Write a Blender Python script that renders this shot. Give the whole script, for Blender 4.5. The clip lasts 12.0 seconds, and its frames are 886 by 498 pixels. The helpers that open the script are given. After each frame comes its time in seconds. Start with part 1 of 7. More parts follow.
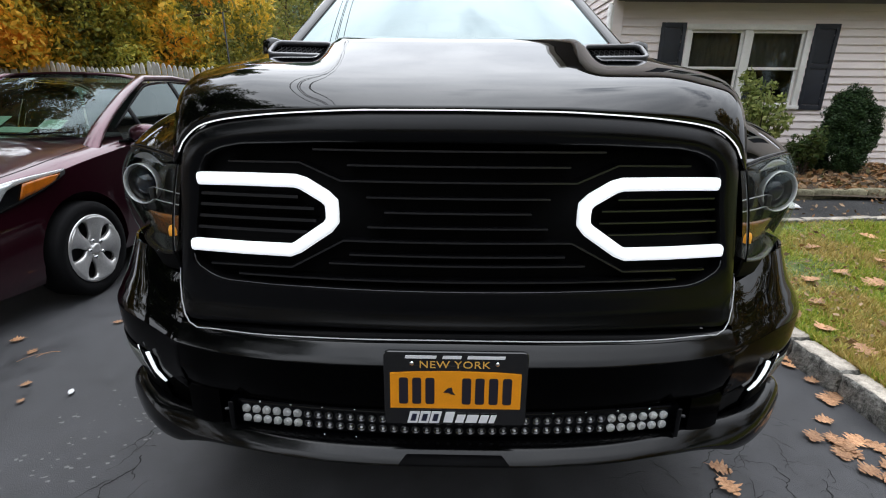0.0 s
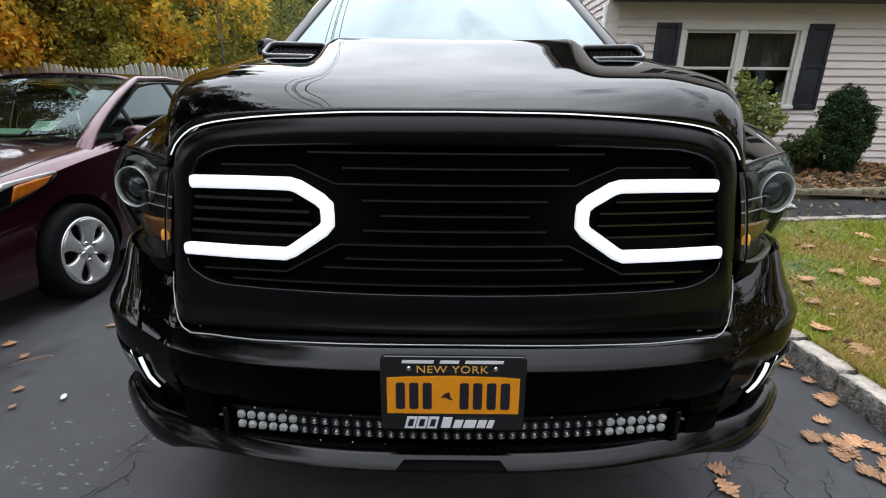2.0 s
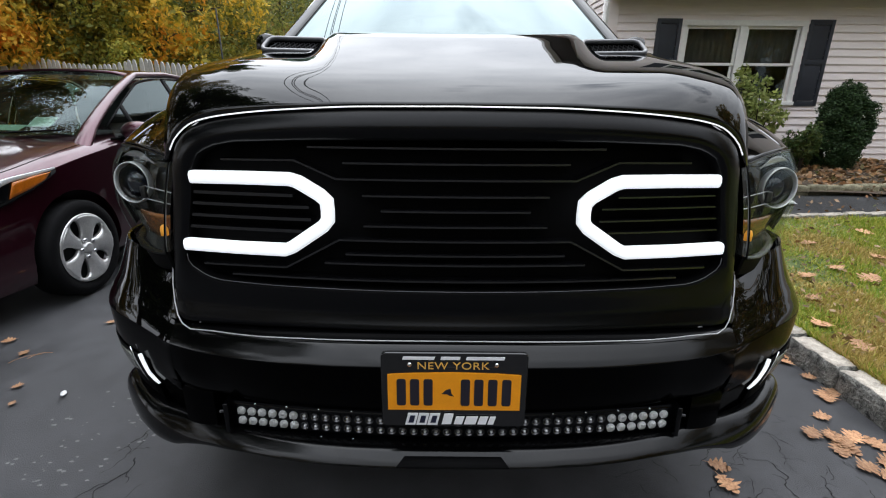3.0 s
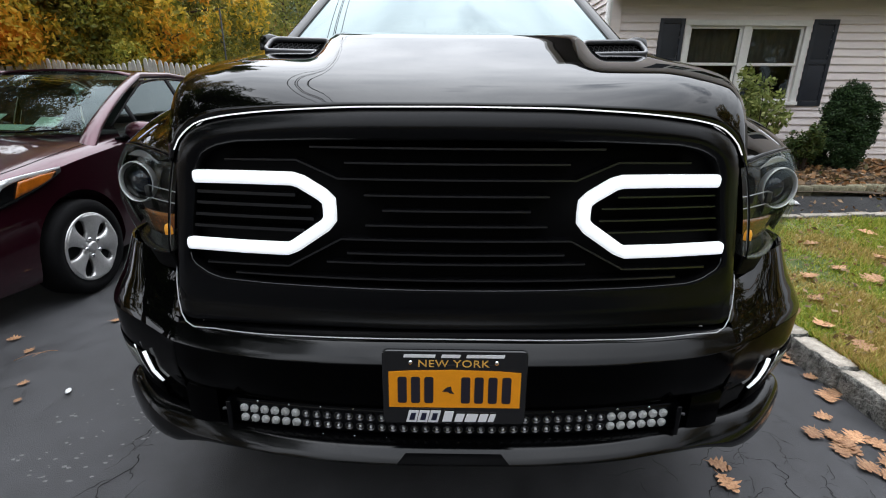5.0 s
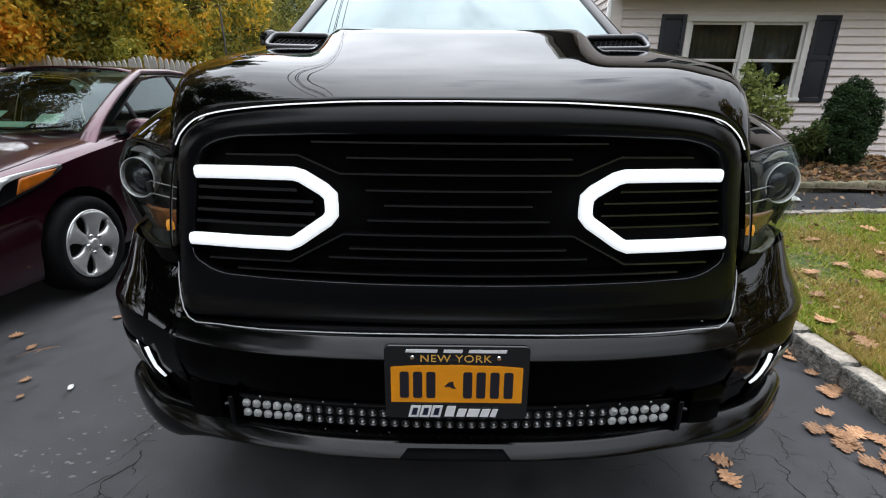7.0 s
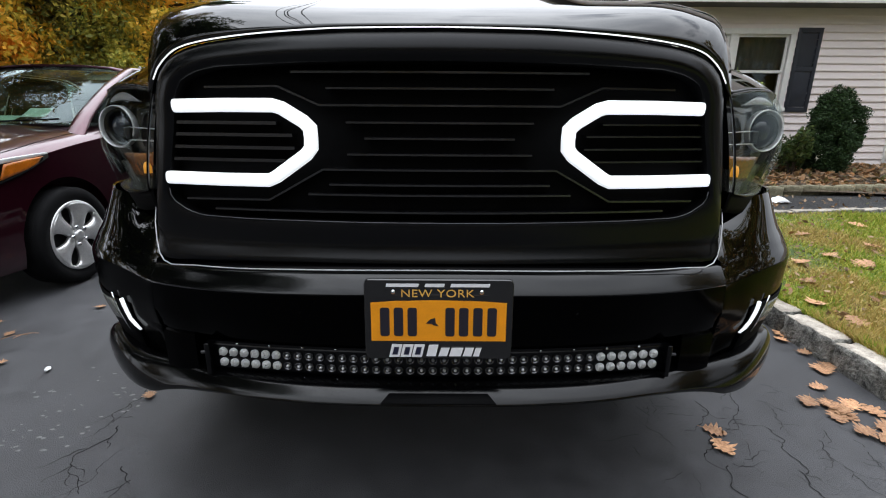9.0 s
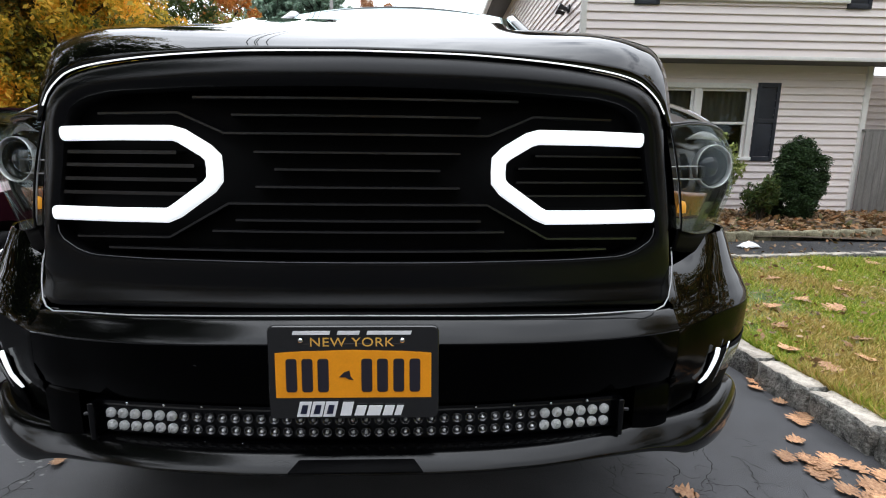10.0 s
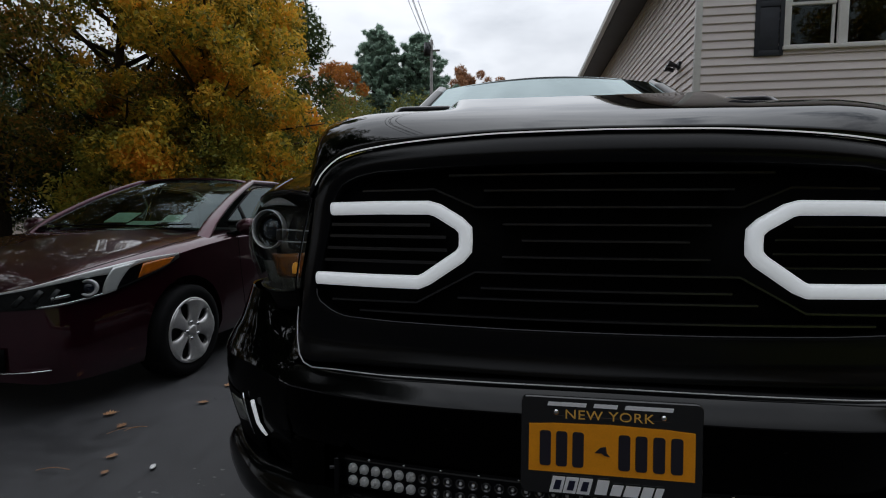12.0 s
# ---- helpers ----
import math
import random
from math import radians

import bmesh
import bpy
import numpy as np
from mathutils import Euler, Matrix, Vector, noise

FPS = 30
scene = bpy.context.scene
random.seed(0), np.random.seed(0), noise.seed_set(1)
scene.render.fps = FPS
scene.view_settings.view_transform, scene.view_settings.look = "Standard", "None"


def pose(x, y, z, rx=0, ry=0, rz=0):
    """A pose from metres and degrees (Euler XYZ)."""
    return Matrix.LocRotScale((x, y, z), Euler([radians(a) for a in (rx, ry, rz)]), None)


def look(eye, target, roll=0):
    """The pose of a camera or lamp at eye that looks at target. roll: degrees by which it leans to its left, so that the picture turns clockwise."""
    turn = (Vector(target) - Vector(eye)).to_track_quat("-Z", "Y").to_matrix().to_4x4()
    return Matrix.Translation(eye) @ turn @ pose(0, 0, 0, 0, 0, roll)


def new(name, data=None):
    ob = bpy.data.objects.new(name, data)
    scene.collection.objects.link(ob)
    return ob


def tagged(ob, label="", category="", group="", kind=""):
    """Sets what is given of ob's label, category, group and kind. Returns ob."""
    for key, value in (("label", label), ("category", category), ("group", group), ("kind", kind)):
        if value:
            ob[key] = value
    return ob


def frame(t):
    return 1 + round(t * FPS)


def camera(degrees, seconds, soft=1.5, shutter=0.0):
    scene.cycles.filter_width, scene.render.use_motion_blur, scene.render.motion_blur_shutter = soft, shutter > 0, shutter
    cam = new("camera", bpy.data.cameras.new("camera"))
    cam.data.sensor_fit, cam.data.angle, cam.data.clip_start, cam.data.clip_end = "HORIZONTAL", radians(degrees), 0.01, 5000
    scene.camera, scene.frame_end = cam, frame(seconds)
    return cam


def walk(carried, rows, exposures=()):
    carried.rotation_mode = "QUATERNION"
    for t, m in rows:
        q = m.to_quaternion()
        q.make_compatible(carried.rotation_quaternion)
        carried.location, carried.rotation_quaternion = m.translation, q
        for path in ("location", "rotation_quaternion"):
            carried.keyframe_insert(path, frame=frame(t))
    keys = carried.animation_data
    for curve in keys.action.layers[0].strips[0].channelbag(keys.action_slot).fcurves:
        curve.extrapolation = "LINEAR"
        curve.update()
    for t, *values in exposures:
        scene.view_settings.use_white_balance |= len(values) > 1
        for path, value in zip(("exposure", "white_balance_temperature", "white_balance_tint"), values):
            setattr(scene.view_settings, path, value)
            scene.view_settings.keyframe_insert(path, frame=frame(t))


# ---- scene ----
cam = camera(86.6, 12.0, soft=1.1)
PATH = [
    (0, (-0.023, -0.919, 1.285), (-0.041, 0.984, 0.668), 0.6),
    (0.5, (-0.02, -0.918, 1.281), (-0.033, 0.981, 0.654), 0.5),
    (1, (-0.021, -0.918, 1.282), (-0.034, 0.982, 0.657), 0.5),
    (1.5, (-0.023, -0.914, 1.284), (-0.027, 0.988, 0.666), 0.6),
    (2, (-0.024, -0.905, 1.288), (-0.027, 0.997, 0.672), 0.5),
    (2.5, (-0.029, -0.896, 1.28), (-0.033, 0.999, 0.641), 0.5),
    (3, (-0.027, -0.9, 1.284), (-0.028, 0.999, 0.655), 0.5),
    (5, (-0.023, -0.91, 1.285), (-0.035, 0.988, 0.656), 0.5),
    (5.5, (-0.025, -0.909, 1.285), (-0.046, 0.991, 0.659), 0.5),
    (6, (-0.026, -0.907, 1.28), (-0.06, 0.987, 0.637), 0.4),
    (6.5, (-0.024, -0.906, 1.28), (-0.038, 0.988, 0.639), 0.4),
    (8.5, (-0.035, -0.945, 1.261), (-0.055, 0.953, 0.631), 0.5),
    (9, (0.005, -0.949, 1.092), (0.012, 0.971, 0.532), 0.4),
    (9.5, (0.098, -0.896, 1.064), (0.146, 1.049, 0.602), 0.5),
    (10, (0.138, -0.85, 1.052), (0.209, 1.116, 0.689), 0.6),
    (10.5, (0.094, -0.866, 1.071), (0.124, 1.119, 0.826), 0.7),
    (11, (-0.054, -0.906, 1.122), (-0.149, 1.087, 0.983), 0.6),
    (11.5, (-0.185, -0.918, 1.116), (-0.449, 1.062, 1.017), 0.4),
    (12, (-0.185, -0.885, 1.082), (-0.476, 1.09, 0.949), 0.2),
]
walk(cam, [(t, look(eye, target, roll)) for t, eye, target, roll in PATH],
     exposures=((0, -0.38), (8.5, -0.44), (9.0, -0.24), (9.8, -0.14), (10.2, -0.26), (10.6, -0.55), (11.0, -1.20), (11.4, -1.68), (11.7, -1.82), (12, -1.86)))


# ---- light ----
SUN_WAY = Vector((-0.40, 0.62, 0.68)).normalized()
world = bpy.data.worlds.new("overcast_sky")
scene.world = world
world.use_nodes = True
wn, wl = world.node_tree.nodes, world.node_tree.links
wn.clear()
w_out = wn.new("ShaderNodeOutputWorld")
w_bg = wn.new("ShaderNodeBackground")
w_sky = wn.new("ShaderNodeTexSky")
w_sky.sky_type, w_sky.sun_disc = "NISHITA", False
w_sky.sun_elevation, w_sky.sun_rotation = math.asin(SUN_WAY.z), math.atan2(SUN_WAY.x, SUN_WAY.y)
w_sky.air_density, w_sky.dust_density = 1.2, 0.6
w_dim = wn.new("ShaderNodeVectorMath")
w_dim.operation = "SCALE"
w_dim.inputs[3].default_value = 0.05
w_co = wn.new("ShaderNodeTexCoord")
w_map = wn.new("ShaderNodeMapping")
w_map.inputs["Scale"].default_value = (1.6, 1.6, 4.2)
w_map.inputs["Location"].default_value = (0.7, 0.3, 0.0)
w_noise = wn.new("ShaderNodeTexNoise")
w_noise.inputs["Scale"].default_value, w_noise.inputs["Detail"].default_value = 1.5, 7.0
w_noise.inputs["Roughness"].default_value = 0.55
w_cover = wn.new("ShaderNodeValToRGB")
w_cover.color_ramp.elements[0].position, w_cover.color_ramp.elements[0].color = 0.22, (0, 0, 0, 1)
w_cover.color_ramp.elements[1].position, w_cover.color_ramp.elements[1].color = 0.42, (1, 1, 1, 1)
w_tone = wn.new("ShaderNodeValToRGB")
w_tone.color_ramp.elements[0].position, w_tone.color_ramp.elements[0].color = 0.38, (1.01, 1.055, 1.13, 1)
w_tone.color_ramp.elements[1].position, w_tone.color_ramp.elements[1].color = 0.66, (0.67, 0.715, 0.79, 1)
w_mix = wn.new("ShaderNodeMix")
w_mix.data_type = "RGBA"
wl.new(w_co.outputs["Generated"], w_map.inputs["Vector"])
wl.new(w_map.outputs[0], w_noise.inputs["Vector"])
wl.new(w_noise.outputs["Fac"], w_cover.inputs[0])
wl.new(w_noise.outputs["Fac"], w_tone.inputs[0])
wl.new(w_sky.outputs[0], w_dim.inputs[0])
wl.new(w_cover.outputs[0], w_mix.inputs["Factor"])
wl.new(w_dim.outputs[0], w_mix.inputs["A"])
wl.new(w_tone.outputs[0], w_mix.inputs["B"])
# the cloud layer glows towards the sun that it hides
w_dot = wn.new("ShaderNodeVectorMath")
w_dot.operation = "DOT_PRODUCT"
w_dot.inputs[1].default_value = SUN_WAY
w_glow = wn.new("ShaderNodeMapRange")
w_glow.interpolation_type = "SMOOTHSTEP"
w_glow.inputs["From Min"].default_value, w_glow.inputs["From Max"].default_value = -0.5, 1.0
w_glow.inputs["To Min"].default_value, w_glow.inputs["To Max"].default_value = 0.88, 2.6
w_lit = wn.new("ShaderNodeVectorMath")
w_lit.operation = "SCALE"
wl.new(w_co.outputs["Generated"], w_dot.inputs[0])
wl.new(w_dot.outputs["Value"], w_glow.inputs[0])
wl.new(w_mix.outputs["Result"], w_lit.inputs[0])
wl.new(w_glow.outputs[0], w_lit.inputs[3])
# an overcast sky is brighter overhead than at the horizon
w_sep = wn.new("ShaderNodeSeparateXYZ")
w_rise = wn.new("ShaderNodeMapRange")
w_rise.inputs["To Min"].default_value, w_rise.inputs["To Max"].default_value = 0.62, 1.75
w_high = wn.new("ShaderNodeVectorMath")
w_high.operation = "SCALE"
wl.new(w_co.outputs["Generated"], w_sep.inputs[0])
wl.new(w_sep.outputs["Z"], w_rise.inputs[0])
wl.new(w_lit.outputs[0], w_high.inputs[0])
wl.new(w_rise.outputs[0], w_high.inputs[3])
wl.new(w_high.outputs[0], w_bg.inputs["Color"])
w_bg.inputs["Strength"].default_value = 1.37
wl.new(w_bg.outputs[0], w_out.inputs[0])

sun_data = bpy.data.lights.new("sun", "SUN")
sun_data.energy, sun_data.angle, sun_data.color = 0.5, radians(100), (1.0, 0.97, 0.93)
sun = new("sun", sun_data)
sun.matrix_world = look(SUN_WAY * 30, (0, 0, 0))


# ---- materials ----
def material(name, color, rough=0.5, metal=0.0, vary=0.0, scale=8.0, bump=0.0, bump_scale=60.0, coat=0.0, spec=0.5,
             emit=0.0, emit_color=None, second=None, stretch=(1, 1, 1), rough_vary=0.0, per_object=0.0, per_island=0.0, coat_rough=0.03, coat_ior=1.5):
    m = bpy.data.materials.new(name)
    m.use_nodes = True
    n, l = m.node_tree.nodes, m.node_tree.links
    b = n["Principled BSDF"]
    b.inputs["Base Color"].default_value = (*color, 1)
    b.inputs["Roughness"].default_value, b.inputs["Metallic"].default_value = rough, metal
    b.inputs["Coat Weight"].default_value, b.inputs["Coat Roughness"].default_value = coat, coat_rough
    b.inputs["Specular IOR Level"].default_value, b.inputs["Coat IOR"].default_value = spec, coat_ior
    if emit:
        b.inputs["Emission Color"].default_value = (*(emit_color or color), 1)
        b.inputs["Emission Strength"].default_value = emit
    co = n.new("ShaderNodeTexCoord")
    mp = n.new("ShaderNodeMapping")
    mp.inputs["Scale"].default_value = stretch
    l.new(co.outputs["Object"], mp.inputs["Vector"])
    last = None
    if vary or second:
        big, fine = n.new("ShaderNodeTexNoise"), n.new("ShaderNodeTexNoise")
        for node, s, d in ((big, scale, 4), (fine, scale * 9, 6)):
            node.inputs["Scale"].default_value, node.inputs["Detail"].default_value = s, d
            l.new(mp.outputs[0], node.inputs["Vector"])
        both = n.new("ShaderNodeMath")
        both.operation = "MULTIPLY_ADD"
        both.inputs[1].default_value = 0.45
        half = n.new("ShaderNodeMath")
        half.operation = "MULTIPLY"
        half.inputs[1].default_value = 0.55
        l.new(big.outputs["Fac"], half.inputs[0])
        l.new(fine.outputs["Fac"], both.inputs[0])
        l.new(half.outputs[0], both.inputs[2])
        ramp = n.new("ShaderNodeValToRGB")
        lo = tuple(c * (1 - vary) for c in color)
        hi = second or tuple(min(1, c * (1 + vary)) for c in color)
        ramp.color_ramp.elements[0].position, ramp.color_ramp.elements[0].color = 0.36, (*lo, 1)
        ramp.color_ramp.elements[1].position, ramp.color_ramp.elements[1].color = 0.64, (*hi, 1)
        l.new(both.outputs[0], ramp.inputs[0])
        last = ramp.outputs[0]
        if rough_vary:
            rr = n.new("ShaderNodeMapRange")
            rr.inputs["To Min"].default_value, rr.inputs["To Max"].default_value = max(0, rough - rough_vary), rough + rough_vary
            rr.inputs["From Min"].default_value, rr.inputs["From Max"].default_value = 0.35, 0.65
            l.new(both.outputs[0], rr.inputs[0])
            l.new(rr.outputs[0], b.inputs["Roughness"])
    if per_object or per_island:
        if per_object:
            src = n.new("ShaderNodeObjectInfo").outputs["Random"]
        else:
            src = n.new("ShaderNodeNewGeometry").outputs["Random Per Island"]
        mr = n.new("ShaderNodeMapRange")
        k = per_object or per_island
        mr.inputs["To Min"].default_value, mr.inputs["To Max"].default_value = 1 - k, 1 + k
        l.new(src, mr.inputs[0])
        hs = n.new("ShaderNodeHueSaturation")
        hs.inputs["Color"].default_value = (*color, 1)
        if last:
            l.new(last, hs.inputs["Color"])
        l.new(mr.outputs[0], hs.inputs["Value"])
        last = hs.outputs[0]
    if last:
        l.new(last, b.inputs["Base Color"])
    if bump:
        bn = n.new("ShaderNodeTexNoise")
        bn.inputs["Scale"].default_value, bn.inputs["Detail"].default_value = bump_scale, 5
        l.new(mp.outputs[0], bn.inputs["Vector"])
        bb = n.new("ShaderNodeBump")
        bb.inputs["Strength"].default_value, bb.inputs["Distance"].default_value = bump, 0.02
        l.new(bn.outputs["Fac"], bb.inputs["Height"])
        l.new(bb.outputs[0], b.inputs["Normal"])
    return m


def glass(name, tint, ior=1.5, gain=1.0, rough=0.0):
    """A thin pane: tinted see-through, with a Fresnel gloss."""
    m = bpy.data.materials.new(name)
    m.use_nodes = True
    n, l = m.node_tree.nodes, m.node_tree.links
    n.clear()
    out, mix = n.new("ShaderNodeOutputMaterial"), n.new("ShaderNodeMixShader")
    tr, gl, fr = n.new("ShaderNodeBsdfTransparent"), n.new("ShaderNodeBsdfGlossy"), n.new("ShaderNodeFresnel")
    tr.inputs[0].default_value = (*tint, 1)
    gl.inputs["Roughness"].default_value = rough
    gl.inputs[0].default_value = (0.82, 0.96, 0.97, 1)
    fr.inputs["IOR"].default_value = ior
    mu = n.new("ShaderNodeMath")
    mu.operation, mu.use_clamp = "MULTIPLY", True
    mu.inputs[1].default_value = gain
    l.new(fr.outputs[0], mu.inputs[0])
    l.new(mu.outputs[0], mix.inputs[0])
    l.new(tr.outputs[0], mix.inputs[1])
    l.new(gl.outputs[0], mix.inputs[2])
    l.new(mix.outputs[0], out.inputs[0])
    return m


def leaf_material(name, colors, trans=0.35, patch=0.0):
    """Leaves: each island takes a colour of its own, and lets some light through."""
    m = bpy.data.materials.new(name)
    m.use_nodes = True
    n, l = m.node_tree.nodes, m.node_tree.links
    b = n["Principled BSDF"]
    b.inputs["Roughness"].default_value, b.inputs["Specular IOR Level"].default_value = 0.55, 0.3
    geo, ramp = n.new("ShaderNodeNewGeometry"), n.new("ShaderNodeValToRGB")
    els = ramp.color_ramp.elements
    while len(els) < len(colors):
        els.new(0.5)
    for i, c in enumerate(colors):
        els[i].position, els[i].color = i / (len(colors) - 1), (*c, 1)
    if patch:
        # neighbouring leaves turn together, in patches about a metre wide
        co, nz, ma, mb = n.new("ShaderNodeTexCoord"), n.new("ShaderNodeTexNoise"), n.new("ShaderNodeMath"), n.new("ShaderNodeMath")
        nz.inputs["Scale"].default_value, nz.inputs["Detail"].default_value = 0.75, 3.0
        ma.operation = mb.operation = "MULTIPLY_ADD"
        ma.inputs[1].default_value, ma.inputs[2].default_value = patch, 0.24 - 0.5 * patch
        mb.inputs[1].default_value = 0.52
        l.new(co.outputs["Object"], nz.inputs["Vector"])
        l.new(nz.outputs[0], ma.inputs[0])
        l.new(geo.outputs["Random Per Island"], mb.inputs[0])
        l.new(ma.outputs[0], mb.inputs[2])
        l.new(mb.outputs[0], ramp.inputs[0])
    else:
        l.new(geo.outputs["Random Per Island"], ramp.inputs[0])
    l.new(ramp.outputs[0], b.inputs["Base Color"])
    t, mx = n.new("ShaderNodeBsdfTranslucent"), n.new("ShaderNodeMixShader")
    l.new(ramp.outputs[0], t.inputs[0])
    mx.inputs[0].default_value = trans
    l.new(b.outputs[0], mx.inputs[1])
    l.new(t.outputs[0], mx.inputs[2])
    l.new(mx.outputs[0], n["Material Output"].inputs[0])
    return m


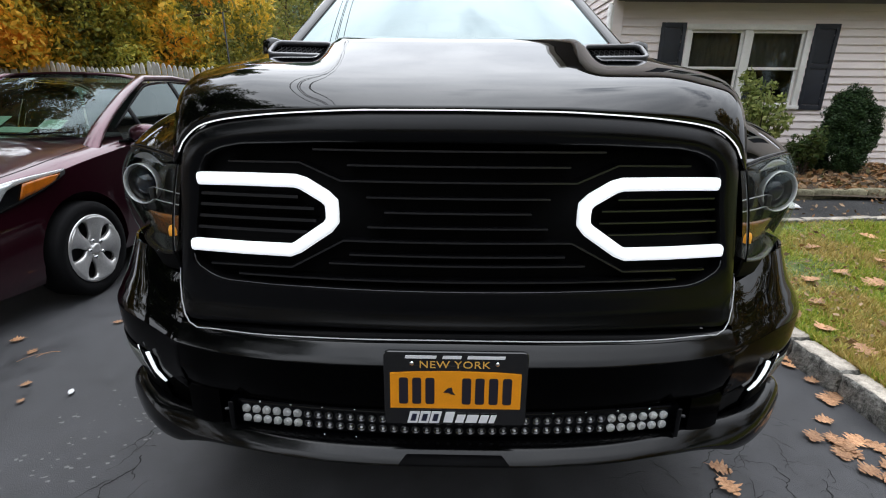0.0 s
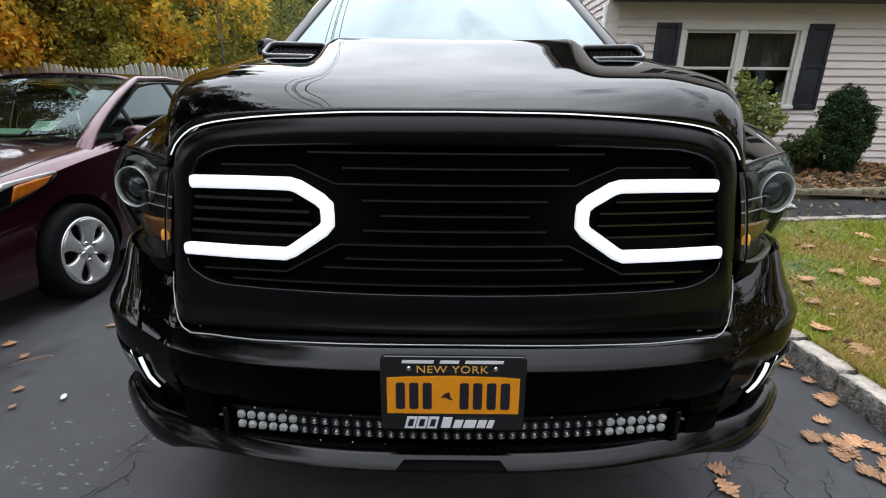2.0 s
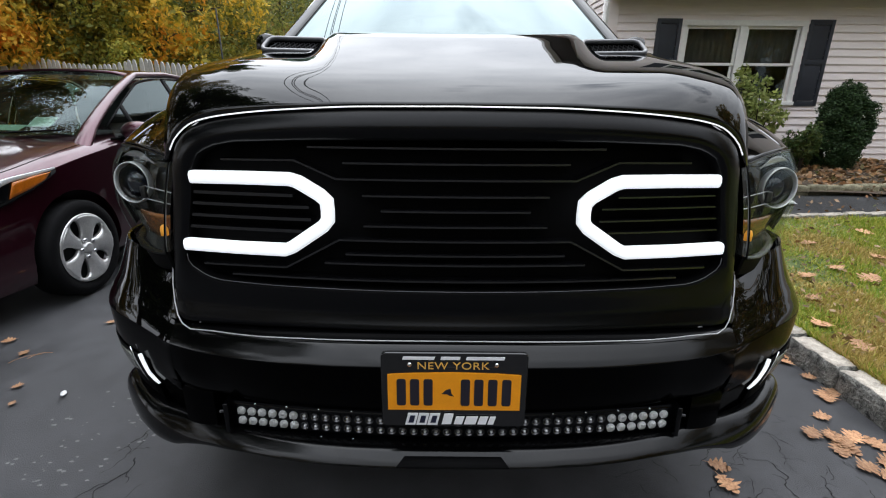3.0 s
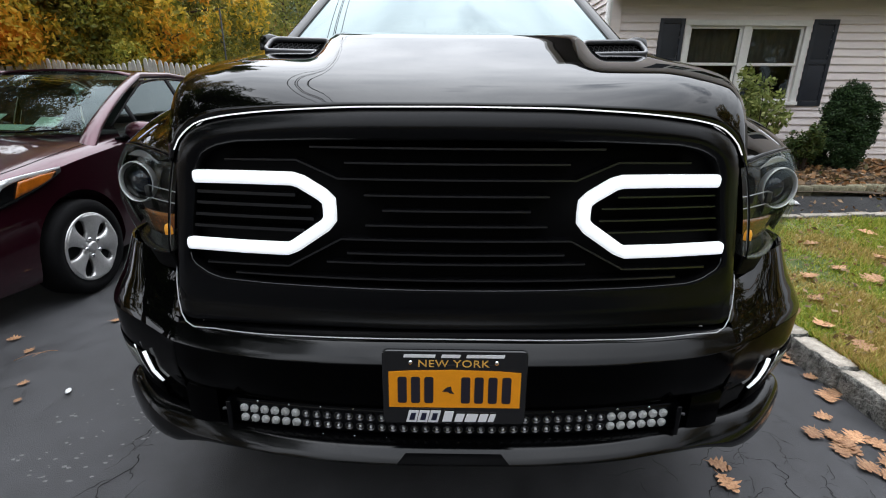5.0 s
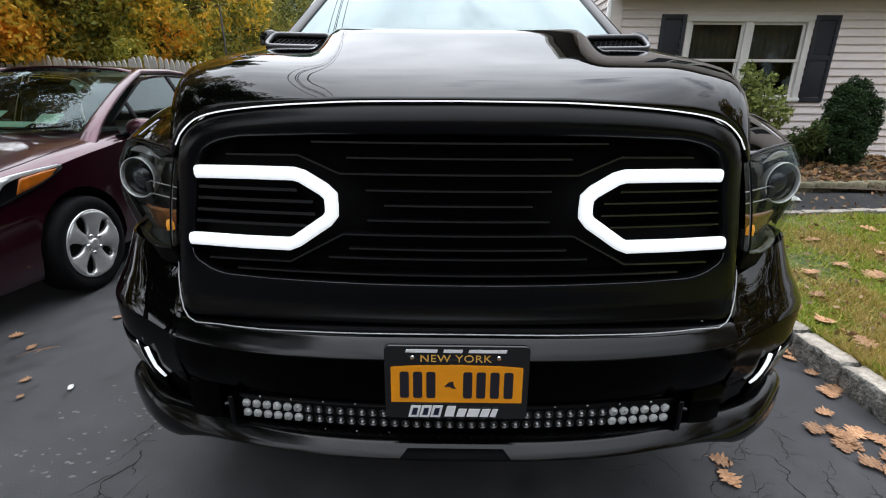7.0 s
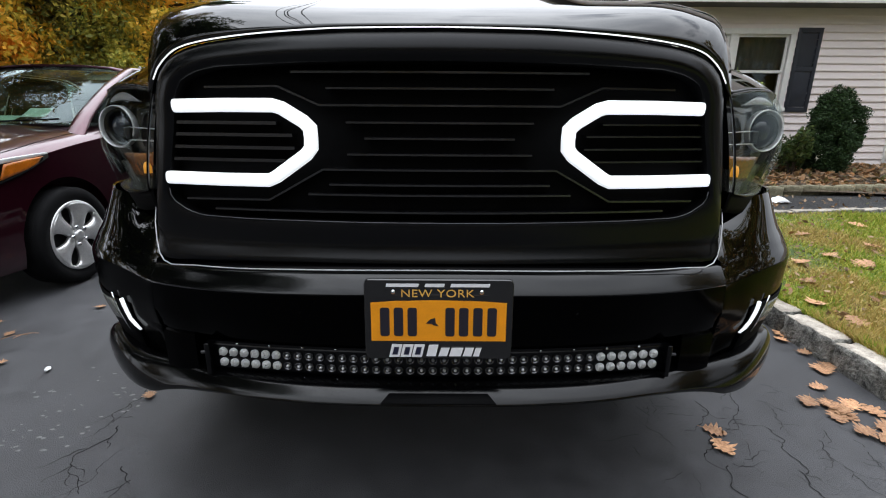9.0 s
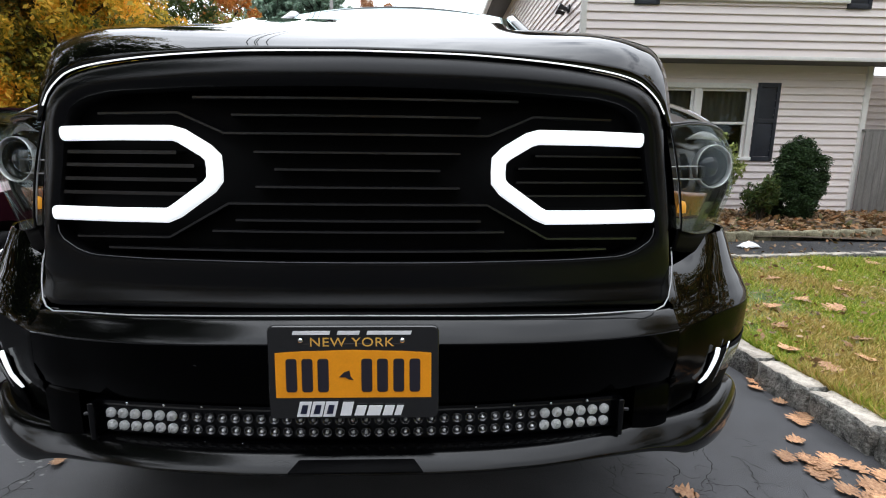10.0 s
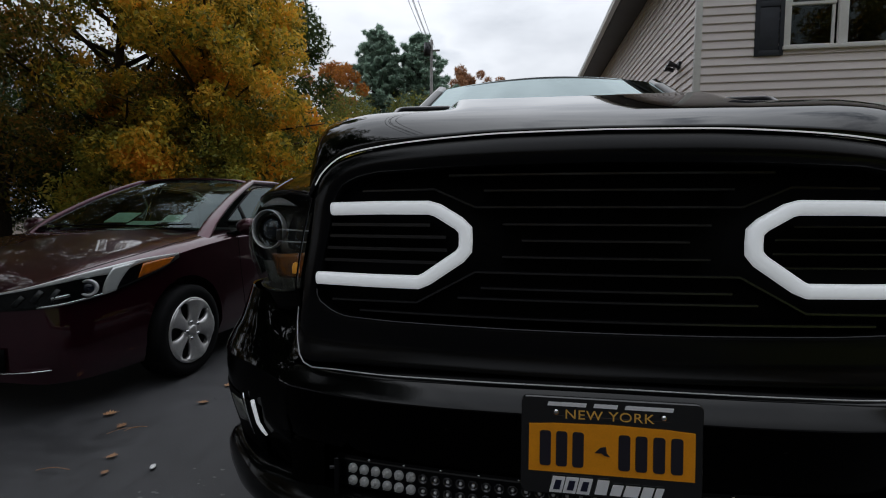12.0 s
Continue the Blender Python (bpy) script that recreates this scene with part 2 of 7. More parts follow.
M = dict(
    paint=material("black_gloss_paint", (0.0007, 0.0007, 0.0008), 0.02, vary=0.2, scale=3, spec=0.5),
    satin=material("satin_black_plastic", (0.0007, 0.0008, 0.0013), 0.24, spec=0.24, vary=0.25, scale=5, bump=0.02, bump_scale=700),
    lip=material("semi_gloss_bumper_plastic", (0.0012, 0.0012, 0.0014), 0.13, vary=0.25, scale=4, spec=0.33, rough_vary=0.03, bump=0.01, bump_scale=500),
    face_black=material("deep_black_bumper_plastic", (0.0005, 0.0005, 0.0006), 0.12, spec=0.03, vary=0.2, scale=6),
    lamp_grey=material("grey_lamp_reflector", (0.22, 0.23, 0.21), 0.25, metal=0.6, vary=0.3, scale=30, bump=0.1, bump_scale=90),
    matte=material("dull_black_plastic", (0.0015, 0.0015, 0.0018), 0.6, spec=0.06, vary=0.3, scale=9, bump=0.05, bump_scale=400),
    slat=material("slat_black_plastic", (0.002, 0.002, 0.0025), 0.22, spec=0.90, vary=0.2, scale=9),
    led=material("lit_white_diffuser", (0.85, 0.87, 0.9), 0.3, emit=0.98, emit_color=(0.90, 0.955, 1.0)),
    strip=material("lit_strip", (0.8, 0.8, 0.82), 0.3, emit=1.15, emit_color=(0.95, 0.97, 1.0)),
    chrome=material("chrome", (0.75, 0.76, 0.78), 0.12, metal=1.0, vary=0.08, scale=30),
    alloy=material("silver_wheel_paint", (0.66, 0.655, 0.65), 0.30, metal=0.7, vary=0.15, scale=14, coat=0.3, bump=0.03, bump_scale=60),
    dark_metal=material("dark_reflector_metal", (0.035, 0.035, 0.038), 0.35, metal=0.4, vary=0.3, scale=20),
    scoop=material("dark_grey_scoop_plastic", (0.075, 0.075, 0.082), 0.30, vary=0.15, scale=12, coat=0.5),
    # pale grey for lines where black edges catch the light
    edge=material("edge_highlight_grey", (0.42, 0.42, 0.43), 0.2, vary=0.1, scale=30, coat=0.6),
    silver=material("silver_lamp_plastic", (0.55, 0.55, 0.57), 0.22, metal=0.3, vary=0.08, scale=30, coat=0.5),
    bright_silver=material("bright_silver_reflector", (0.86, 0.86, 0.88), 0.18, metal=0.35, vary=0.05, scale=30),
    rubber=material("tyre_rubber", (0.0045, 0.0045, 0.005), 0.75, spec=0.12, vary=0.3, scale=12, bump=0.15, bump_scale=120),
    orange=material("orange_reflector", (0.68, 0.17, 0.012), 0.2, vary=0.25, scale=26, bump=0.12, bump_scale=120, coat=0.6),
    amber=material("amber_reflector", (0.24, 0.085, 0.014), 0.2, vary=0.35, scale=26, bump=0.12, bump_scale=120, coat=0.6),
    amber_lit=material("amber_bulb", (0.9, 0.4, 0.05), 0.3, emit=0.39, emit_color=(1.0, 0.42, 0.04)),
    lens=glass("clear_lamp_lens", (0.90, 0.92, 0.90), 1.45, 0.26),
    windscreen=glass("tinted_windscreen", (0.025, 0.032, 0.032), 1.7, 1.45),
    car_glass=glass("car_glass", (0.40, 0.56, 0.46), 1.5, 0.85),
    pane=glass("house_pane", (0.62, 0.62, 0.60), 1.5, 0.85),
    side_glass=glass("dark_side_glass", (0.07, 0.09, 0.085), 1.5, 1.0),
    lamp_black=material("lamp_inner_black", (0.006, 0.006, 0.007), 0.15, vary=0.4, scale=30, spec=0.4),
    projector=material("projector_lens", (0.008, 0.011, 0.022), 0.04, coat=0.2, spec=0.5),
    burgundy=material("burgundy_car_paint", (0.050, 0.005, 0.015), 0.28, metal=0.8, vary=0.12, scale=4, coat=1.0, coat_ior=1.55),
    cabin=material("dark_cabin", (0.02, 0.02, 0.022), 0.8, vary=0.3, scale=6),
    paper=material("paper", (0.75, 0.78, 0.75), 0.7, vary=0.08, scale=20),
    plate_yellow=material("plate_yellow", (0.80, 0.29, 0.005), 0.4, vary=0.06, scale=30),
    plate_navy=material("plate_navy", (0.008, 0.010, 0.03), 0.35, vary=0.15, scale=30),
    plate_gold=material("plate_gold", (0.65, 0.36, 0.07), 0.4),
    plate_ink=material("plate_ink", (0.012, 0.010, 0.018), 0.45),
    mark_white=material("printed_white", (0.72, 0.72, 0.74), 0.45),
    asphalt=material("sealed_asphalt", (0.034, 0.034, 0.037), 0.6, vary=0.28, scale=1.1, bump=0.28, bump_scale=330, rough_vary=0.12, second=(0.062, 0.062, 0.066)),
    old_asphalt=material("walk_asphalt", (0.014, 0.014, 0.015), 0.7, vary=0.35, scale=3, bump=0.6, bump_scale=120, second=(0.032, 0.032, 0.033)),
    crack=material("crack_shadow", (0.004, 0.004, 0.004), 0.9),
    chalk=material("pale_scuff", (0.16, 0.16, 0.16), 0.9, vary=0.3, scale=60),
    soil=material("soil", (0.07, 0.05, 0.032), 0.95, vary=0.45, scale=5, bump=0.6, bump_scale=40),
    lawn=material("lawn_soil", (0.08, 0.13, 0.03), 0.95, vary=0.4, scale=2.5, bump=0.7, bump_scale=60, second=(0.18, 0.20, 0.065)),
    side_stone=material("dark_granite_side", (0.055, 0.052, 0.048), 0.95, vary=0.6, scale=30, bump=1.0, bump_scale=70, second=(0.30, 0.29, 0.26), per_object=0.2),
    mossy=material("mossy_stone", (0.17, 0.15, 0.09), 0.95, vary=0.5, scale=12, bump=0.6, bump_scale=45, second=(0.36, 0.33, 0.22), per_object=0.25),
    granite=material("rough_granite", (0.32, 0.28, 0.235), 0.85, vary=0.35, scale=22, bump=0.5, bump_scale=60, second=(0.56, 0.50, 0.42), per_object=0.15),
    siding=material("vinyl_siding", (0.83, 0.75, 0.725), 0.5, vary=0.05, scale=0.9, bump=0.06, bump_scale=90, per_object=0.02, stretch=(0.3, 1, 4)),
    trim=material("white_trim_paint", (0.78, 0.77, 0.74), 0.45, vary=0.06, scale=3),
    shutter=material("dark_navy_shutter", (0.018, 0.022, 0.032), 0.5, vary=0.2, scale=6),
    # white soffit boards: the shade under them is put into this dark grey
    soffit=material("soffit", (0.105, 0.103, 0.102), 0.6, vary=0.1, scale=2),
    shingle=material("roof_shingle", (0.12, 0.115, 0.11), 0.9, vary=0.4, scale=7, bump=0.4, bump_scale=30),
    curtain=material("net_curtain", (0.34, 0.34, 0.33), 0.9, vary=0.25, scale=3, stretch=(9, 1, 1)),
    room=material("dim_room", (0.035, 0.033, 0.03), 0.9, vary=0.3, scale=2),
    fence_white=material("white_fence_paint", (0.62, 0.60, 0.54), 0.65, vary=0.2, scale=5, bump=0.2, bump_scale=40, per_object=0.1),
    fence_grey=material("weathered_fence", (0.20, 0.19, 0.18), 0.8, vary=0.3, scale=3, bump=0.3, bump_scale=30, stretch=(6, 6, 0.6)),
    bark=material("bark", (0.055, 0.042, 0.032), 0.95, vary=0.5, scale=6, bump=0.8, bump_scale=18, stretch=(2, 2, 0.4)),
    wire=material("wire_black", (0.012, 0.012, 0.012), 0.6),
    pole=material("pole_wood", (0.24, 0.23, 0.22), 0.9, vary=0.3, scale=4),
    dry=material("dry_oak_leaf", (0.45, 0.19, 0.08), 0.6, vary=0.45, scale=7, bump=0.3, bump_scale=80, second=(0.63, 0.36, 0.19), per_object=0.32),
    plastic_white=material("white_plastic_scrap", (0.8, 0.8, 0.8), 0.4, vary=0.1, scale=20),
)
M["grass"] = leaf_material("grass_blades", [(0.15, 0.25, 0.022), (0.25, 0.35, 0.035), (0.37, 0.40, 0.055), (0.52, 0.44, 0.10), (0.16, 0.27, 0.025), (0.46, 0.42, 0.08)], 0.3)
M["autumn"] = leaf_material("autumn_leaves", [(0.07, 0.10, 0.02), (0.20, 0.20, 0.03), (0.44, 0.37, 0.05), (0.74, 0.52, 0.06), (0.90, 0.56, 0.07), (0.95, 0.50, 0.06), (0.92, 0.40, 0.05)], 0.36, 2.0)
M["autumn_dark"] = leaf_material("dark_autumn_leaves", [(0.10, 0.12, 0.025), (0.16, 0.18, 0.03), (0.38, 0.27, 0.05), (0.08, 0.10, 0.022), (0.58, 0.27, 0.05), (0.26, 0.26, 0.05)], 0.35)
M["green"] = leaf_material("green_leaves", [(0.035, 0.07, 0.018), (0.06, 0.10, 0.025), (0.10, 0.12, 0.03), (0.03, 0.05, 0.015)])
M["pine"] = leaf_material("pine_needles", [(0.30, 0.42, 0.32), (0.41, 0.53, 0.43), (0.24, 0.35, 0.27), (0.50, 0.60, 0.50)], 0.78)
M["olive"] = leaf_material("olive_leaves", [(0.09, 0.12, 0.03), (0.20, 0.22, 0.05), (0.32, 0.31, 0.07), (0.07, 0.09, 0.025), (0.40, 0.34, 0.08), (0.16, 0.19, 0.04)], 0.45)
M["straw"] = leaf_material("straw_grass", [(0.56, 0.39, 0.13), (0.42, 0.30, 0.09), (0.32, 0.28, 0.07), (0.62, 0.46, 0.18)], 0.25)
M["rust"] = leaf_material("rust_leaves", [(0.55, 0.20, 0.04), (0.66, 0.29, 0.06), (0.42, 0.16, 0.04), (0.35, 0.20, 0.05)])
M["gold"] = leaf_material("yellow_green_leaves", [(0.30, 0.33, 0.06), (0.48, 0.46, 0.08), (0.64, 0.54, 0.10), (0.20, 0.25, 0.05), (0.72, 0.56, 0.10)], 0.45)
M["brown"] = leaf_material("russet_leaves", [(0.44, 0.25, 0.14), (0.55, 0.30, 0.15), (0.36, 0.21, 0.13), (0.58, 0.29, 0.12)])
M["bush"] = leaf_material("yew_foliage", [(0.012, 0.032, 0.009), (0.022, 0.052, 0.014), (0.04, 0.075, 0.02), (0.008, 0.022, 0.007)], 0.08)
M["shrub"] = leaf_material("shrub_leaves", [(0.12, 0.17, 0.04), (0.26, 0.31, 0.09), (0.42, 0.44, 0.16), (0.08, 0.12, 0.03), (0.34, 0.38, 0.10)])
M["litter"] = leaf_material("leaf_litter", [(0.13, 0.08, 0.04), (0.26, 0.15, 0.07), (0.42, 0.29, 0.18), (0.10, 0.06, 0.03), (0.36, 0.17, 0.07), (0.07, 0.09, 0.025)], 0.1)


# ---- mesh helpers ----
def mesh_of(name, bm, mat, smooth=True):
    me = bpy.data.meshes.new(name)
    bm.normal_update()
    bm.to_mesh(me)
    bm.free()
    me.materials.append(mat)
    if smooth:
        for p in me.polygons:
            p.use_smooth = True
    return me


def facing(bm, way):
    """Turns a sheet so that its faces look along way."""
    bmesh.ops.recalc_face_normals(bm, faces=bm.faces)
    total = Vector((0, 0, 0))
    for f in bm.faces:
        total += f.normal * f.calc_area()
    if total.dot(Vector(way)) < 0:
        bmesh.ops.reverse_faces(bm, faces=bm.faces)
    return bm


def part(name, bm, mat, parent=None, label="", smooth=True, sharp=None):
    me = mesh_of(name, bm, mat, smooth)
    if smooth and sharp:
        me.set_sharp_from_angle(angle=radians(sharp))
    ob = new(name, me)
    if parent:
        ob.parent = parent
    if label:
        ob["label"] = label
    return ob


def thing(name, label, category, group="", at=(0, 0, 0)):
    ob = new(name)
    ob.empty_display_size = 0.1
    ob.location = at
    return tagged(ob, label, category, group)


def grid(fn, us, vs, close_u=False, bm=None):
    """A sheet of quads from fn(u, v)."""
    bm = bm or bmesh.new()
    rows = [[bm.verts.new(fn(u, v)) for v in vs] for u in us]
    pairs = list(zip(rows, rows[1:]))
    if close_u:
        pairs.append((rows[-1], rows[0]))
    for a, b in pairs:
        for i in range(len(vs) - 1):
            bm.faces.new((a[i], b[i], b[i + 1], a[i + 1]))
    return bm


def thick(bm, depth):
    """Gives a sheet thickness, behind its face normals."""
    bmesh.ops.recalc_face_normals(bm, faces=bm.faces)
    geo = bmesh.ops.solidify(bm, geom=bm.faces[:], thickness=depth)
    return bm


def box(c, s, bevel=0.0, bm=None, turn=None):
    own = bmesh.new()
    bmesh.ops.create_cube(own, size=1)
    for v in own.verts:
        v.co = Vector((v.co.x * s[0], v.co.y * s[1], v.co.z * s[2]))
    if bevel:
        bmesh.ops.bevel(own, geom=own.edges[:], offset=bevel, segments=2, affect="EDGES", profile=0.6)
    mt = Matrix.Translation(c) @ (turn or Matrix())
    bmesh.ops.transform(own, matrix=mt, verts=own.verts)
    return merge(bm, own)


def merge(bm, own):
    if bm is None:
        return own
    me = bpy.data.meshes.new("tmp")
    own.to_mesh(me)
    own.free()
    bm.from_mesh(me)
    bpy.data.meshes.remove(me)
    return bm


def cylinder(a, b, r0, r1=None, n=16, bm=None, caps=True):
    own = bmesh.new()
    a, b = Vector(a), Vector(b)
    bmesh.ops.create_cone(own, cap_ends=caps, segments=n, radius1=r0, radius2=r0 if r1 is None else r1, depth=(b - a).length)
    turn = (b - a).to_track_quat("Z", "Y").to_matrix().to_4x4()
    bmesh.ops.transform(own, matrix=Matrix.Translation((a + b) / 2) @ turn, verts=own.verts)
    return merge(bm, own)


def lathe(profile, m, n=28, bm=None):
    """Turns (radius, height) pairs about z, then places them by m."""
    own = grid(lambda u, v: Vector((profile[v][0] * math.cos(u), profile[v][0] * math.sin(u), profile[v][1])),
               [2 * math.pi * i / n for i in range(n)], range(len(profile)), close_u=True)
    bmesh.ops.remove_doubles(own, verts=own.verts, dist=1e-5)
    bmesh.ops.recalc_face_normals(own, faces=own.faces)
    bmesh.ops.transform(own, matrix=m, verts=own.verts)
    return merge(bm, own)


def sweep(path, section, up=(0, 0, 1), closed=False, bm=None, ends=True, widths=None):
    """Draws a closed section of (side, up) pairs along a path."""
    own = bmesh.new()
    path, up = [Vector(p) for p in path], Vector(up)
    rings = []
    for i, p in enumerate(path):
        a = path[i - 1] if i or closed else p
        b = path[(i + 1) % len(path)] if i < len(path) - 1 or closed else p
        t = (b - a).normalized()
        side = t.cross(up).normalized()
        over = side.cross(t).normalized()
        bend = 1.0
        if 0 < i < len(path) - 1:
            d = (p - path[i - 1]).normalized().dot((path[i + 1] - p).normalized())
            bend = 1 / max(0.6, math.sqrt(max(0.05, (1 + d) / 2)))
        wide = widths[i] if widths else 1.0
        rings.append([own.verts.new(p + side * s * bend * wide + over * o) for s, o in section])
    n = len(section)
    for a, b in list(zip(rings, rings[1:])) + ([(rings[-1], rings[0])] if closed else []):
        for k in range(n):
            own.faces.new((a[k], a[(k + 1) % n], b[(k + 1) % n], b[k]))
    if ends and not closed:
        own.faces.new(rings[0][::-1])
        own.faces.new(rings[-1])
    bmesh.ops.recalc_face_normals(own, faces=own.faces)
    return merge(bm, own)


def round_section(w, h, n=12, power=2.0):
    out = []
    for i in range(n):
        a = 2 * math.pi * i / n
        c, s = math.cos(a), math.sin(a)
        out.append((w / 2 * math.copysign(abs(c) ** (2 / power), c), h / 2 * math.copysign(abs(s) ** (2 / power), s)))
    return out


def outline(points, depth, m, bm=None, bevel=0.0):
    """A flat shape of (x, y) pairs, extruded along z by depth and placed by m."""
    own = bmesh.new()
    f = own.faces.new([own.verts.new((x, y, 0)) for x, y in points])
    top = bmesh.ops.extrude_face_region(own, geom=[f])
    bmesh.ops.translate(own, vec=(0, 0, depth), verts=[v for v in top["geom"] if isinstance(v, bmesh.types.BMVert)])
    bmesh.ops.recalc_face_normals(own, faces=own.faces)
    if bevel:
        bmesh.ops.bevel(own, geom=own.edges[:], offset=bevel, segments=1, affect="EDGES")
    bmesh.ops.triangulate(own, faces=[f for f in own.faces if len(f.verts) > 4])
    bmesh.ops.transform(own, matrix=m, verts=own.verts)
    if m.determinant() < 0:
        bmesh.ops.reverse_faces(own, faces=own.faces)
    return merge(bm, own)


def carve(ob, cutters):
    """Cuts shapes out of a mesh for good."""
    made = []
    for bm in cutters:
        me = bpy.data.meshes.new("cutter")
        bm.to_mesh(me)
        bm.free()
        c = new("cutter", me)
        made.append(c)
        mod = ob.modifiers.new("cut", "BOOLEAN")
        mod.operation, mod.object, mod.solver = "DIFFERENCE", c, "EXACT"
    bpy.context.view_layer.update()
    dg = bpy.context.evaluated_depsgraph_get()
    me = bpy.data.meshes.new_from_object(ob.evaluated_get(dg))
    ob.modifiers.clear()
    ob.data = me
    for c in made:
        bpy.data.objects.remove(c)
    me.set_sharp_from_angle(angle=radians(35))
    return ob


def spread(a, b, n):
    return [a + (b - a) * i / (n - 1) for i in range(n)]


def interp(v, table):
    """A smooth curve through (place, value) pairs, with no overshoot."""
    n = len(table)
    if v <= table[0][0]:
        return table[0][1]
    if v >= table[-1][0]:
        return table[-1][1]
    i = 0
    while table[i + 1][0] < v:
        i += 1
    def rise(k):
        return (table[k + 1][1] - table[k][1]) / (table[k + 1][0] - table[k][0])
    def slope(k):
        if k == 0:
            return rise(0)
        if k == n - 1:
            return rise(n - 2)
        a, b = rise(k - 1), rise(k)
        return 0.0 if a * b <= 0 else 2 * a * b / (a + b)
    (x0, y0), (x1, y1) = table[i][:2], table[i + 1][:2]
    h = x1 - x0
    t = (v - x0) / h
    return ((2 * t ** 3 - 3 * t ** 2 + 1) * y0 + (t ** 3 - 2 * t ** 2 + t) * h * slope(i)
            + (3 * t ** 2 - 2 * t ** 3) * y1 + (t ** 3 - t ** 2) * h * slope(i + 1))


def smooth(a, b, v):
    t = min(1, max(0, (v - a) / (b - a)))
    return t * t * (3 - 2 * t)


def rounded(w, h, r, n=5):
    pts = []
    for cx, cy, a0 in ((w / 2 - r, h / 2 - r, 0), (-w / 2 + r, h / 2 - r, 90), (-w / 2 + r, -h / 2 + r, 180), (w / 2 - r, -h / 2 + r, 270)):
        for i in range(n + 1):
            a = radians(a0 + 90 * i / n)
            pts.append((cx + r * math.cos(a), cy + r * math.sin(a)))
    return pts


FACE = Matrix(((1, 0, 0, 0), (0, 0, 1, 0), (0, 1, 0, 0), (0, 0, 0, 1)))  # x, y of a flat shape become x, z; its depth runs along +y


# ---- ground, drive, lawn, walk ----
def ground_sheet():
    """One sheet out to the horizon, with soil colours."""
    bm = bmesh.new()
    xs = [-600, -120, -40, -20, -10, -5, 0, 5, 10, 20, 40, 120, 600]
    grid(lambda x, y: Vector((x, y, -0.03)), xs, xs, bm=bm)
    return tagged(part("ground", bm, M["soil"], smooth=False), "brown and green soil reaching far off", "ground", kind="structure")


def lawn_z(x, y):
    return 0.105 + 0.02 * smooth(2.0, 4.0, x) + 0.035 * smooth(1.0, 3.6, y) + 0.008 * math.sin(x * 3.1) * math.cos(y * 2.3)


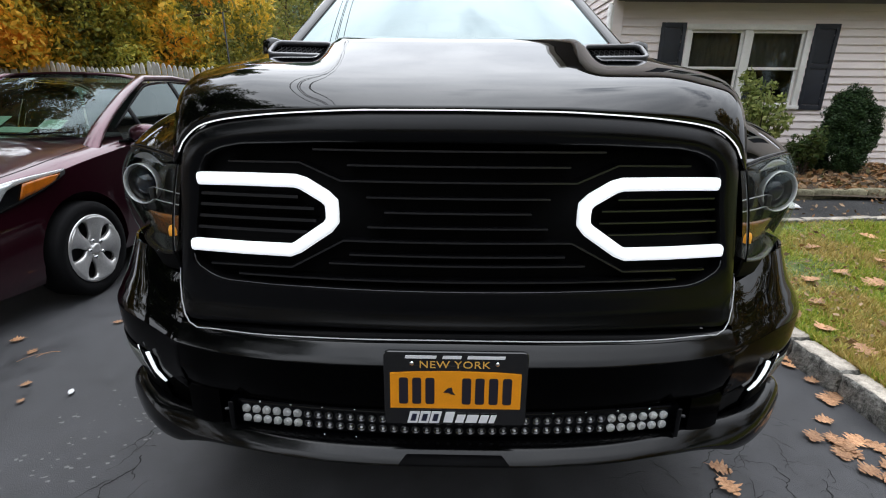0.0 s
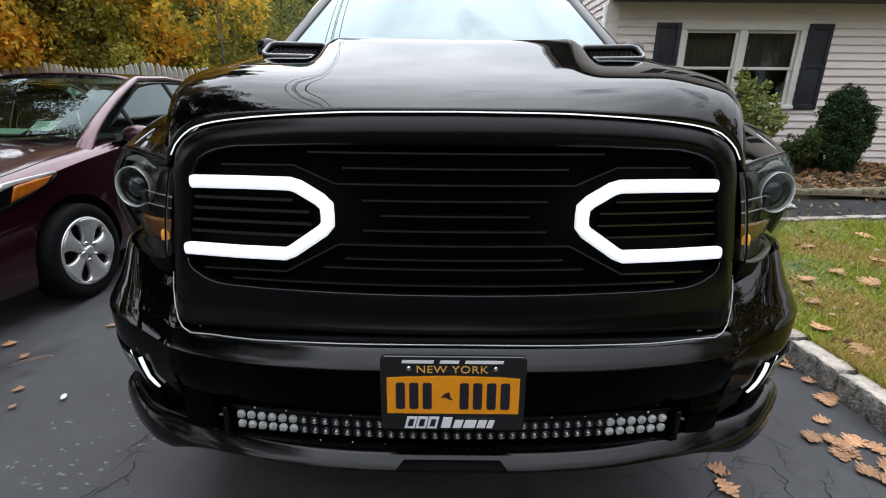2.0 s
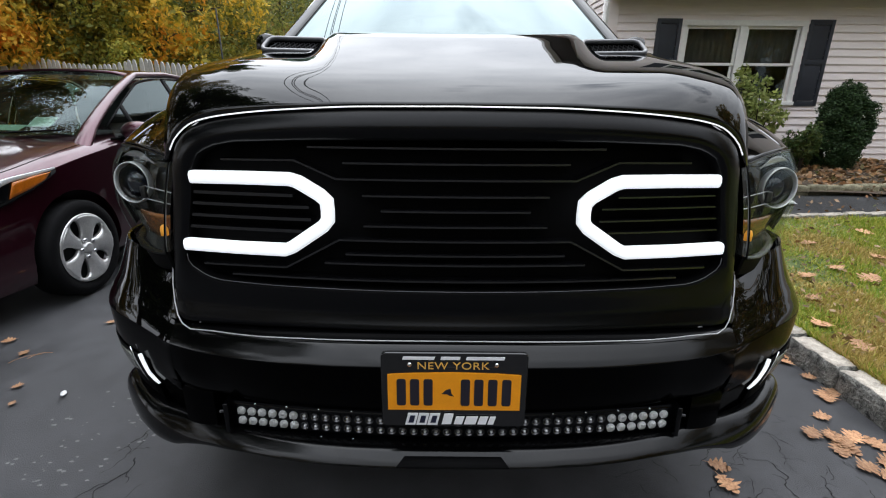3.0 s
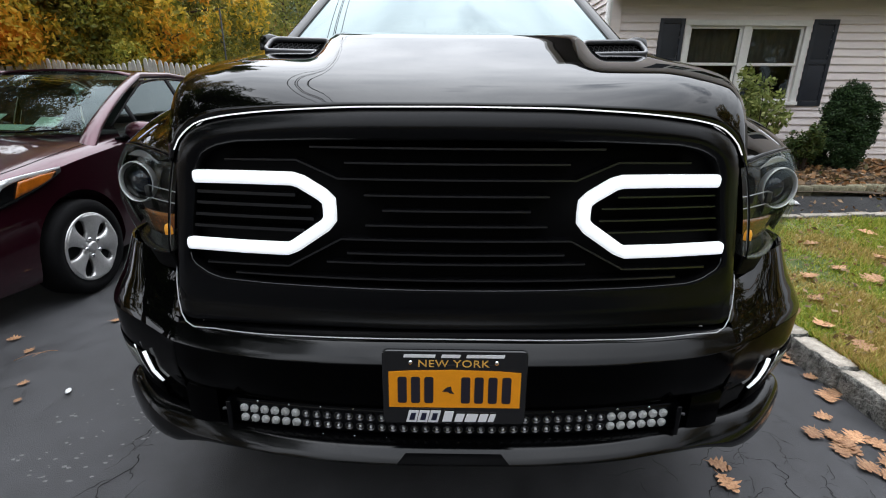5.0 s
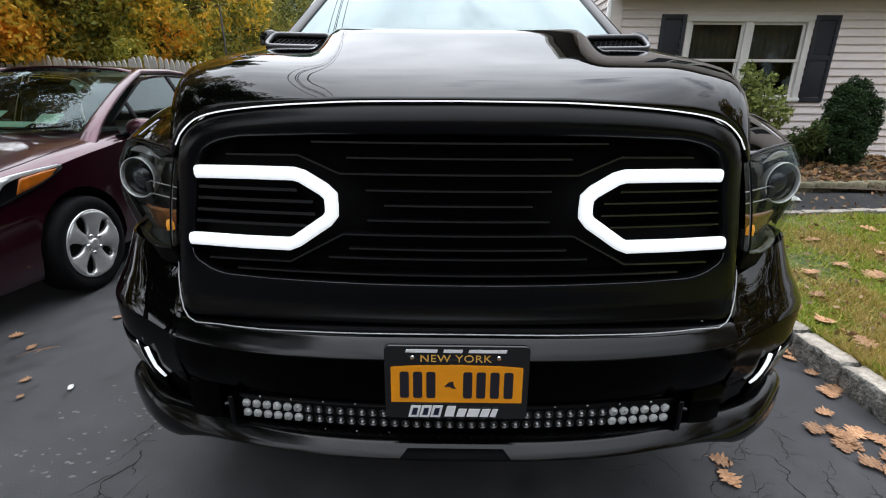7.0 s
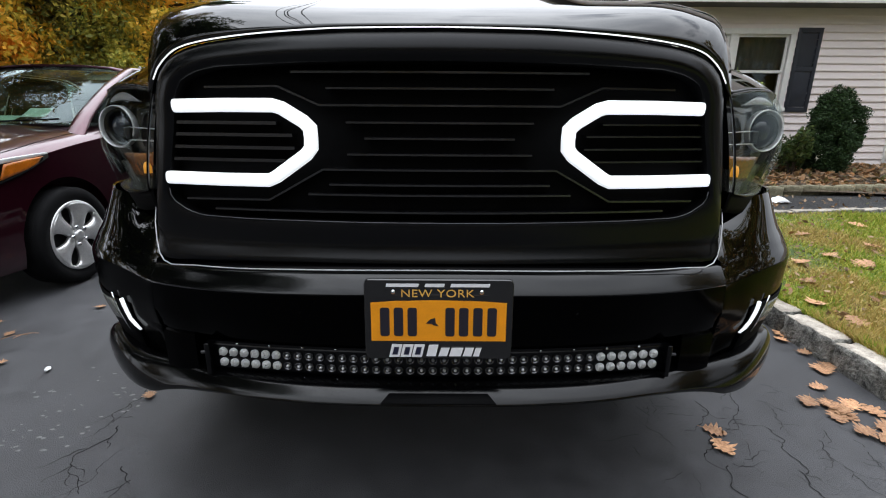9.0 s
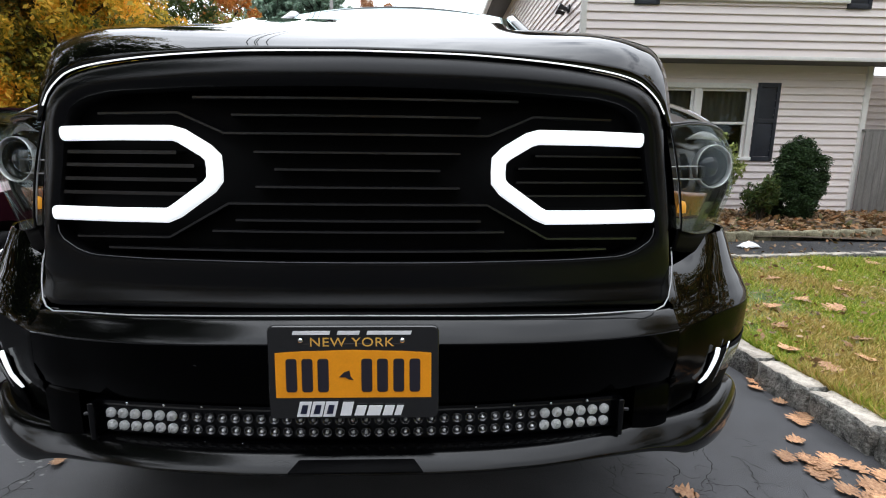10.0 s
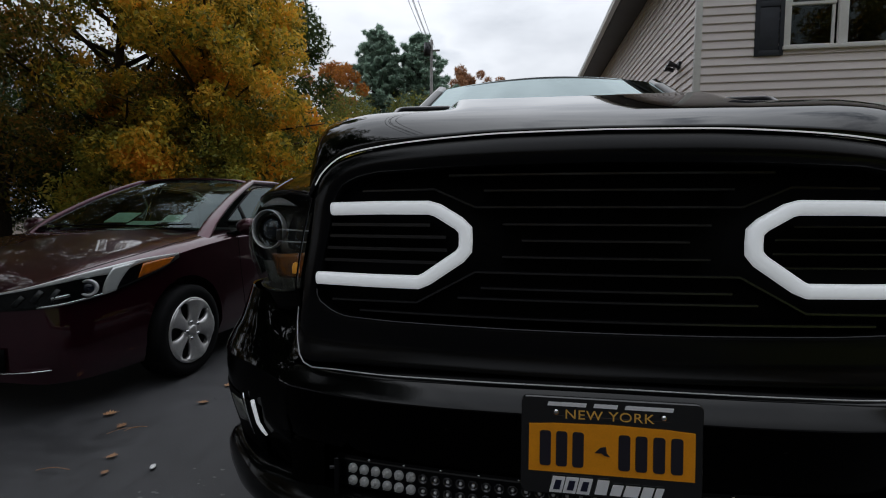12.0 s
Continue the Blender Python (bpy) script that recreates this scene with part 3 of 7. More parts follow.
def driveway():
    bm = grid(lambda x, y: Vector((x, y, 0.003 * math.sin(x * 1.7 + y) * math.sin(y * 1.3))), spread(-6.2, 1.80, 40), spread(-9, 12, 60))
    d = tagged(part("driveway", bm, M["asphalt"]), "dark sealed asphalt driveway with fine cracks", "driveway", kind="structure")
    bm = grid(lambda x, y: Vector((x, y, -0.008)), [-60, 0, 60], [-22, -14, -8.9])
    tagged(part("road", bm, M["asphalt"]), "asphalt street behind the driveway", "road", kind="structure")
    # cracks
    rng = random.Random(11)
    def crack(p, heading, length, width, depth=0):
        path, x, y, h = [], p[0], p[1], heading
        n = max(4, int(length / 0.0135))
        for k in range(n):
            path.append((x, y))
            h += rng.uniform(-1.5, 1.5)
            h += (heading - h) * 0.45
            x, y = x + 0.014 * math.cos(h), y + 0.014 * math.sin(h)
            if depth < 2 and rng.random() < 0.05:
                crack((x, y), h + rng.choice((-1, 1)) * rng.uniform(0.6, 1.1), length * rng.uniform(0.2, 0.45), width * 0.7, depth + 1)
        left, right = [], []
        for k, (x, y) in enumerate(path):
            a, b = path[max(0, k - 1)], path[min(len(path) - 1, k + 1)]
            t = Vector((b[0] - a[0], b[1] - a[1])).normalized()
            w = width * rng.uniform(0.25, 0.8) * (1 - 0.7 * (k / len(path)) ** 3)
            z = 0.003 * math.sin(x * 1.7 + y) * math.sin(y * 1.3) + 0.0015
            left.append(cracks.verts.new((x - t.y * w, y + t.x * w, z)))
            right.append(cracks.verts.new((x + t.y * w, y - t.x * w, z)))
        for k in range(len(path) - 1):
            cracks.faces.new((left[k], right[k], right[k + 1], left[k + 1]))
    cracks = bmesh.new()
    # long cracks with their forks, then the fine net beside the kerb
    for p, h, ln, w in (((-1.19, 0.73), -1.50, 0.30, 0.003), ((-1.155, 0.50), -1.02, 0.30, 0.0034), ((-1.01, 0.30), -0.75, 0.10, 0.003), ((-0.945, 0.24), -2.2, 0.14, 0.003), ((-1.057, 0.378), -1.75, 0.26, 0.0016),
                        ((1.213, 0.756), -1.66, 0.28, 0.0026), ((1.19, 0.50), -1.75, 0.24, 0.0034), ((1.146, 0.29), -1.62, 0.22, 0.003), ((1.011, 0.664), -1.60, 0.20, 0.0026), ((1.0, 0.50), -1.90, 0.24, 0.003), ((0.935, 0.31), -1.75, 0.22, 0.003),
                        ((1.282, 0.621), -2.0, 0.14, 0.002), ((1.324, 0.439), -1.68, 0.18, 0.002), ((1.31, 0.27), -2.0, 0.14, 0.002)):
        crack(p, h, ln * 1.25, w, 1)
    for k in range(60):
        p = (rng.uniform(0.62, 1.45), rng.uniform(0.12, 0.82))
        crack(p, rng.choice((-0.3, -1.1, -1.7, -2.4)) + rng.uniform(-0.3, 0.3), rng.uniform(0.04, 0.15), rng.uniform(0.0010, 0.0020), 1)
    crack((-1.95, 1.65), 0.1, 0.3, 0.0026)
    ob = part("crack", cracks, M["crack"], d, "thin dark cracks", smooth=False)
    ob["kind"] = "stuff"
    # pale scuffs
    bm = bmesh.new()
    for k in range(70):
        cx, cy = rng.choice(((-1.45, 0.52), (-1.2, 0.62), (-1.35, 0.45), (-1.5, 0.45), (-1.5, 0.75)))
        x, y, r = cx + rng.gauss(0, 0.10), cy + rng.gauss(0, 0.07), rng.uniform(0.003, 0.013)
        z = 0.003 * math.sin(x * 1.7 + y) * math.sin(y * 1.3) + 0.0016
        vs = [bm.verts.new((x + r * rng.uniform(0.5, 1.2) * math.cos(a), y + 0.6 * r * rng.uniform(0.5, 1.2) * math.sin(a), z)) for a in [2 * math.pi * i / 7 for i in range(7)]]
        bm.faces.new(vs)
    ob = part("scuff", bm, M["chalk"], d, "pale scuff marks", smooth=False)
    ob["kind"] = "stuff"


def block(name, size, seed, stone="granite"):
    """One rough granite block, its lower corner region uneven."""
    rng = random.Random(seed)
    bm = bmesh.new()
    bmesh.ops.create_cube(bm, size=1)
    bmesh.ops.subdivide_edges(bm, edges=bm.edges[:], cuts=4, use_grid_fill=True)
    for v in bm.verts:
        k = sum(abs(abs(c) - 0.5) < 1e-4 for c in v.co)
        v.co *= 1 - 0.035 * max(0, k - 1)
        v.co = Vector((v.co.x * size[0], v.co.y * size[1], v.co.z * size[2])) + Vector([rng.uniform(-1, 1) * 0.0055 for _ in range(3)])
    me = mesh_of(name, bm, M[stone], True)
    me.materials.append(M["side_stone"])  # upright faces take a darker, coarser speckled stone
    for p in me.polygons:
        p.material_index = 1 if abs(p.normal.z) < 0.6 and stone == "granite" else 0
    return me


def kerbs():
    rng = random.Random(4)
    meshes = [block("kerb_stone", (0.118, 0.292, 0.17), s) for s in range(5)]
    k = tagged(new("kerb"), "row of rough grey granite kerb blocks beside the lawn", "kerb", kind="structure")
    y, j = -2.2, 0
    y = 0.962 - 0.305 * 19
    while y < 3.45:
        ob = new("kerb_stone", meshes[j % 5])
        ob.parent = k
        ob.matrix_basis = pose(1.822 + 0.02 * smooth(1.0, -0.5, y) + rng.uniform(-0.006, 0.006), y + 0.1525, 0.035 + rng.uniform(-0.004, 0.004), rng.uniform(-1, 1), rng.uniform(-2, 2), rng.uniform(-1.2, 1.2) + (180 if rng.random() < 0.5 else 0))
        y += 0.305
        j += 1
    small = [block("edging_stone", (0.24, 0.10, 0.15), 20 + s) for s in range(4)]
    moss = [block("edging_stone", (0.235, 0.11, 0.16), 30 + s, "mossy") for s in range(4)]
    for name, label, y0, z0, tilt in (("walk_edging", "low pale stone edging between lawn and walk", 3.60, 0.118, 0.105), ("bed_edging", "mossy stone edging of the planting bed", 4.72, 0.16, 0.17)):
        e = tagged(new(name), label, "edging", kind="structure")
        x = 1.95
        while x < 9.5:
            ob = new("edging_stone", rng.choice(moss if name == "bed_edging" else small))
            ob.parent = e
            ob.matrix_basis = pose(x + 0.12, y0 + tilt * (x - 3.4) * 0.9 + rng.uniform(-0.008, 0.008), z0 + rng.uniform(-0.008, 0.008), 0, rng.uniform(-2, 2), 5 + rng.uniform(-2, 2))
            x += 0.25


def front_walk():
    bm = grid(lambda x, y: Vector((x, y + 0.10 * (x - 3.4), 0.13 + 0.004 * math.sin(3 * x))), spread(1.8, 9.6, 20), spread(3.62, 4.70, 6))
    tagged(part("front_walk", bm, M["old_asphalt"]), "narrow dark asphalt walk to the house", "path", kind="structure")
    bm = grid(lambda x, y: Vector((x, y, 0.17 + 0.07 * smooth(4.7, 6.8, y) + 0.02 * math.sin(2.1 * x + y))), spread(1.9, 9.6, 40), spread(4.75, 7.6, 20))
    tagged(part("planting_bed", bm, M["soil"]), "brown planting bed under fallen leaves", "planting bed", kind="structure")


def lawn():
    bm = grid(lambda x, y: Vector((x, y + (0.10 * (x - 3.4) if y > 3 else 0), lawn_z(x, y))), spread(1.865, 10, 50), spread(-6, 3.56, 50))
    tagged(part("lawn", bm, M["lawn"]), "patchy lawn of green and straw-coloured grass", "lawn", kind="structure")
    rng = random.Random(2)
    green, straw = ([], []), ([], [])
    def blade(x, y, h, lean, verts, faces):
        z = lawn_z(x, y) - 0.005
        a = rng.uniform(0, 2 * math.pi)
        w = rng.uniform(0.0016, 0.0046)
        dx, dy = math.cos(a) * w, math.sin(a) * w
        b = rng.uniform(0, 2 * math.pi)
        lx, ly = math.cos(b) * lean, math.sin(b) * lean
        n = len(verts)
        verts.extend([(x - dx, y - dy, z), (x + dx, y + dy, z), (x + dx * 0.8 + lx * 0.4, y + dy * 0.8 + ly * 0.4, z + h * 0.6), (x - dx * 0.8 + lx * 0.4, y - dy * 0.8 + ly * 0.4, z + h * 0.6), (x + lx, y + ly, z + h)])
        faces.extend([(n, n + 1, n + 2, n + 3), (n + 3, n + 2, n + 4)])
    count = 0
    while count < 180000:
        y = rng.uniform(-0.4, 3.55) if rng.random() < 0.87 else rng.uniform(-2.6, -0.4)
        x = 1.87 + rng.random() ** 1.5 * (1.8 + 1.1 * max(0.6, y + 0.6))
        d = noise.noise((x * 2.2, y * 2.2, 0.5)) + 0.5 * noise.noise((x * 6, y * 6, 3.5))
        if rng.random() > 0.80 + d * 0.7:
            count += 0.35
            continue
        h = rng.uniform(0.016, 0.050) * (1.1 + 0.5 * d)
        dry = noise.noise((x * 1.7 + 5, y * 1.7, 1.5)) + 0.6 * noise.noise((x * 5, y * 5, 7.5)) + rng.gauss(0, 0.22) + 0.22 * smooth(2.6, 1.95, x) * smooth(1.9, 1.1, y) - 0.12
        blade(x, y, h, rng.uniform(0.01, 0.045), *(straw if dry > 0.12 else green))
        count += 1
    for name, label, (verts, faces) in (("grass", "short green grass blades", green), ("dry_grass", "dry straw-coloured grass blades", straw)):
        me = bpy.data.meshes.new(name)
        me.from_pydata(verts, [], faces)
        me.materials.append(M["grass" if name == "grass" else "straw"])
        tagged(new(name, me), label, "grass", kind="stuff")


ground_sheet()
driveway()
kerbs()
front_walk()
lawn()


# ---- the house ----
HY, UY = 7.5, 7.1  # lower and upper front walls


def siding(parent, x0, x1, z0, z1, y, openings, pitch=0.127, along="x"):
    """Lapped boards, each a piece of its own, cut round the openings."""
    z = z0
    while z < z1 - 0.02:
        h = min(pitch, z1 - z)
        spans = [(x0, x1)]
        for a, b, lo, hi in openings:
            if z + h > lo + 0.02 and z < hi - 0.02:
                cut = []
                for p, q in spans:
                    if b <= p or a >= q:
                        cut.append((p, q))
                    else:
                        cut += [(p, a)] * (a > p + 0.02) + [(b, q)] * (b < q - 0.02)
                spans = cut
        for a, b in spans:
            bm = bmesh.new()
            sec = [(0.0, 0.004), (-0.028, 0.0), (-0.029, 0.006), (-0.006, h + 0.006), (0.0, h + 0.006)]
            rings = []
            for u in (a, b):
                if along == "x":
                    rings.append([bm.verts.new((u, y + d, z + e)) for d, e in sec])
                else:
                    rings.append([bm.verts.new((y + d, u, z + e)) for d, e in sec])
            for k in range(5):
                bm.faces.new((rings[0][k], rings[0][(k + 1) % 5], rings[1][(k + 1) % 5], rings[1][k]))
            bm.faces.new(rings[0])
            bm.faces.new(rings[1])
            bmesh.ops.recalc_face_normals(bm, faces=bm.faces)
            part("board", bm, M["siding"], parent, smooth=False)
        z += pitch


def wall(name, label, x0, x1, z0, z1, y, openings, pitch=0.127):
    """A wall slab with real openings, clad in boards."""
    ob = part(name, box(((x0 + x1) / 2, y + 0.075, (z0 + z1) / 2), (x1 - x0, 0.15, z1 - z0)), M["siding"], None, smooth=False)
    tagged(ob, label, "wall", kind="structure")
    if openings:
        carve(ob, [box(((a + b) / 2, y + 0.07, (lo + hi) / 2), (b - a, 0.5, hi - lo)) for a, b, lo, hi in openings])
    siding(ob, x0, x1, z0, z1, y - 0.001, openings, pitch)
    return ob


def window(name, label, y, x0, x1, z0, z1, lights, rail=True):
    """A framed window: casing, sill, sashes with panes, a curtain and a dim room behind."""
    w = tagged(new(name), label, "window", kind="structure")
    c = 0.085
    bm = bmesh.new()
    box(((x0 + x1) / 2, y - 0.012, z1 + c / 2), (x1 - x0 + 2 * c, 0.045, c), 0.006, bm)
    for x in (x0 - c / 2, x1 + c / 2):
        box((x, y - 0.012, (z0 + z1) / 2), (c, 0.045, z1 - z0), 0.006, bm)
    part("casing", bm, M["trim"], w, "white casing", sharp=30)
    part("window_sill", box(((x0 + x1) / 2, y - 0.03, z0 - 0.03), (x1 - x0 + 2 * c + 0.04, 0.09, 0.06), 0.008), M["trim"], w, sharp=30)
    for a, b in lights:
        if a > x0 + 0.01:
            part("mullion", box((a - 0.06, y + 0.0, (z0 + z1) / 2), (0.12, 0.05, z1 - z0), 0.006), M["trim"], w, sharp=30)
        split = rail and b - a < 1.2
        parts = ((z0, (z0 + z1) / 2 + 0.02), ((z0 + z1) / 2 - 0.02, z1)) if split else ((z0, z1),)
        for k, (lo, hi) in enumerate(parts):
            d = y + 0.045 - 0.02 * k
            f = 0.042
            bm = bmesh.new()
            box(((a + b) / 2, d, hi - f / 2), (b - a, 0.03, f), 0.004, bm)
            box(((a + b) / 2, d, lo + f / 2), (b - a, 0.03, f), 0.004, bm)
            box((a + f / 2, d, (lo + hi) / 2), (f, 0.029, hi - lo - 2 * f), 0.004, bm)
            box((b - f / 2, d, (lo + hi) / 2), (f, 0.029, hi - lo - 2 * f), 0.004, bm)
            part("sash", bm, M["trim"], w, "white sash", sharp=30)
            pane = box(((a + b) / 2, d + 0.002, (lo + hi) / 2), (b - a - 2 * f, 0.004, hi - lo - 2 * f))
            po = part("pane", pane, M["pane"], w, smooth=False)
            po.visible_shadow = False
        def drape(x, z):
            return Vector((x, y + 0.13 + 0.012 * math.sin(x * 62), z))
        if split:
            part("curtain", grid(drape, spread(a, b, 60), [(z0 + z1) / 2 + 0.0, z1]), M["curtain"], w, "thin grey net curtain")
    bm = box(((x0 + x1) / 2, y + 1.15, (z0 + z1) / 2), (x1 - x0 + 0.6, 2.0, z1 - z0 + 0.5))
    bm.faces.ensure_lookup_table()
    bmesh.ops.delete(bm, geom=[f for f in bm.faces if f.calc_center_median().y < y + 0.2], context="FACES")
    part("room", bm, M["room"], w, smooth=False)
    return w


def shutter(x, y, z0, z1, w=0.40):
    s = thing("shutter", "dark navy panelled window shutter", "shutter", "window shutters", (x, y, z0))
    h = z1 - z0
    bm = bmesh.new()
    for dx in (-w / 2 + 0.03, w / 2 - 0.03):
        box((dx, -0.03, h / 2), (0.06, 0.03, h), 0.004, bm)
    for z in (0.04, h * 0.52, h - 0.04):
        box((0, -0.03, z), (w - 0.12, 0.03, 0.08), 0.004, bm)
    part("shutter_frame", bm, M["shutter"], s, sharp=30)
    for lo, hi in ((0.08, h * 0.52 - 0.04), (h * 0.52 + 0.04, h - 0.08)):
        part("shutter_panel", box((0, -0.024, (lo + hi) / 2), (w - 0.125, 0.018, hi - lo - 0.005), 0.008), M["shutter"], s, sharp=30)


def house():
    lo_win = (3.90, 5.76, 1.20, 2.36)
    up_win = (3.91, 6.80, 3.68, 4.95)
    wall("wall_lower_front", "pale grey lapped siding wall of the ground floor", 2.60, 7.86, 0.22, 2.79, HY, [lo_win], 0.121)
    wall("wall_upper_front", "pale grey lapped siding wall of the upper floor", 2.60, 10.4, 2.80, 5.75, UY, [up_win])
    # side wall towards the drive
    ob = tagged(part("wall_side", box((2.675, 13.3, 3.0), (0.15, 11.7, 5.5)), M["siding"], smooth=False), "pale siding on the side of the house", "wall", kind="structure")
    siding(ob, 7.46, 19.0, 0.3, 2.80, 2.599, [], along="y")
    siding(ob, 7.11, 19.0, 2.81, 5.75, 2.599, [], along="y")
    tagged(part("wall_upper_side", box((2.675, 7.33, 4.28), (0.15, 0.30, 2.94)), M["siding"], smooth=False), "short siding return of the upper floor", "wall", kind="structure")
    for n_, (x, y, z0, z1) in enumerate(((2.615, UY - 0.02, 2.79, 5.75), (2.62, HY - 0.02, 0.25, 2.70), (7.83, HY - 0.02, 0.25, 2.78))):
        tagged(part("trim", box((x, y, (z0 + z1) / 2), (0.10, 0.055, z1 - z0), 0.008), M["trim"], sharp=30), "white corner board", "trim", kind="structure")
    tagged(part("foundation", box((5.3, HY + 0.09, 0.1), (5.3, 0.16, 0.26)), M["granite"], smooth=False), "grey foundation", "wall", kind="structure")
    tagged(part("soffit", box((6.5, 7.31, 2.775), (7.7, 0.42, 0.03)), M["soffit"], smooth=False), "underside of the overhanging floor, coloured dark for its shade", "soffit", kind="structure")
    tagged(part("trim", box((6.5, UY - 0.022, 2.78), (7.7, 0.03, 0.06), 0.006), M["trim"], sharp=30), "white band under the upper siding", "trim", kind="structure")
    window("window_1", "white double window with dark panes and net curtains", HY, lo_win[0], lo_win[1], lo_win[2], lo_win[3], ((3.90, 4.77), (4.89, 5.76)))
    window("window_2", "white triple picture window of the upper floor", UY, up_win[0], up_win[1], up_win[2], up_win[3], ((3.91, 4.55), (4.69, 6.00), (6.12, 6.80)))
    shutter(3.60, HY, 1.13, 2.46)
    shutter(6.07, HY, 1.13, 2.46)
    shutter(3.62, UY, 3.55, 5.02)
    shutter(7.09, UY, 3.55, 5.02)
    # roof, its ridge running back from the street
    bm = bmesh.new()
    for s0, s1 in ((0, 4.65), (4.65, 9.3)):
        grid(lambda s, t: Vector((1.98 + s, t, 5.78 + 0.45 * min(s, 9.3 - s))), [s0, s1], [6.55, 19.4], bm=bm)
    tagged(part("roof", thick(bm, 0.12), M["shingle"], smooth=False), "grey shingled gable roof", "roof", kind="structure")
    tagged(part("eave_soffit", box((2.33, 12.95, 5.70), (0.70, 12.8, 0.03)), M["soffit"], smooth=False), "soffit under the side eave, coloured dark for its shade", "soffit", kind="structure")
    tagged(part("gutter", sweep([(1.96, 6.5, 5.74), (1.96, 19.4, 5.74)], [(-0.06, 0.06), (-0.05, -0.05), (0.05, -0.06), (0.06, 0.06)]), M["trim"], smooth=False), "white gutter", "gutter", kind="structure")
    bm = outline([(2.0, 5.7), (11.2, 5.7), (6.63, 7.75)], 0.1, Matrix.Translation((0, UY, 0)) @ FACE)
    tagged(part("gable", bm, M["siding"], smooth=False), "siding gable above the upper floor", "wall", kind="structure")
    tagged(part("downpipe", sweep([(2.53, HY - 0.06, 2.72), (2.53, HY - 0.06, 0.3)], round_section(0.07, 0.05, 8, 4), (0, 1, 0)), M["trim"]), "white downpipe at the corner", "downpipe", kind="structure")
    # floodlight on the side wall
    fl = thing("floodlight", "twin-head dark floodlight with pale lenses on the side wall", "floodlight", at=(2.57, 7.75, 3.66))
    part("backplate", box((-0.01, 0, 0), (0.03, 0.12, 0.12), 0.01), M["dark_metal"], fl)
    for dy, dz in ((-0.06, 0.0), (0.09, -0.03)):
        m = Matrix.Translation((-0.12, dy, dz)) @ pose(0, 0, 0, 0, -70, 0) @ Matrix.Diagonal((0.85, 0.85, 0.95, 1))
        part("lamp_head", lathe([(0.0, -0.07), (0.035, -0.07), (0.04, 0.0), (0.062, 0.06), (0.064, 0.09), (0.05, 0.08), (0.0, 0.05)], m, 20), M["dark_metal"], fl, "dark lamp head")
        part("lamp_lens", lathe([(0.0, 0.092), (0.040, 0.090), (0.056, 0.084), (0.0, 0.082)], m, 20), M["trim"], fl, "pale round lens")
    part("bracket", box((-0.05, 0.02, -0.01), (0.08, 0.04, 0.04), 0.008), M["dark_metal"], fl)
    wall("wall_entry", "white siding wall set back beside the fence", 7.80, 10.4, 0.2, 2.79, HY + 0.95, [])
    tagged(part("wall_entry_side", box((7.74, 8.05, 1.5), (0.14, 0.95, 2.6)), M["siding"], smooth=False), "short siding return beside the fence", "wall", kind="structure")
    cam_ = thing("security_camera", "small black security camera at the house corner", "camera", at=(2.64, 7.05, 2.98))
    part("camera_body", cylinder((0, 0.0, 0), (-0.02, -0.11, -0.02), 0.035, 0.032, 14), M["dark_metal"], cam_, smooth=False)
    part("mount", box((0, 0.02, 0.03), (0.05, 0.05, 0.05), 0.008), M["trim"], cam_)
    # grey board fence beside the house
    f = thing("board_fence", "weathered grey board fence beside the house", "fence", at=(8.6, 7.40, 0.15))
    for k in range(17):
        part("board", box((-0.68 + 0.14 * k, 0, 0.76), (0.135, 0.022, 1.50), 0.004), M["fence_grey"], f, sharp=30)
    part("rail", box((0.43, 0.03, 1.53), (2.4, 0.06, 0.04), 0.005), M["fence_grey"], f, sharp=30)


house()


# ---- the pickup truck ----
def grille_y(x, z=1.0):
    """How far back the bowed front of the grille lies; its foot runs forward to the bumper."""
    return 0.105 + 0.154 * x * x - 0.022 * smooth(0.79, 0.752, z)


OFF = 0.005  # the front's corners lie this far to the right of the middle line


def bumper_y(x):
    return 0.014 + 0.36 * abs(x) ** 3


LIP = [(0.0, 1.263), (0.2, 1.261), (0.336, 1.255), (0.42, 1.249), (0.5, 1.240), (0.545, 1.232), (0.58, 1.221), (0.61, 1.202), (0.63, 1.184), (0.645, 1.162), (0.66, 1.13)]
HOOD_MID = [(0.08, 1.264), (0.12, 1.285), (0.16, 1.301), (0.22, 1.323), (0.3, 1.351), (0.45, 1.400), (0.6, 1.443), (0.8, 1.470), (1.0, 1.487), (1.3, 1.506), (1.5, 1.512)]
HOOD_SIDE = [(0.1, 1.273), (0.15, 1.2955), (0.2, 1.315), (0.3, 1.345), (0.45, 1.371), (0.6, 1.395), (0.75, 1.419), (1.0, 1.446), (1.3, 1.455), (1.5, 1.46)]


def hood_z(x, y):
    crest = interp(y, [(0.1, 0.235), (0.2, 0.262), (0.3, 0.286), (0.45, 0.318), (0.7, 0.358), (1.1, 0.40)])
    w = 1 - smooth(crest - 0.002, crest + 0.068 + 0.030 * min(1, y), abs(x))
    side = interp(y, HOOD_SIDE)
    z = side + (interp(y, HOOD_MID) - side) * w
    edge = max(0, abs(x) - hood_half(y) + 0.03)
    roll = max(0, abs(x) - hood_half(y) + 0.20)
    return z + 0.006 - 0.85 * roll * roll - 18 * edge * edge


def hood_half(y):
    return 0.664 + 0.038 * smooth(0.18, 0.45, y) + 0.05 * smooth(0.45, 1.2, y)


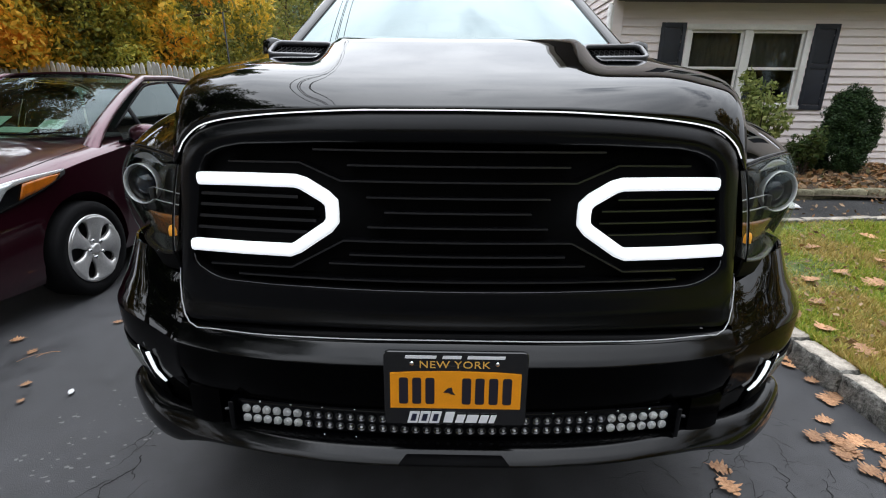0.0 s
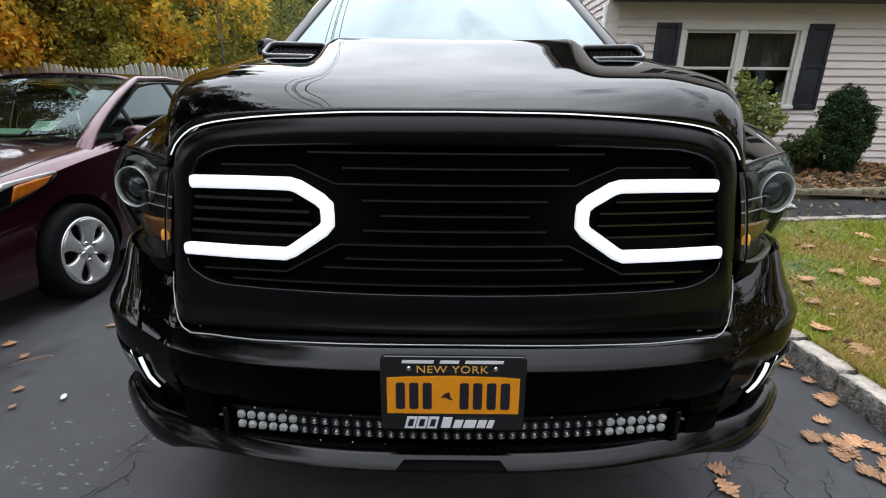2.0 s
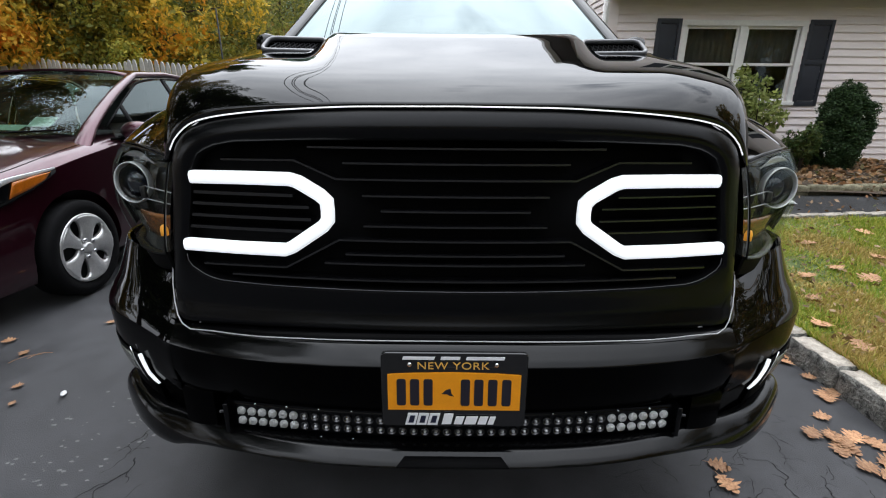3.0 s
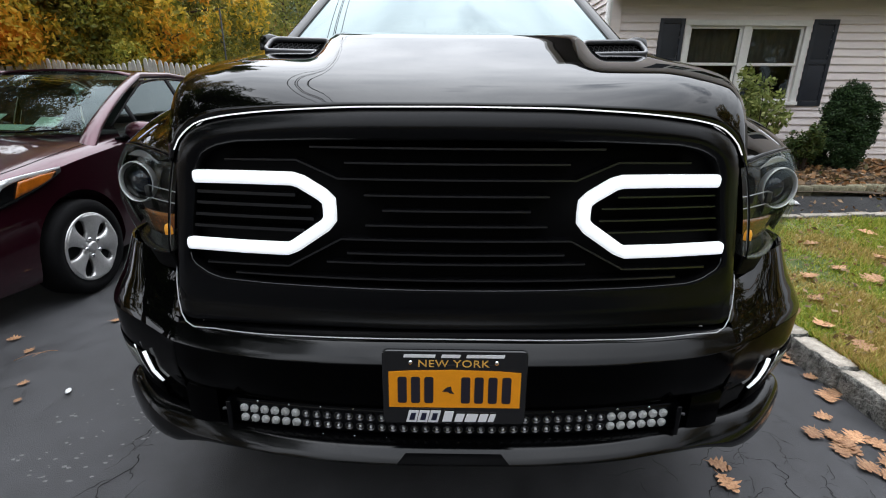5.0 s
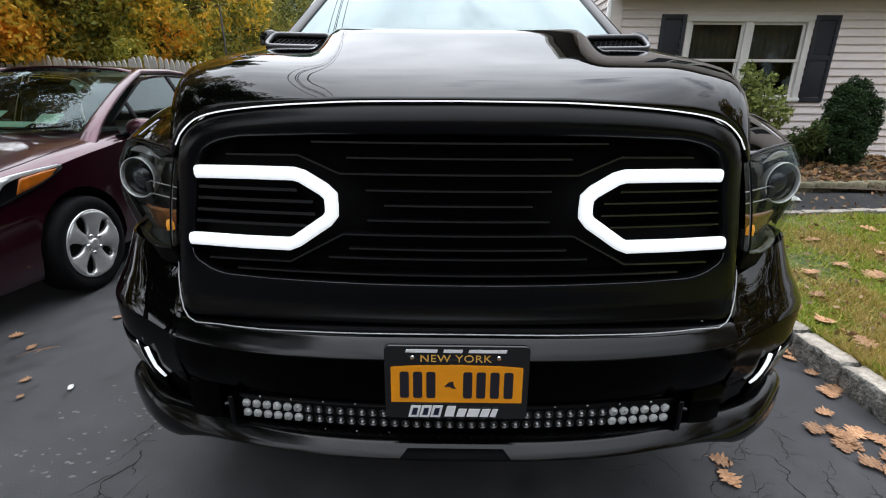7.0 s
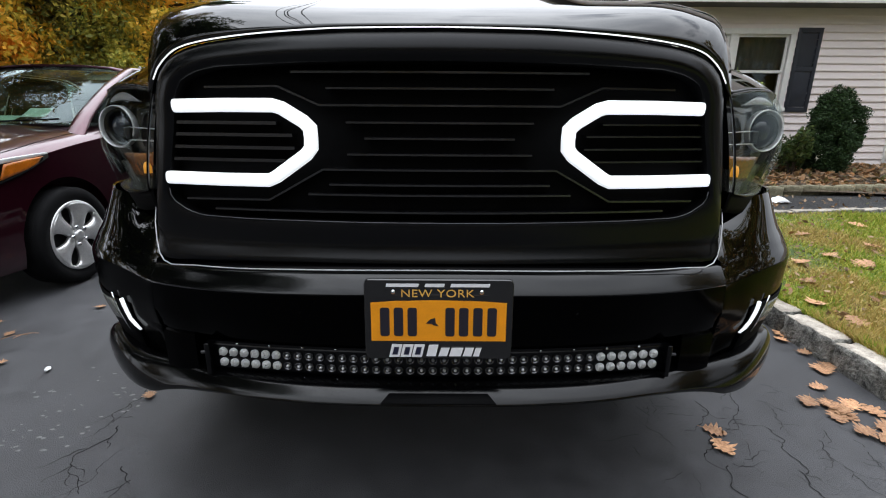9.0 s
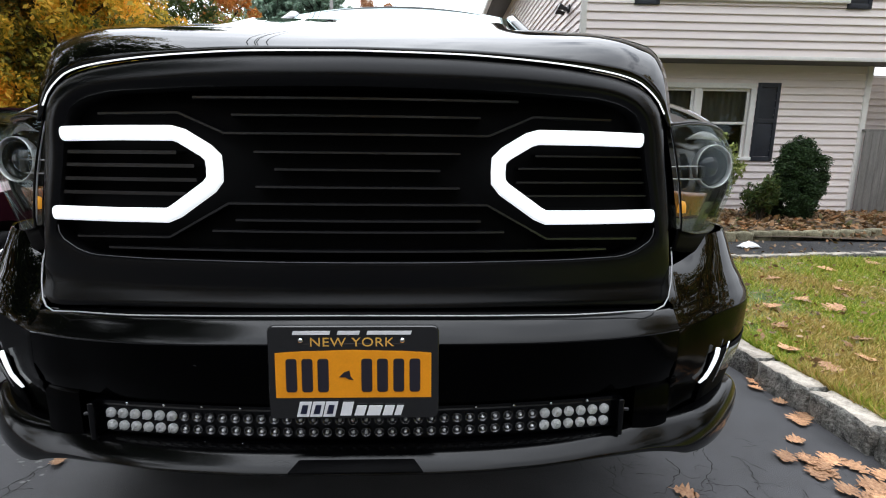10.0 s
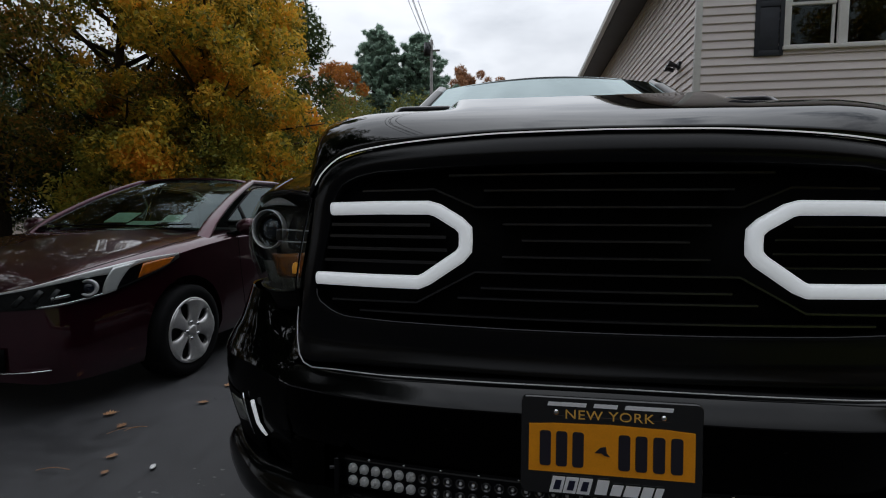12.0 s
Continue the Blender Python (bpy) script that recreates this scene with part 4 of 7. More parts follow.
def hood_point(u, v):
    x = u * hood_half(0.15 + 1.25 * v)
    front = grille_y(min(0.664, abs(x))) - 0.006 + 0.25 * max(0, abs(x) - 0.56) ** 1.4
    y = front + (1.40 - front) * v
    zl = interp(abs(u) * 0.664, LIP)
    z = zl + (hood_z(x, y) - zl) * (1 - math.exp(-(y - front) / 0.030))
    return Vector((x, y, z))


def resample(half, n):
    """n points down the right half, evenly spaced."""
    pts = [Vector(p) for p in half]
    d = [0]
    for a, b in zip(pts, pts[1:]):
        d.append(d[-1] + (b - a).length)
    out = []
    for i in range(n):
        s = d[-1] * i / (n - 1)
        out.append((float(np.interp(s, d, [p.x for p in pts])), float(np.interp(s, d, [p.y for p in pts]))))
    return out


def build_pickup():
    truck = thing("pickup_truck", "glossy black full-size pickup truck parked on the asphalt driveway", "pickup truck")

    # hood with its bulge and two mesh scoops
    us = [-1 + 2 * i / 88 for i in range(89)]
    vs = [0, 0.006, 0.014, 0.025, 0.04, 0.06, 0.085, 0.115] + spread(0.15, 1, 30)
    bm = grid(hood_point, us, vs)
    part("hood", thick(bm, 0.012), M["paint"], truck, "glossy black raised hood")
    for sx in (-1, 1):
        # the mesh opening leans back in a frame a little proud of the hood
        m = pose(0.473 * sx, 0.614, 1.417, -60, -1.5 * sx, 5 * sx)
        up = m.to_3x3() @ Vector((0, -1, 0))
        ring_path = [m @ Vector((x, 0, z)) for x, z in rounded(0.180, 0.078, 0.022, 6)]
        bezel = part("hood_scoop", sweep(ring_path, round_section(0.013, 0.014, 10, 2.6), up, closed=True), M["scoop"], truck, "rounded dark grey scoop frame")
        def skirt_(k, t):
            x, z = rounded(0.190, 0.088, 0.027, 6)[k % 28]
            return m @ Vector((x * (1 + 0.10 * t), 0.045 * t, z * (1 + 0.10 * t)))
        part("scoop_skirt", facing(grid(skirt_, range(28), spread(0, 1, 5), close_u=True), up), M["paint"], bezel)
        def cowl_(u, t):
            p = m @ Vector((u * 0.089, 0.0, 0.042 * (1 - 0.18 * u ** 6)))
            x, y = p.x - 0.015 * u * t, p.y + 0.30 * t
            return Vector((x, y, p.z + (hood_z(x, y) - 0.006 - p.z) * smooth(0, 1, t)))
        part("scoop_cowl", thick(grid(cowl_, spread(-1, 1, 15), spread(0, 1, 12)), 0.006), M["paint"], bezel)
        part("scoop_opening", outline(rounded(0.170, 0.068, 0.018), 0.004, m @ Matrix.Translation((0, 0.014, 0)) @ FACE), M["matte"], bezel, "dark scoop opening")
        mesh = bmesh.new()
        for k in range(-14, 15):
            for s in (-1, 1):
                run = [(k * 0.0155 + s * z * 0.42, z) for z in spread(-0.033, 0.033, 9)]
                run = [p for p in run if abs(p[0]) < 0.084]
                if len(run) > 1:
                    sweep([m @ Vector((x, 0.009, z)) for x, z in (run[0], run[-1])], round_section(0.0022, 0.0028, 4), up, bm=mesh)
        part("scoop_mesh", mesh, M["dark_metal"], bezel, "diamond mesh insert", smooth=False)

    # light strip under the hood's lip
    path = []
    for x in spread(-0.645, 0.645, 81):
        path.append(Vector((x, grille_y(x) - 0.004 + 0.25 * max(0, abs(x) - 0.56) ** 1.4, interp(abs(x), LIP) - 0.004)))
    bm = sweep(path, round_section(0.0029, 0.0029, 8))
    part("led_strip", bm, M["strip"], truck, "thin lit white strip under the hood edge", sharp=30)

    # grille surround: a broad rolled frame
    outer = [(0, 1.2555), (0.2, 1.2535), (0.336, 1.2475), (0.42, 1.2415), (0.5, 1.232), (0.545, 1.224), (0.58, 1.212), (0.605, 1.196), (0.624, 1.176), (0.638, 1.152), (0.646, 1.12), (0.655, 1.06), (0.672, 0.97), (0.686, 0.88), (0.694, 0.82), (0.696, 0.785), (0.692, 0.765), (0.682, 0.749), (0.662, 0.742), (0.55, 0.746), (0.3, 0.752), (0, 0.754)]
    inner = [(0, 1.190), (0.3, 1.187), (0.48, 1.180), (0.535, 1.170), (0.57, 1.152), (0.59, 1.120), (0.606, 1.04), (0.632, 0.945), (0.645, 0.905), (0.635, 0.885), (0.60, 0.862), (0.565, 0.852), (0.45, 0.848), (0.2, 0.846), (0, 0.846)]
    n = 64
    o, i_ = resample(outer, n), resample(inner, n)
    def ring(side, k, j):
        ts = (0.0, 0.04, 0.14, 0.3, 0.5, 0.75, 0.95, 1.0, 1.0)
        bulge = (0.0, -0.0026, -0.0084, -0.0150, -0.0205, -0.0225, -0.010, 0.0, 0.05)
        t = ts[j]
        x = o[k][0] + (i_[k][0] - o[k][0]) * t
        z = o[k][1] + (i_[k][1] - o[k][1]) * t
        base = grille_y(x, z) + 0.003 * (1 - t)
        soft = 0.35 * smooth(0.80, 0.90, z) + 0.65 * smooth(1.06, 1.19, z)
        b = bulge[j] if j == 8 else bulge[j] * (0.25 + 0.75 * soft)
        return Vector((side * x, base + b, z))
    bm = bmesh.new()
    recess = bmesh.new()
    for side in (-1, 1):
        grid(lambda k, j: ring(side, k, j), range(n), range(7), bm=bm)
        grid(lambda k, j: ring(side, k, j), range(n), range(6, 9), bm=recess)
    for own, name, mat, label in ((bm, "grille_surround", "satin", "satin black grille surround"), (recess, "grille_recess", "matte", "dull black inner edge of the grille")):
        bmesh.ops.remove_doubles(own, verts=own.verts, dist=1e-4)
        bmesh.ops.recalc_face_normals(own, faces=own.faces)
        part(name, own, M[mat], truck, label)
    # grey line standing for the highlight on the surround's lower inner edge
    low = [(x, z) for x, z in resample(inner, 90) if z < 0.925 and x < 0.66]
    path = [Vector((-x, grille_y(x, z) - 0.0015, z)) for x, z in low] + [Vector((x, grille_y(x, z) - 0.0015, z)) for x, z in reversed(low[:-1])]
    part("grille_trim", sweep(path, round_section(0.0022, 0.002, 6), (0, -1, 0)), M["scoop"], truck, "thin grey line for the highlight on the inner edge")
    bm = grid(lambda x, z: Vector((x, grille_y(x, z) + 0.045, z)), spread(-0.66, 0.66, 33), spread(0.835, 1.20, 9))
    part("grille_backing", thick(bm, 0.01), M["matte"], truck)

    # slats, and the raised lines that frame the lights
    def slat(points, h=0.0085, name="grille_slat"):
        path = []
        for (xa, za), (xb, zb) in zip(points, points[1:]):
            for k in range(8):
                t = k / 8
                x, z = xa + (xb - xa) * t, za + (zb - za) * t
                path.append((x, grille_y(x, z) + 0.02, z))
        x, z = points[-1]
        path.append((x, grille_y(x, z) + 0.02, z))
        bm = sweep(path, [(-0.02, h * 0.45), (0.012, h * 0.5), (0.0165, h * 0.30), (0.0165, -h * 0.2), (0.010, -h * 0.5), (-0.02, -h * 0.5)])
        part(name, bm, M["slat"], truck, sharp=20)
    for z, half in ((1.172, 0.32), (1.139, 0.245), (1.068, 0.205), (1.034, 0.165), (0.999, 0.205), (0.931, 0.25), (0.908, 0.30), (0.868, 0.53)):
        slat([(-half, z), (half, z)])
    slat([(-0.52, 1.141), (-0.352, 1.143), (-0.262, 1.104), (0.262, 1.104), (0.352, 1.143), (0.52, 1.141)])
    slat([(-0.60, 0.890), (-0.392, 0.893), (-0.262, 0.965), (0.262, 0.965), (0.392, 0.893), (0.60, 0.890)])
    for s in (-1, 1):
        for z, a in ((1.066, 0.36), (1.040, 0.325), (1.012, 0.322), (0.984, 0.345)):
            slat([(a * s, z), (0.618 * s, z)], 0.0075)

    # lit C-shaped daytime lights
    for s in (-1, 1):
        c = [(0.594, 1.1015), (0.48, 1.1035), (0.365, 1.1035), (0.345, 1.098), (0.298, 1.070), (0.284, 1.056), (0.283, 1.034), (0.284, 1.014), (0.296, 0.999), (0.37, 0.948), (0.388, 0.940), (0.50, 0.9395), (0.635, 0.9405)]
        path = [Vector((s * (x - 0.005 * smooth(0.45, 0.6, x) * (s > 0)), grille_y(x, 1.0) - 0.004, z)) for x, z in c]
        bm = sweep(path, round_section(0.0295, 0.028, 16, 2.7), (0, -1, 0))
        part("daytime_light", bm, M["led"], truck, "lit white C-shaped light bar", sharp=50)

    # bumper: bright top ledge, black face with the opening for the light bar
    def bumper(x, j):
        b = bumper_y(x)
        prof = ((grille_y(x, 0.75) + 0.012, 0.749), (b + 0.030, 0.7485), (b + 0.022, 0.744), (b + 0.012, 0.7345), (b + 0.001, 0.7235), (b - 0.010, 0.7125), (b - 0.0115, 0.710), (b - 0.009, 0.706), (b + 0.004, 0.64),
                (b + 0.020, 0.575), (b + 0.026, 0.562), (0.18 + 0.2 * x * x, 0.555), (0.18 + 0.2 * x * x, 0.455), (b + 0.040, 0.464))
        y, z = prof[j]
        if j in (11, 12):
            y += (b + 0.022 - y) * smooth(0.600, 0.606, abs(x))
        if j >= 8:
            y -= 0.016 * smooth(0.55, 0.70, abs(x))
        if j < 9:
            z -= 0.036 * x * x
        return Vector((x, y, z))
    xs = sorted(spread(-0.702, 0.702, 71) + [-0.606, -0.600, 0.600, 0.606])
    bm = grid(bumper, xs, range(8))
    bmesh.ops.recalc_face_normals(bm, faces=bm.faces)
    part("bumper", bm, M["lip"], truck, "glossy black front bumper", sharp=42)
    bm = grid(bumper, xs, range(7, 14))
    bmesh.ops.recalc_face_normals(bm, faces=bm.faces)
    part("bumper_face", bm, M["face_black"], truck, "deep black lower bumper face", sharp=42)
    # lower lip, one piece out to the horns at its ends
    lip_plan = [(0.0, 0.0), (0.1, 0.10), (0.2, 0.20), (0.3, 0.30), (0.4, 0.40), (0.5, 0.50), (0.6, 0.60), (0.7, 0.70), (0.76, 0.76), (0.82, 0.82), (0.88, 0.88), (0.92, 0.919), (0.95, 0.947), (0.98, 0.968), (1.01, 0.978), (1.08, 0.983), (1.3, 0.984)]
    lip_deep = [(0.0, 0.0), (0.88, 0.0), (0.92, 0.003), (0.95, 0.006), (0.98, 0.012), (1.01, 0.030), (1.08, 0.095), (1.3, 0.32)]
    def lip(q, j):
        a = abs(q)
        x = interp(a, lip_plan)
        b = bumper_y(x) + interp(a, lip_deep) - 0.034 * smooth(0.62, 0.86, a)
        low = interp(a, [(0, 0.430), (0.48, 0.431), (0.60, 0.420), (0.70, 0.399), (0.76, 0.377), (0.84, 0.367), (0.90, 0.368), (0.95, 0.384), (1.0, 0.412), (1.1, 0.43), (1.3, 0.44)])
        top = interp(a, [(0, 0.467), (0.62, 0.467), (0.70, 0.463), (0.80, 0.468), (0.88, 0.478), (0.94, 0.486), (1.0, 0.484), (1.1, 0.47), (1.3, 0.46)])
        h = top - low
        round_ = smooth(0.68, 0.86, a)  # the horn is rounder than the ledge
        ledge = ((0.040, 1.0), (0.022, 1.0), (0.010, 0.80), (-0.003, 0.52), (-0.015, 0.26), (-0.0165, 0.16), (-0.012, 0.0), (0.03, -0.25), (0.20, -0.6))
        horn = ((0.045, 1.0), (0.018, 0.985), (0.0, 0.90), (-0.012, 0.72), (-0.018, 0.50), (-0.017, 0.28), (-0.006, 0.06), (0.03, -0.05), (0.20, -0.1))
        d = ledge[j][0] + (horn[j][0] - ledge[j][0]) * round_
        k = ledge[j][1] + (horn[j][1] - ledge[j][1]) * round_
        z = low + h * k if k >= 0 else low + 0.04 * k
        out = smooth(0.90, 1.02, a)
        return Vector((math.copysign(max(0, x - d * 0.8 * out), q) + OFF * smooth(0.6, 0.8, a), b + d * (1 - 0.8 * out), z))
    bm = grid(lip, sorted(spread(-0.64, 0.64, 41) + [s * v for s in (-1, 1) for v in spread(0.66, 1.02, 25) + spread(1.05, 1.3, 6)]), range(9))
    bmesh.ops.recalc_face_normals(bm, faces=bm.faces)
    part("bumper_lip", facing(bm, (0, -1, 0)), M["lip"], truck, "semi-gloss black lower lip with rounded ends", sharp=50)
    bm = outline([(-0.135, -0.012), (0.135, -0.012), (0.115, 0.014), (-0.115, 0.014)], 0.008, pose(0, -0.003, 0.4545, 0, 0, 0) @ pose(0, 0, 0, -50, 0, 0) @ FACE, bevel=0.002)
    part("bumper_step", bm, M["matte"], truck)
    # unseen plates added under the front to keep light off the ground
    part("splash_shield", box((0, 1.02, 0.405), (1.84, 1.46, 0.03), 0.01), M["matte"], truck, "dull black plate added under the truck to block light")
    for sx in (-1, 1):
        part("wheel_liner", box((sx * 0.62, 1.15, 0.66), (0.03, 1.5, 0.52), 0.01), M["matte"], truck)
    part("front_valance", box((0, 0.31, 0.40), (1.5, 0.03, 0.06), 0.01), M["matte"], truck)
    for sx in (-1, 1):
        for x, z in ((0.31, 0.665), (0.62, 0.655)):
            bm = cylinder((sx * x, bumper_y(x) + 0.0015, z), (sx * x, bumper_y(x) + 0.02, z - 0.004), 0.0085, n=20)
            part("parking_sensor", bm, M["paint"], truck, smooth=False)

    # grey line painting the highlight between grille and bumper, turning up beside the grille
    for s in (-1, 1):
        path = [(s * x, bumper_y(x) + 0.026 - 0.05 * max(0, x - 0.35), 0.7535 - 0.036 * x * x + 0.02 * max(0, x - 0.45)) for x in spread(0, 0.57, 16)]
        path += [(s * x, y, z) for x, y, z in ((0.632, 0.109, 0.742), (0.661, 0.129, 0.746), (0.679, 0.146, 0.760), (0.692, 0.165, 0.79), (0.702, 0.187, 0.827), (0.712, 0.216, 0.861))]
        part("bumper_edge", sweep(path, round_section(0.0032, 0.0032, 8), (0, -1, 0.3)), M["edge"], truck, "thin grey line for the highlight on the bumper edge")

    # bumper corners, corner flaps, fog lights
    for s in (-1, 1):
        plan = [(0.690, 0.124), (0.72, 0.140), (0.78, 0.176), (0.85, 0.226), (0.91, 0.278), (0.955, 0.330), (0.985, 0.380), (1.0, 0.43), (1.005, 0.50), (1.008, 0.60), (1.008, 0.86)]
        def wing(a, zz):
            x = interp(a, [(q, p[0]) for q, p in enumerate(plan)])
            y = interp(a, [(q, p[1]) for q, p in enumerate(plan)])
            if a < 1:  # the inner edge runs up beside the grille
                x0 = interp(zz, [(0.755, 0.702), (0.763, 0.692), (0.778, 0.690), (0.808, 0.693), (0.845, 0.703), (0.888, 0.714)])
                x = x0 + (0.72 - x0) * a
                y = bumper_y(x) - 0.009 - interp(zz, [(0.755, 0.0), (0.778, 0.012), (0.808, 0.026), (0.848, 0.034), (0.888, 0.036)]) * (1 - a)
            z = zz - 0.0177 * (1 - smooth(0.70, 0.85, x)) * smooth(0.55, 0.60, zz) * smooth(0.90, 0.86, zz)
            if zz > 0.80:
                z = 0.80 + (z - 0.80) * (interp(x, [(0.69, 0.846), (0.74, 0.853), (0.82, 0.866), (0.90, 0.877), (1.0, 0.881)]) - 0.80) / 0.093
            k = smooth(0.70, 1.0, x)
            x += k * (interp(z, [(0.36, -0.03), (0.45, -0.005), (0.53, 0.018), (0.60, 0.032), (0.70, 0.037), (0.745, 0.027), (0.79, 0.010), (0.87, -0.002), (0.90, -0.006)]))
            y += interp(zz, [(0.36, 0.05), (0.50, 0.030), (0.58, 0.006), (0.66, 0.0), (0.7095, 0.0), (0.7125, 0.002), (0.7235, 0.010), (0.7345, 0.020), (0.745, 0.030), (0.755, 0.038), (0.77, 0.050), (0.80, 0.076), (0.853, 0.116), (0.90, 0.15)]) * (1 - 0.45 * smooth(0.74, 0.95, x))
            if 0.57 <= zz <= 0.748:  # runs on smoothly from the bumper's face
                b = bumper_y(x) - 0.016
                on = b + interp(zz, [(0.57, 0.022), (0.64, 0.004), (0.706, 0.007), (0.710, 0.0045), (0.7125, 0.006), (0.7235, 0.017), (0.7345, 0.028), (0.744, 0.038), (0.7485, 0.044)])
                y += (on - y) * (1 - smooth(0.702, 0.76, x))
            return Vector((s * x + OFF * smooth(0.71, 0.8, x), y, z))
        along = spread(0, 1, 8) + spread(1.25, 10, 36)
        bm = grid(wing, along, [0.7095, 0.7125, 0.718, 0.7235, 0.729, 0.7345, 0.74, 0.745, 0.75, 0.755, 0.762, 0.77, 0.785, 0.80, 0.83, 0.855, 0.875, 0.893])
        bmesh.ops.recalc_face_normals(bm, faces=bm.faces)
        part("bumper_corner", thick(bm, 0.006), M["paint"], truck, "glossy black bumper corner", sharp=42)
        bm = grid(wing, along, [0.42, 0.45, 0.50, 0.54, 0.56, 0.575, 0.585, 0.60, 0.63, 0.66, 0.69, 0.706, 0.7095])
        bmesh.ops.recalc_face_normals(bm, faces=bm.faces)
        part("corner_face", thick(bm, 0.006), M["face_black"], truck, "dark lower corner of the bumper")
        # fog pocket
        def pocket(a, t):
            p = wing(2.4 + 4.1 * a, 0.44 + 0.165 * t)
            return p + Vector((0.002 * s, -0.004, 0.012 * a - 0.02 * (1 - a) * (1 - t)))
        bm = grid(pocket, spread(0, 1, 13), spread(0, 1, 9))
        bmesh.ops.recalc_face_normals(bm, faces=bm.faces)
        fog = part("fog_light", thick(bm, 0.003), M["matte"], truck, "dark fog light pocket with a lit strip")
        pts = [(0.8375, 0.619), (0.835, 0.602), (0.8315, 0.586), (0.8235, 0.561), (0.811, 0.542), (0.797, 0.531)]
        path = []
        for x, z in pts:
            best = min((wing(a, z) for a in spread(0, 8, 161)), key=lambda p: abs(p.x - s * x - 0.006))
            path.append(best + Vector((0, -0.010, 0)))
        part("fog_strip", sweep(path, round_section(0.0095, 0.008, 8), (0, -1, 0.2), widths=[1.15, 1.15, 1.1, 1.0, 0.9, 0.45]), M["led"], fog, "lit white strip")
        path2 = []
        for x, z in ((0.884, 0.623), (0.878, 0.598), (0.871, 0.573), (0.865, 0.543), (0.859, 0.512)):
            best = min((wing(a, z) for a in spread(0, 8, 161)), key=lambda p: abs(p.x - s * x - 0.006))
            path2.append(best + Vector((0, -0.008, 0)))
        part("fog_trim", sweep(path2, round_section(0.005, 0.005, 8), (0, -1, 0.2)), M["chrome"], fog, "bright trim line")
        bm = grid(lambda k, t: wing(3.0 + 0.9 * k + 0.35 * t, 0.545 + 0.055 * t - 0.012 * k * (1 - t)) + Vector((0.002 * s, -0.0075, 0)), spread(0, 1, 5), spread(0, 1, 5))
        part("fog_reflector", thick(bm, 0.002), M["lamp_grey"], fog, "grey fog light reflector")
        low = [wing(a, 0.455) + Vector((0.003 * s, -0.012, -0.04 * (1 - (a - 2.5) / 3))) for a in spread(2.6, 5.2, 9)]
        part("fog_bezel", sweep(low, round_section(0.006, 0.014, 6)), M["paint"], fog)

    # headlights
    xin = lambda z: interp(z, [(0.88, 0.716), (0.905, 0.711), (1.133, 0.671), (1.15, 0.668)])
    xout = lambda z: interp(z, [(0.87, 0.958), (0.89, 0.966), (0.94, 0.987), (1.0, 1.007), (1.07, 1.007), (1.11, 0.992), (1.15, 0.965)])
    lamp_plan = [(0.0, 0.0, 0.190), (0.2, 0.20, 0.233), (0.4, 0.41, 0.282), (0.6, 0.63, 0.342), (0.75, 0.79, 0.392), (0.86, 0.90, 0.440), (0.94, 0.965, 0.495), (1.0, 1.0, 0.60)]
    lamp_top = lambda a: interp(a, [(0, 1.134), (0.3, 1.146), (0.55, 1.149), (0.8, 1.144), (1, 1.122)])
    lamp_low = lambda a: interp(a, [(0, 0.905), (0.3, 0.889), (0.6, 0.884), (0.85, 0.884), (1, 0.892)])
    for s in (-1, 1):
        def lens(a, t, back=0.0):
            """Over the lamp: a from the grille outwards, t from its foot up, back behind the clear cover."""
            z = lamp_low(a) + (lamp_top(a) - lamp_low(a)) * t
            u = interp(a, [(p[0], p[1]) for p in lamp_plan])
            x = xin(z) + (xout(z) - xin(z)) * u - back * (0.25 + 0.6 * smooth(0.7, 1, a))
            y = interp(a, [(p[0], p[2]) for p in lamp_plan]) + 0.06 * (z - 1.0) - 0.010 * math.sin(math.pi * t) + back * (1 - 0.6 * smooth(0.8, 1, a))
            return Vector((s * x + OFF, y, z))
        lamp = new("headlight")
        lamp.parent = truck
        lamp["label"] = "clear headlight with a ringed projector and amber corner"
        al = spread(0, 0.7, 15) + spread(0.74, 1, 12)
        bm = grid(lens, al, spread(0, 1, 15))
        part("clear_lens", facing(bm, (s * 0.5, -1, 0)), M["lens"], lamp)
        deep = lambda a: 0.072 * (1 - 0.80 * smooth(0.62, 0.95, a)) * smooth(-0.02, 0.06, a) + 0.006
        bm = grid(lambda a, t: lens(a, t, deep(a)), al, spread(0.25, 1, 11))
        part("housing", facing(bm, (s * 0.5, -1, 0)), M["lamp_black"], lamp, "dark glossy housing")
        bm = grid(lambda a, t: lens(a, t, deep(a) * 0.9), al, spread(0, 0.26, 6))
        part("reflector_bowl", facing(bm, (s * 0.5, -1, 0)), M["lamp_grey"], lamp, "grey faceted reflector")
        for t, up in ((0.0, 0.003), (1.0, -0.003)):
            edge_ = grid(lambda a, k: lens(a, t, 0.002 + deep(a) * k) + Vector((0, 0, up)), al, spread(0, 1, 4))
            part("housing_floor" if t == 0 else "housing_roof", thick(edge_, 0.002), M["lamp_black"], lamp)
        skirt = grid(lambda a, k: lens(a, 0.0, 0.010 + 0.012 * k) - Vector((0, 0, 0.05 * k)), al, spread(0, 1, 4))
        part("lamp_base", thick(skirt, 0.004), M["matte"], lamp)
        rim = bmesh.new()
        ring_pts = [lens(a, 0, 0.003) for a in al] + [lens(1.0, t) for t in spread(0.1, 0.9, 9)] + [lens(a, 1) for a in reversed(al)] + [lens(0, t) for t in spread(0.9, 0.1, 9)]
        sweep(ring_pts, round_section(0.004, 0.005, 6), (0, -1, 0), closed=True, bm=rim)
        part("lamp_rim", rim, M["satin"], lamp)
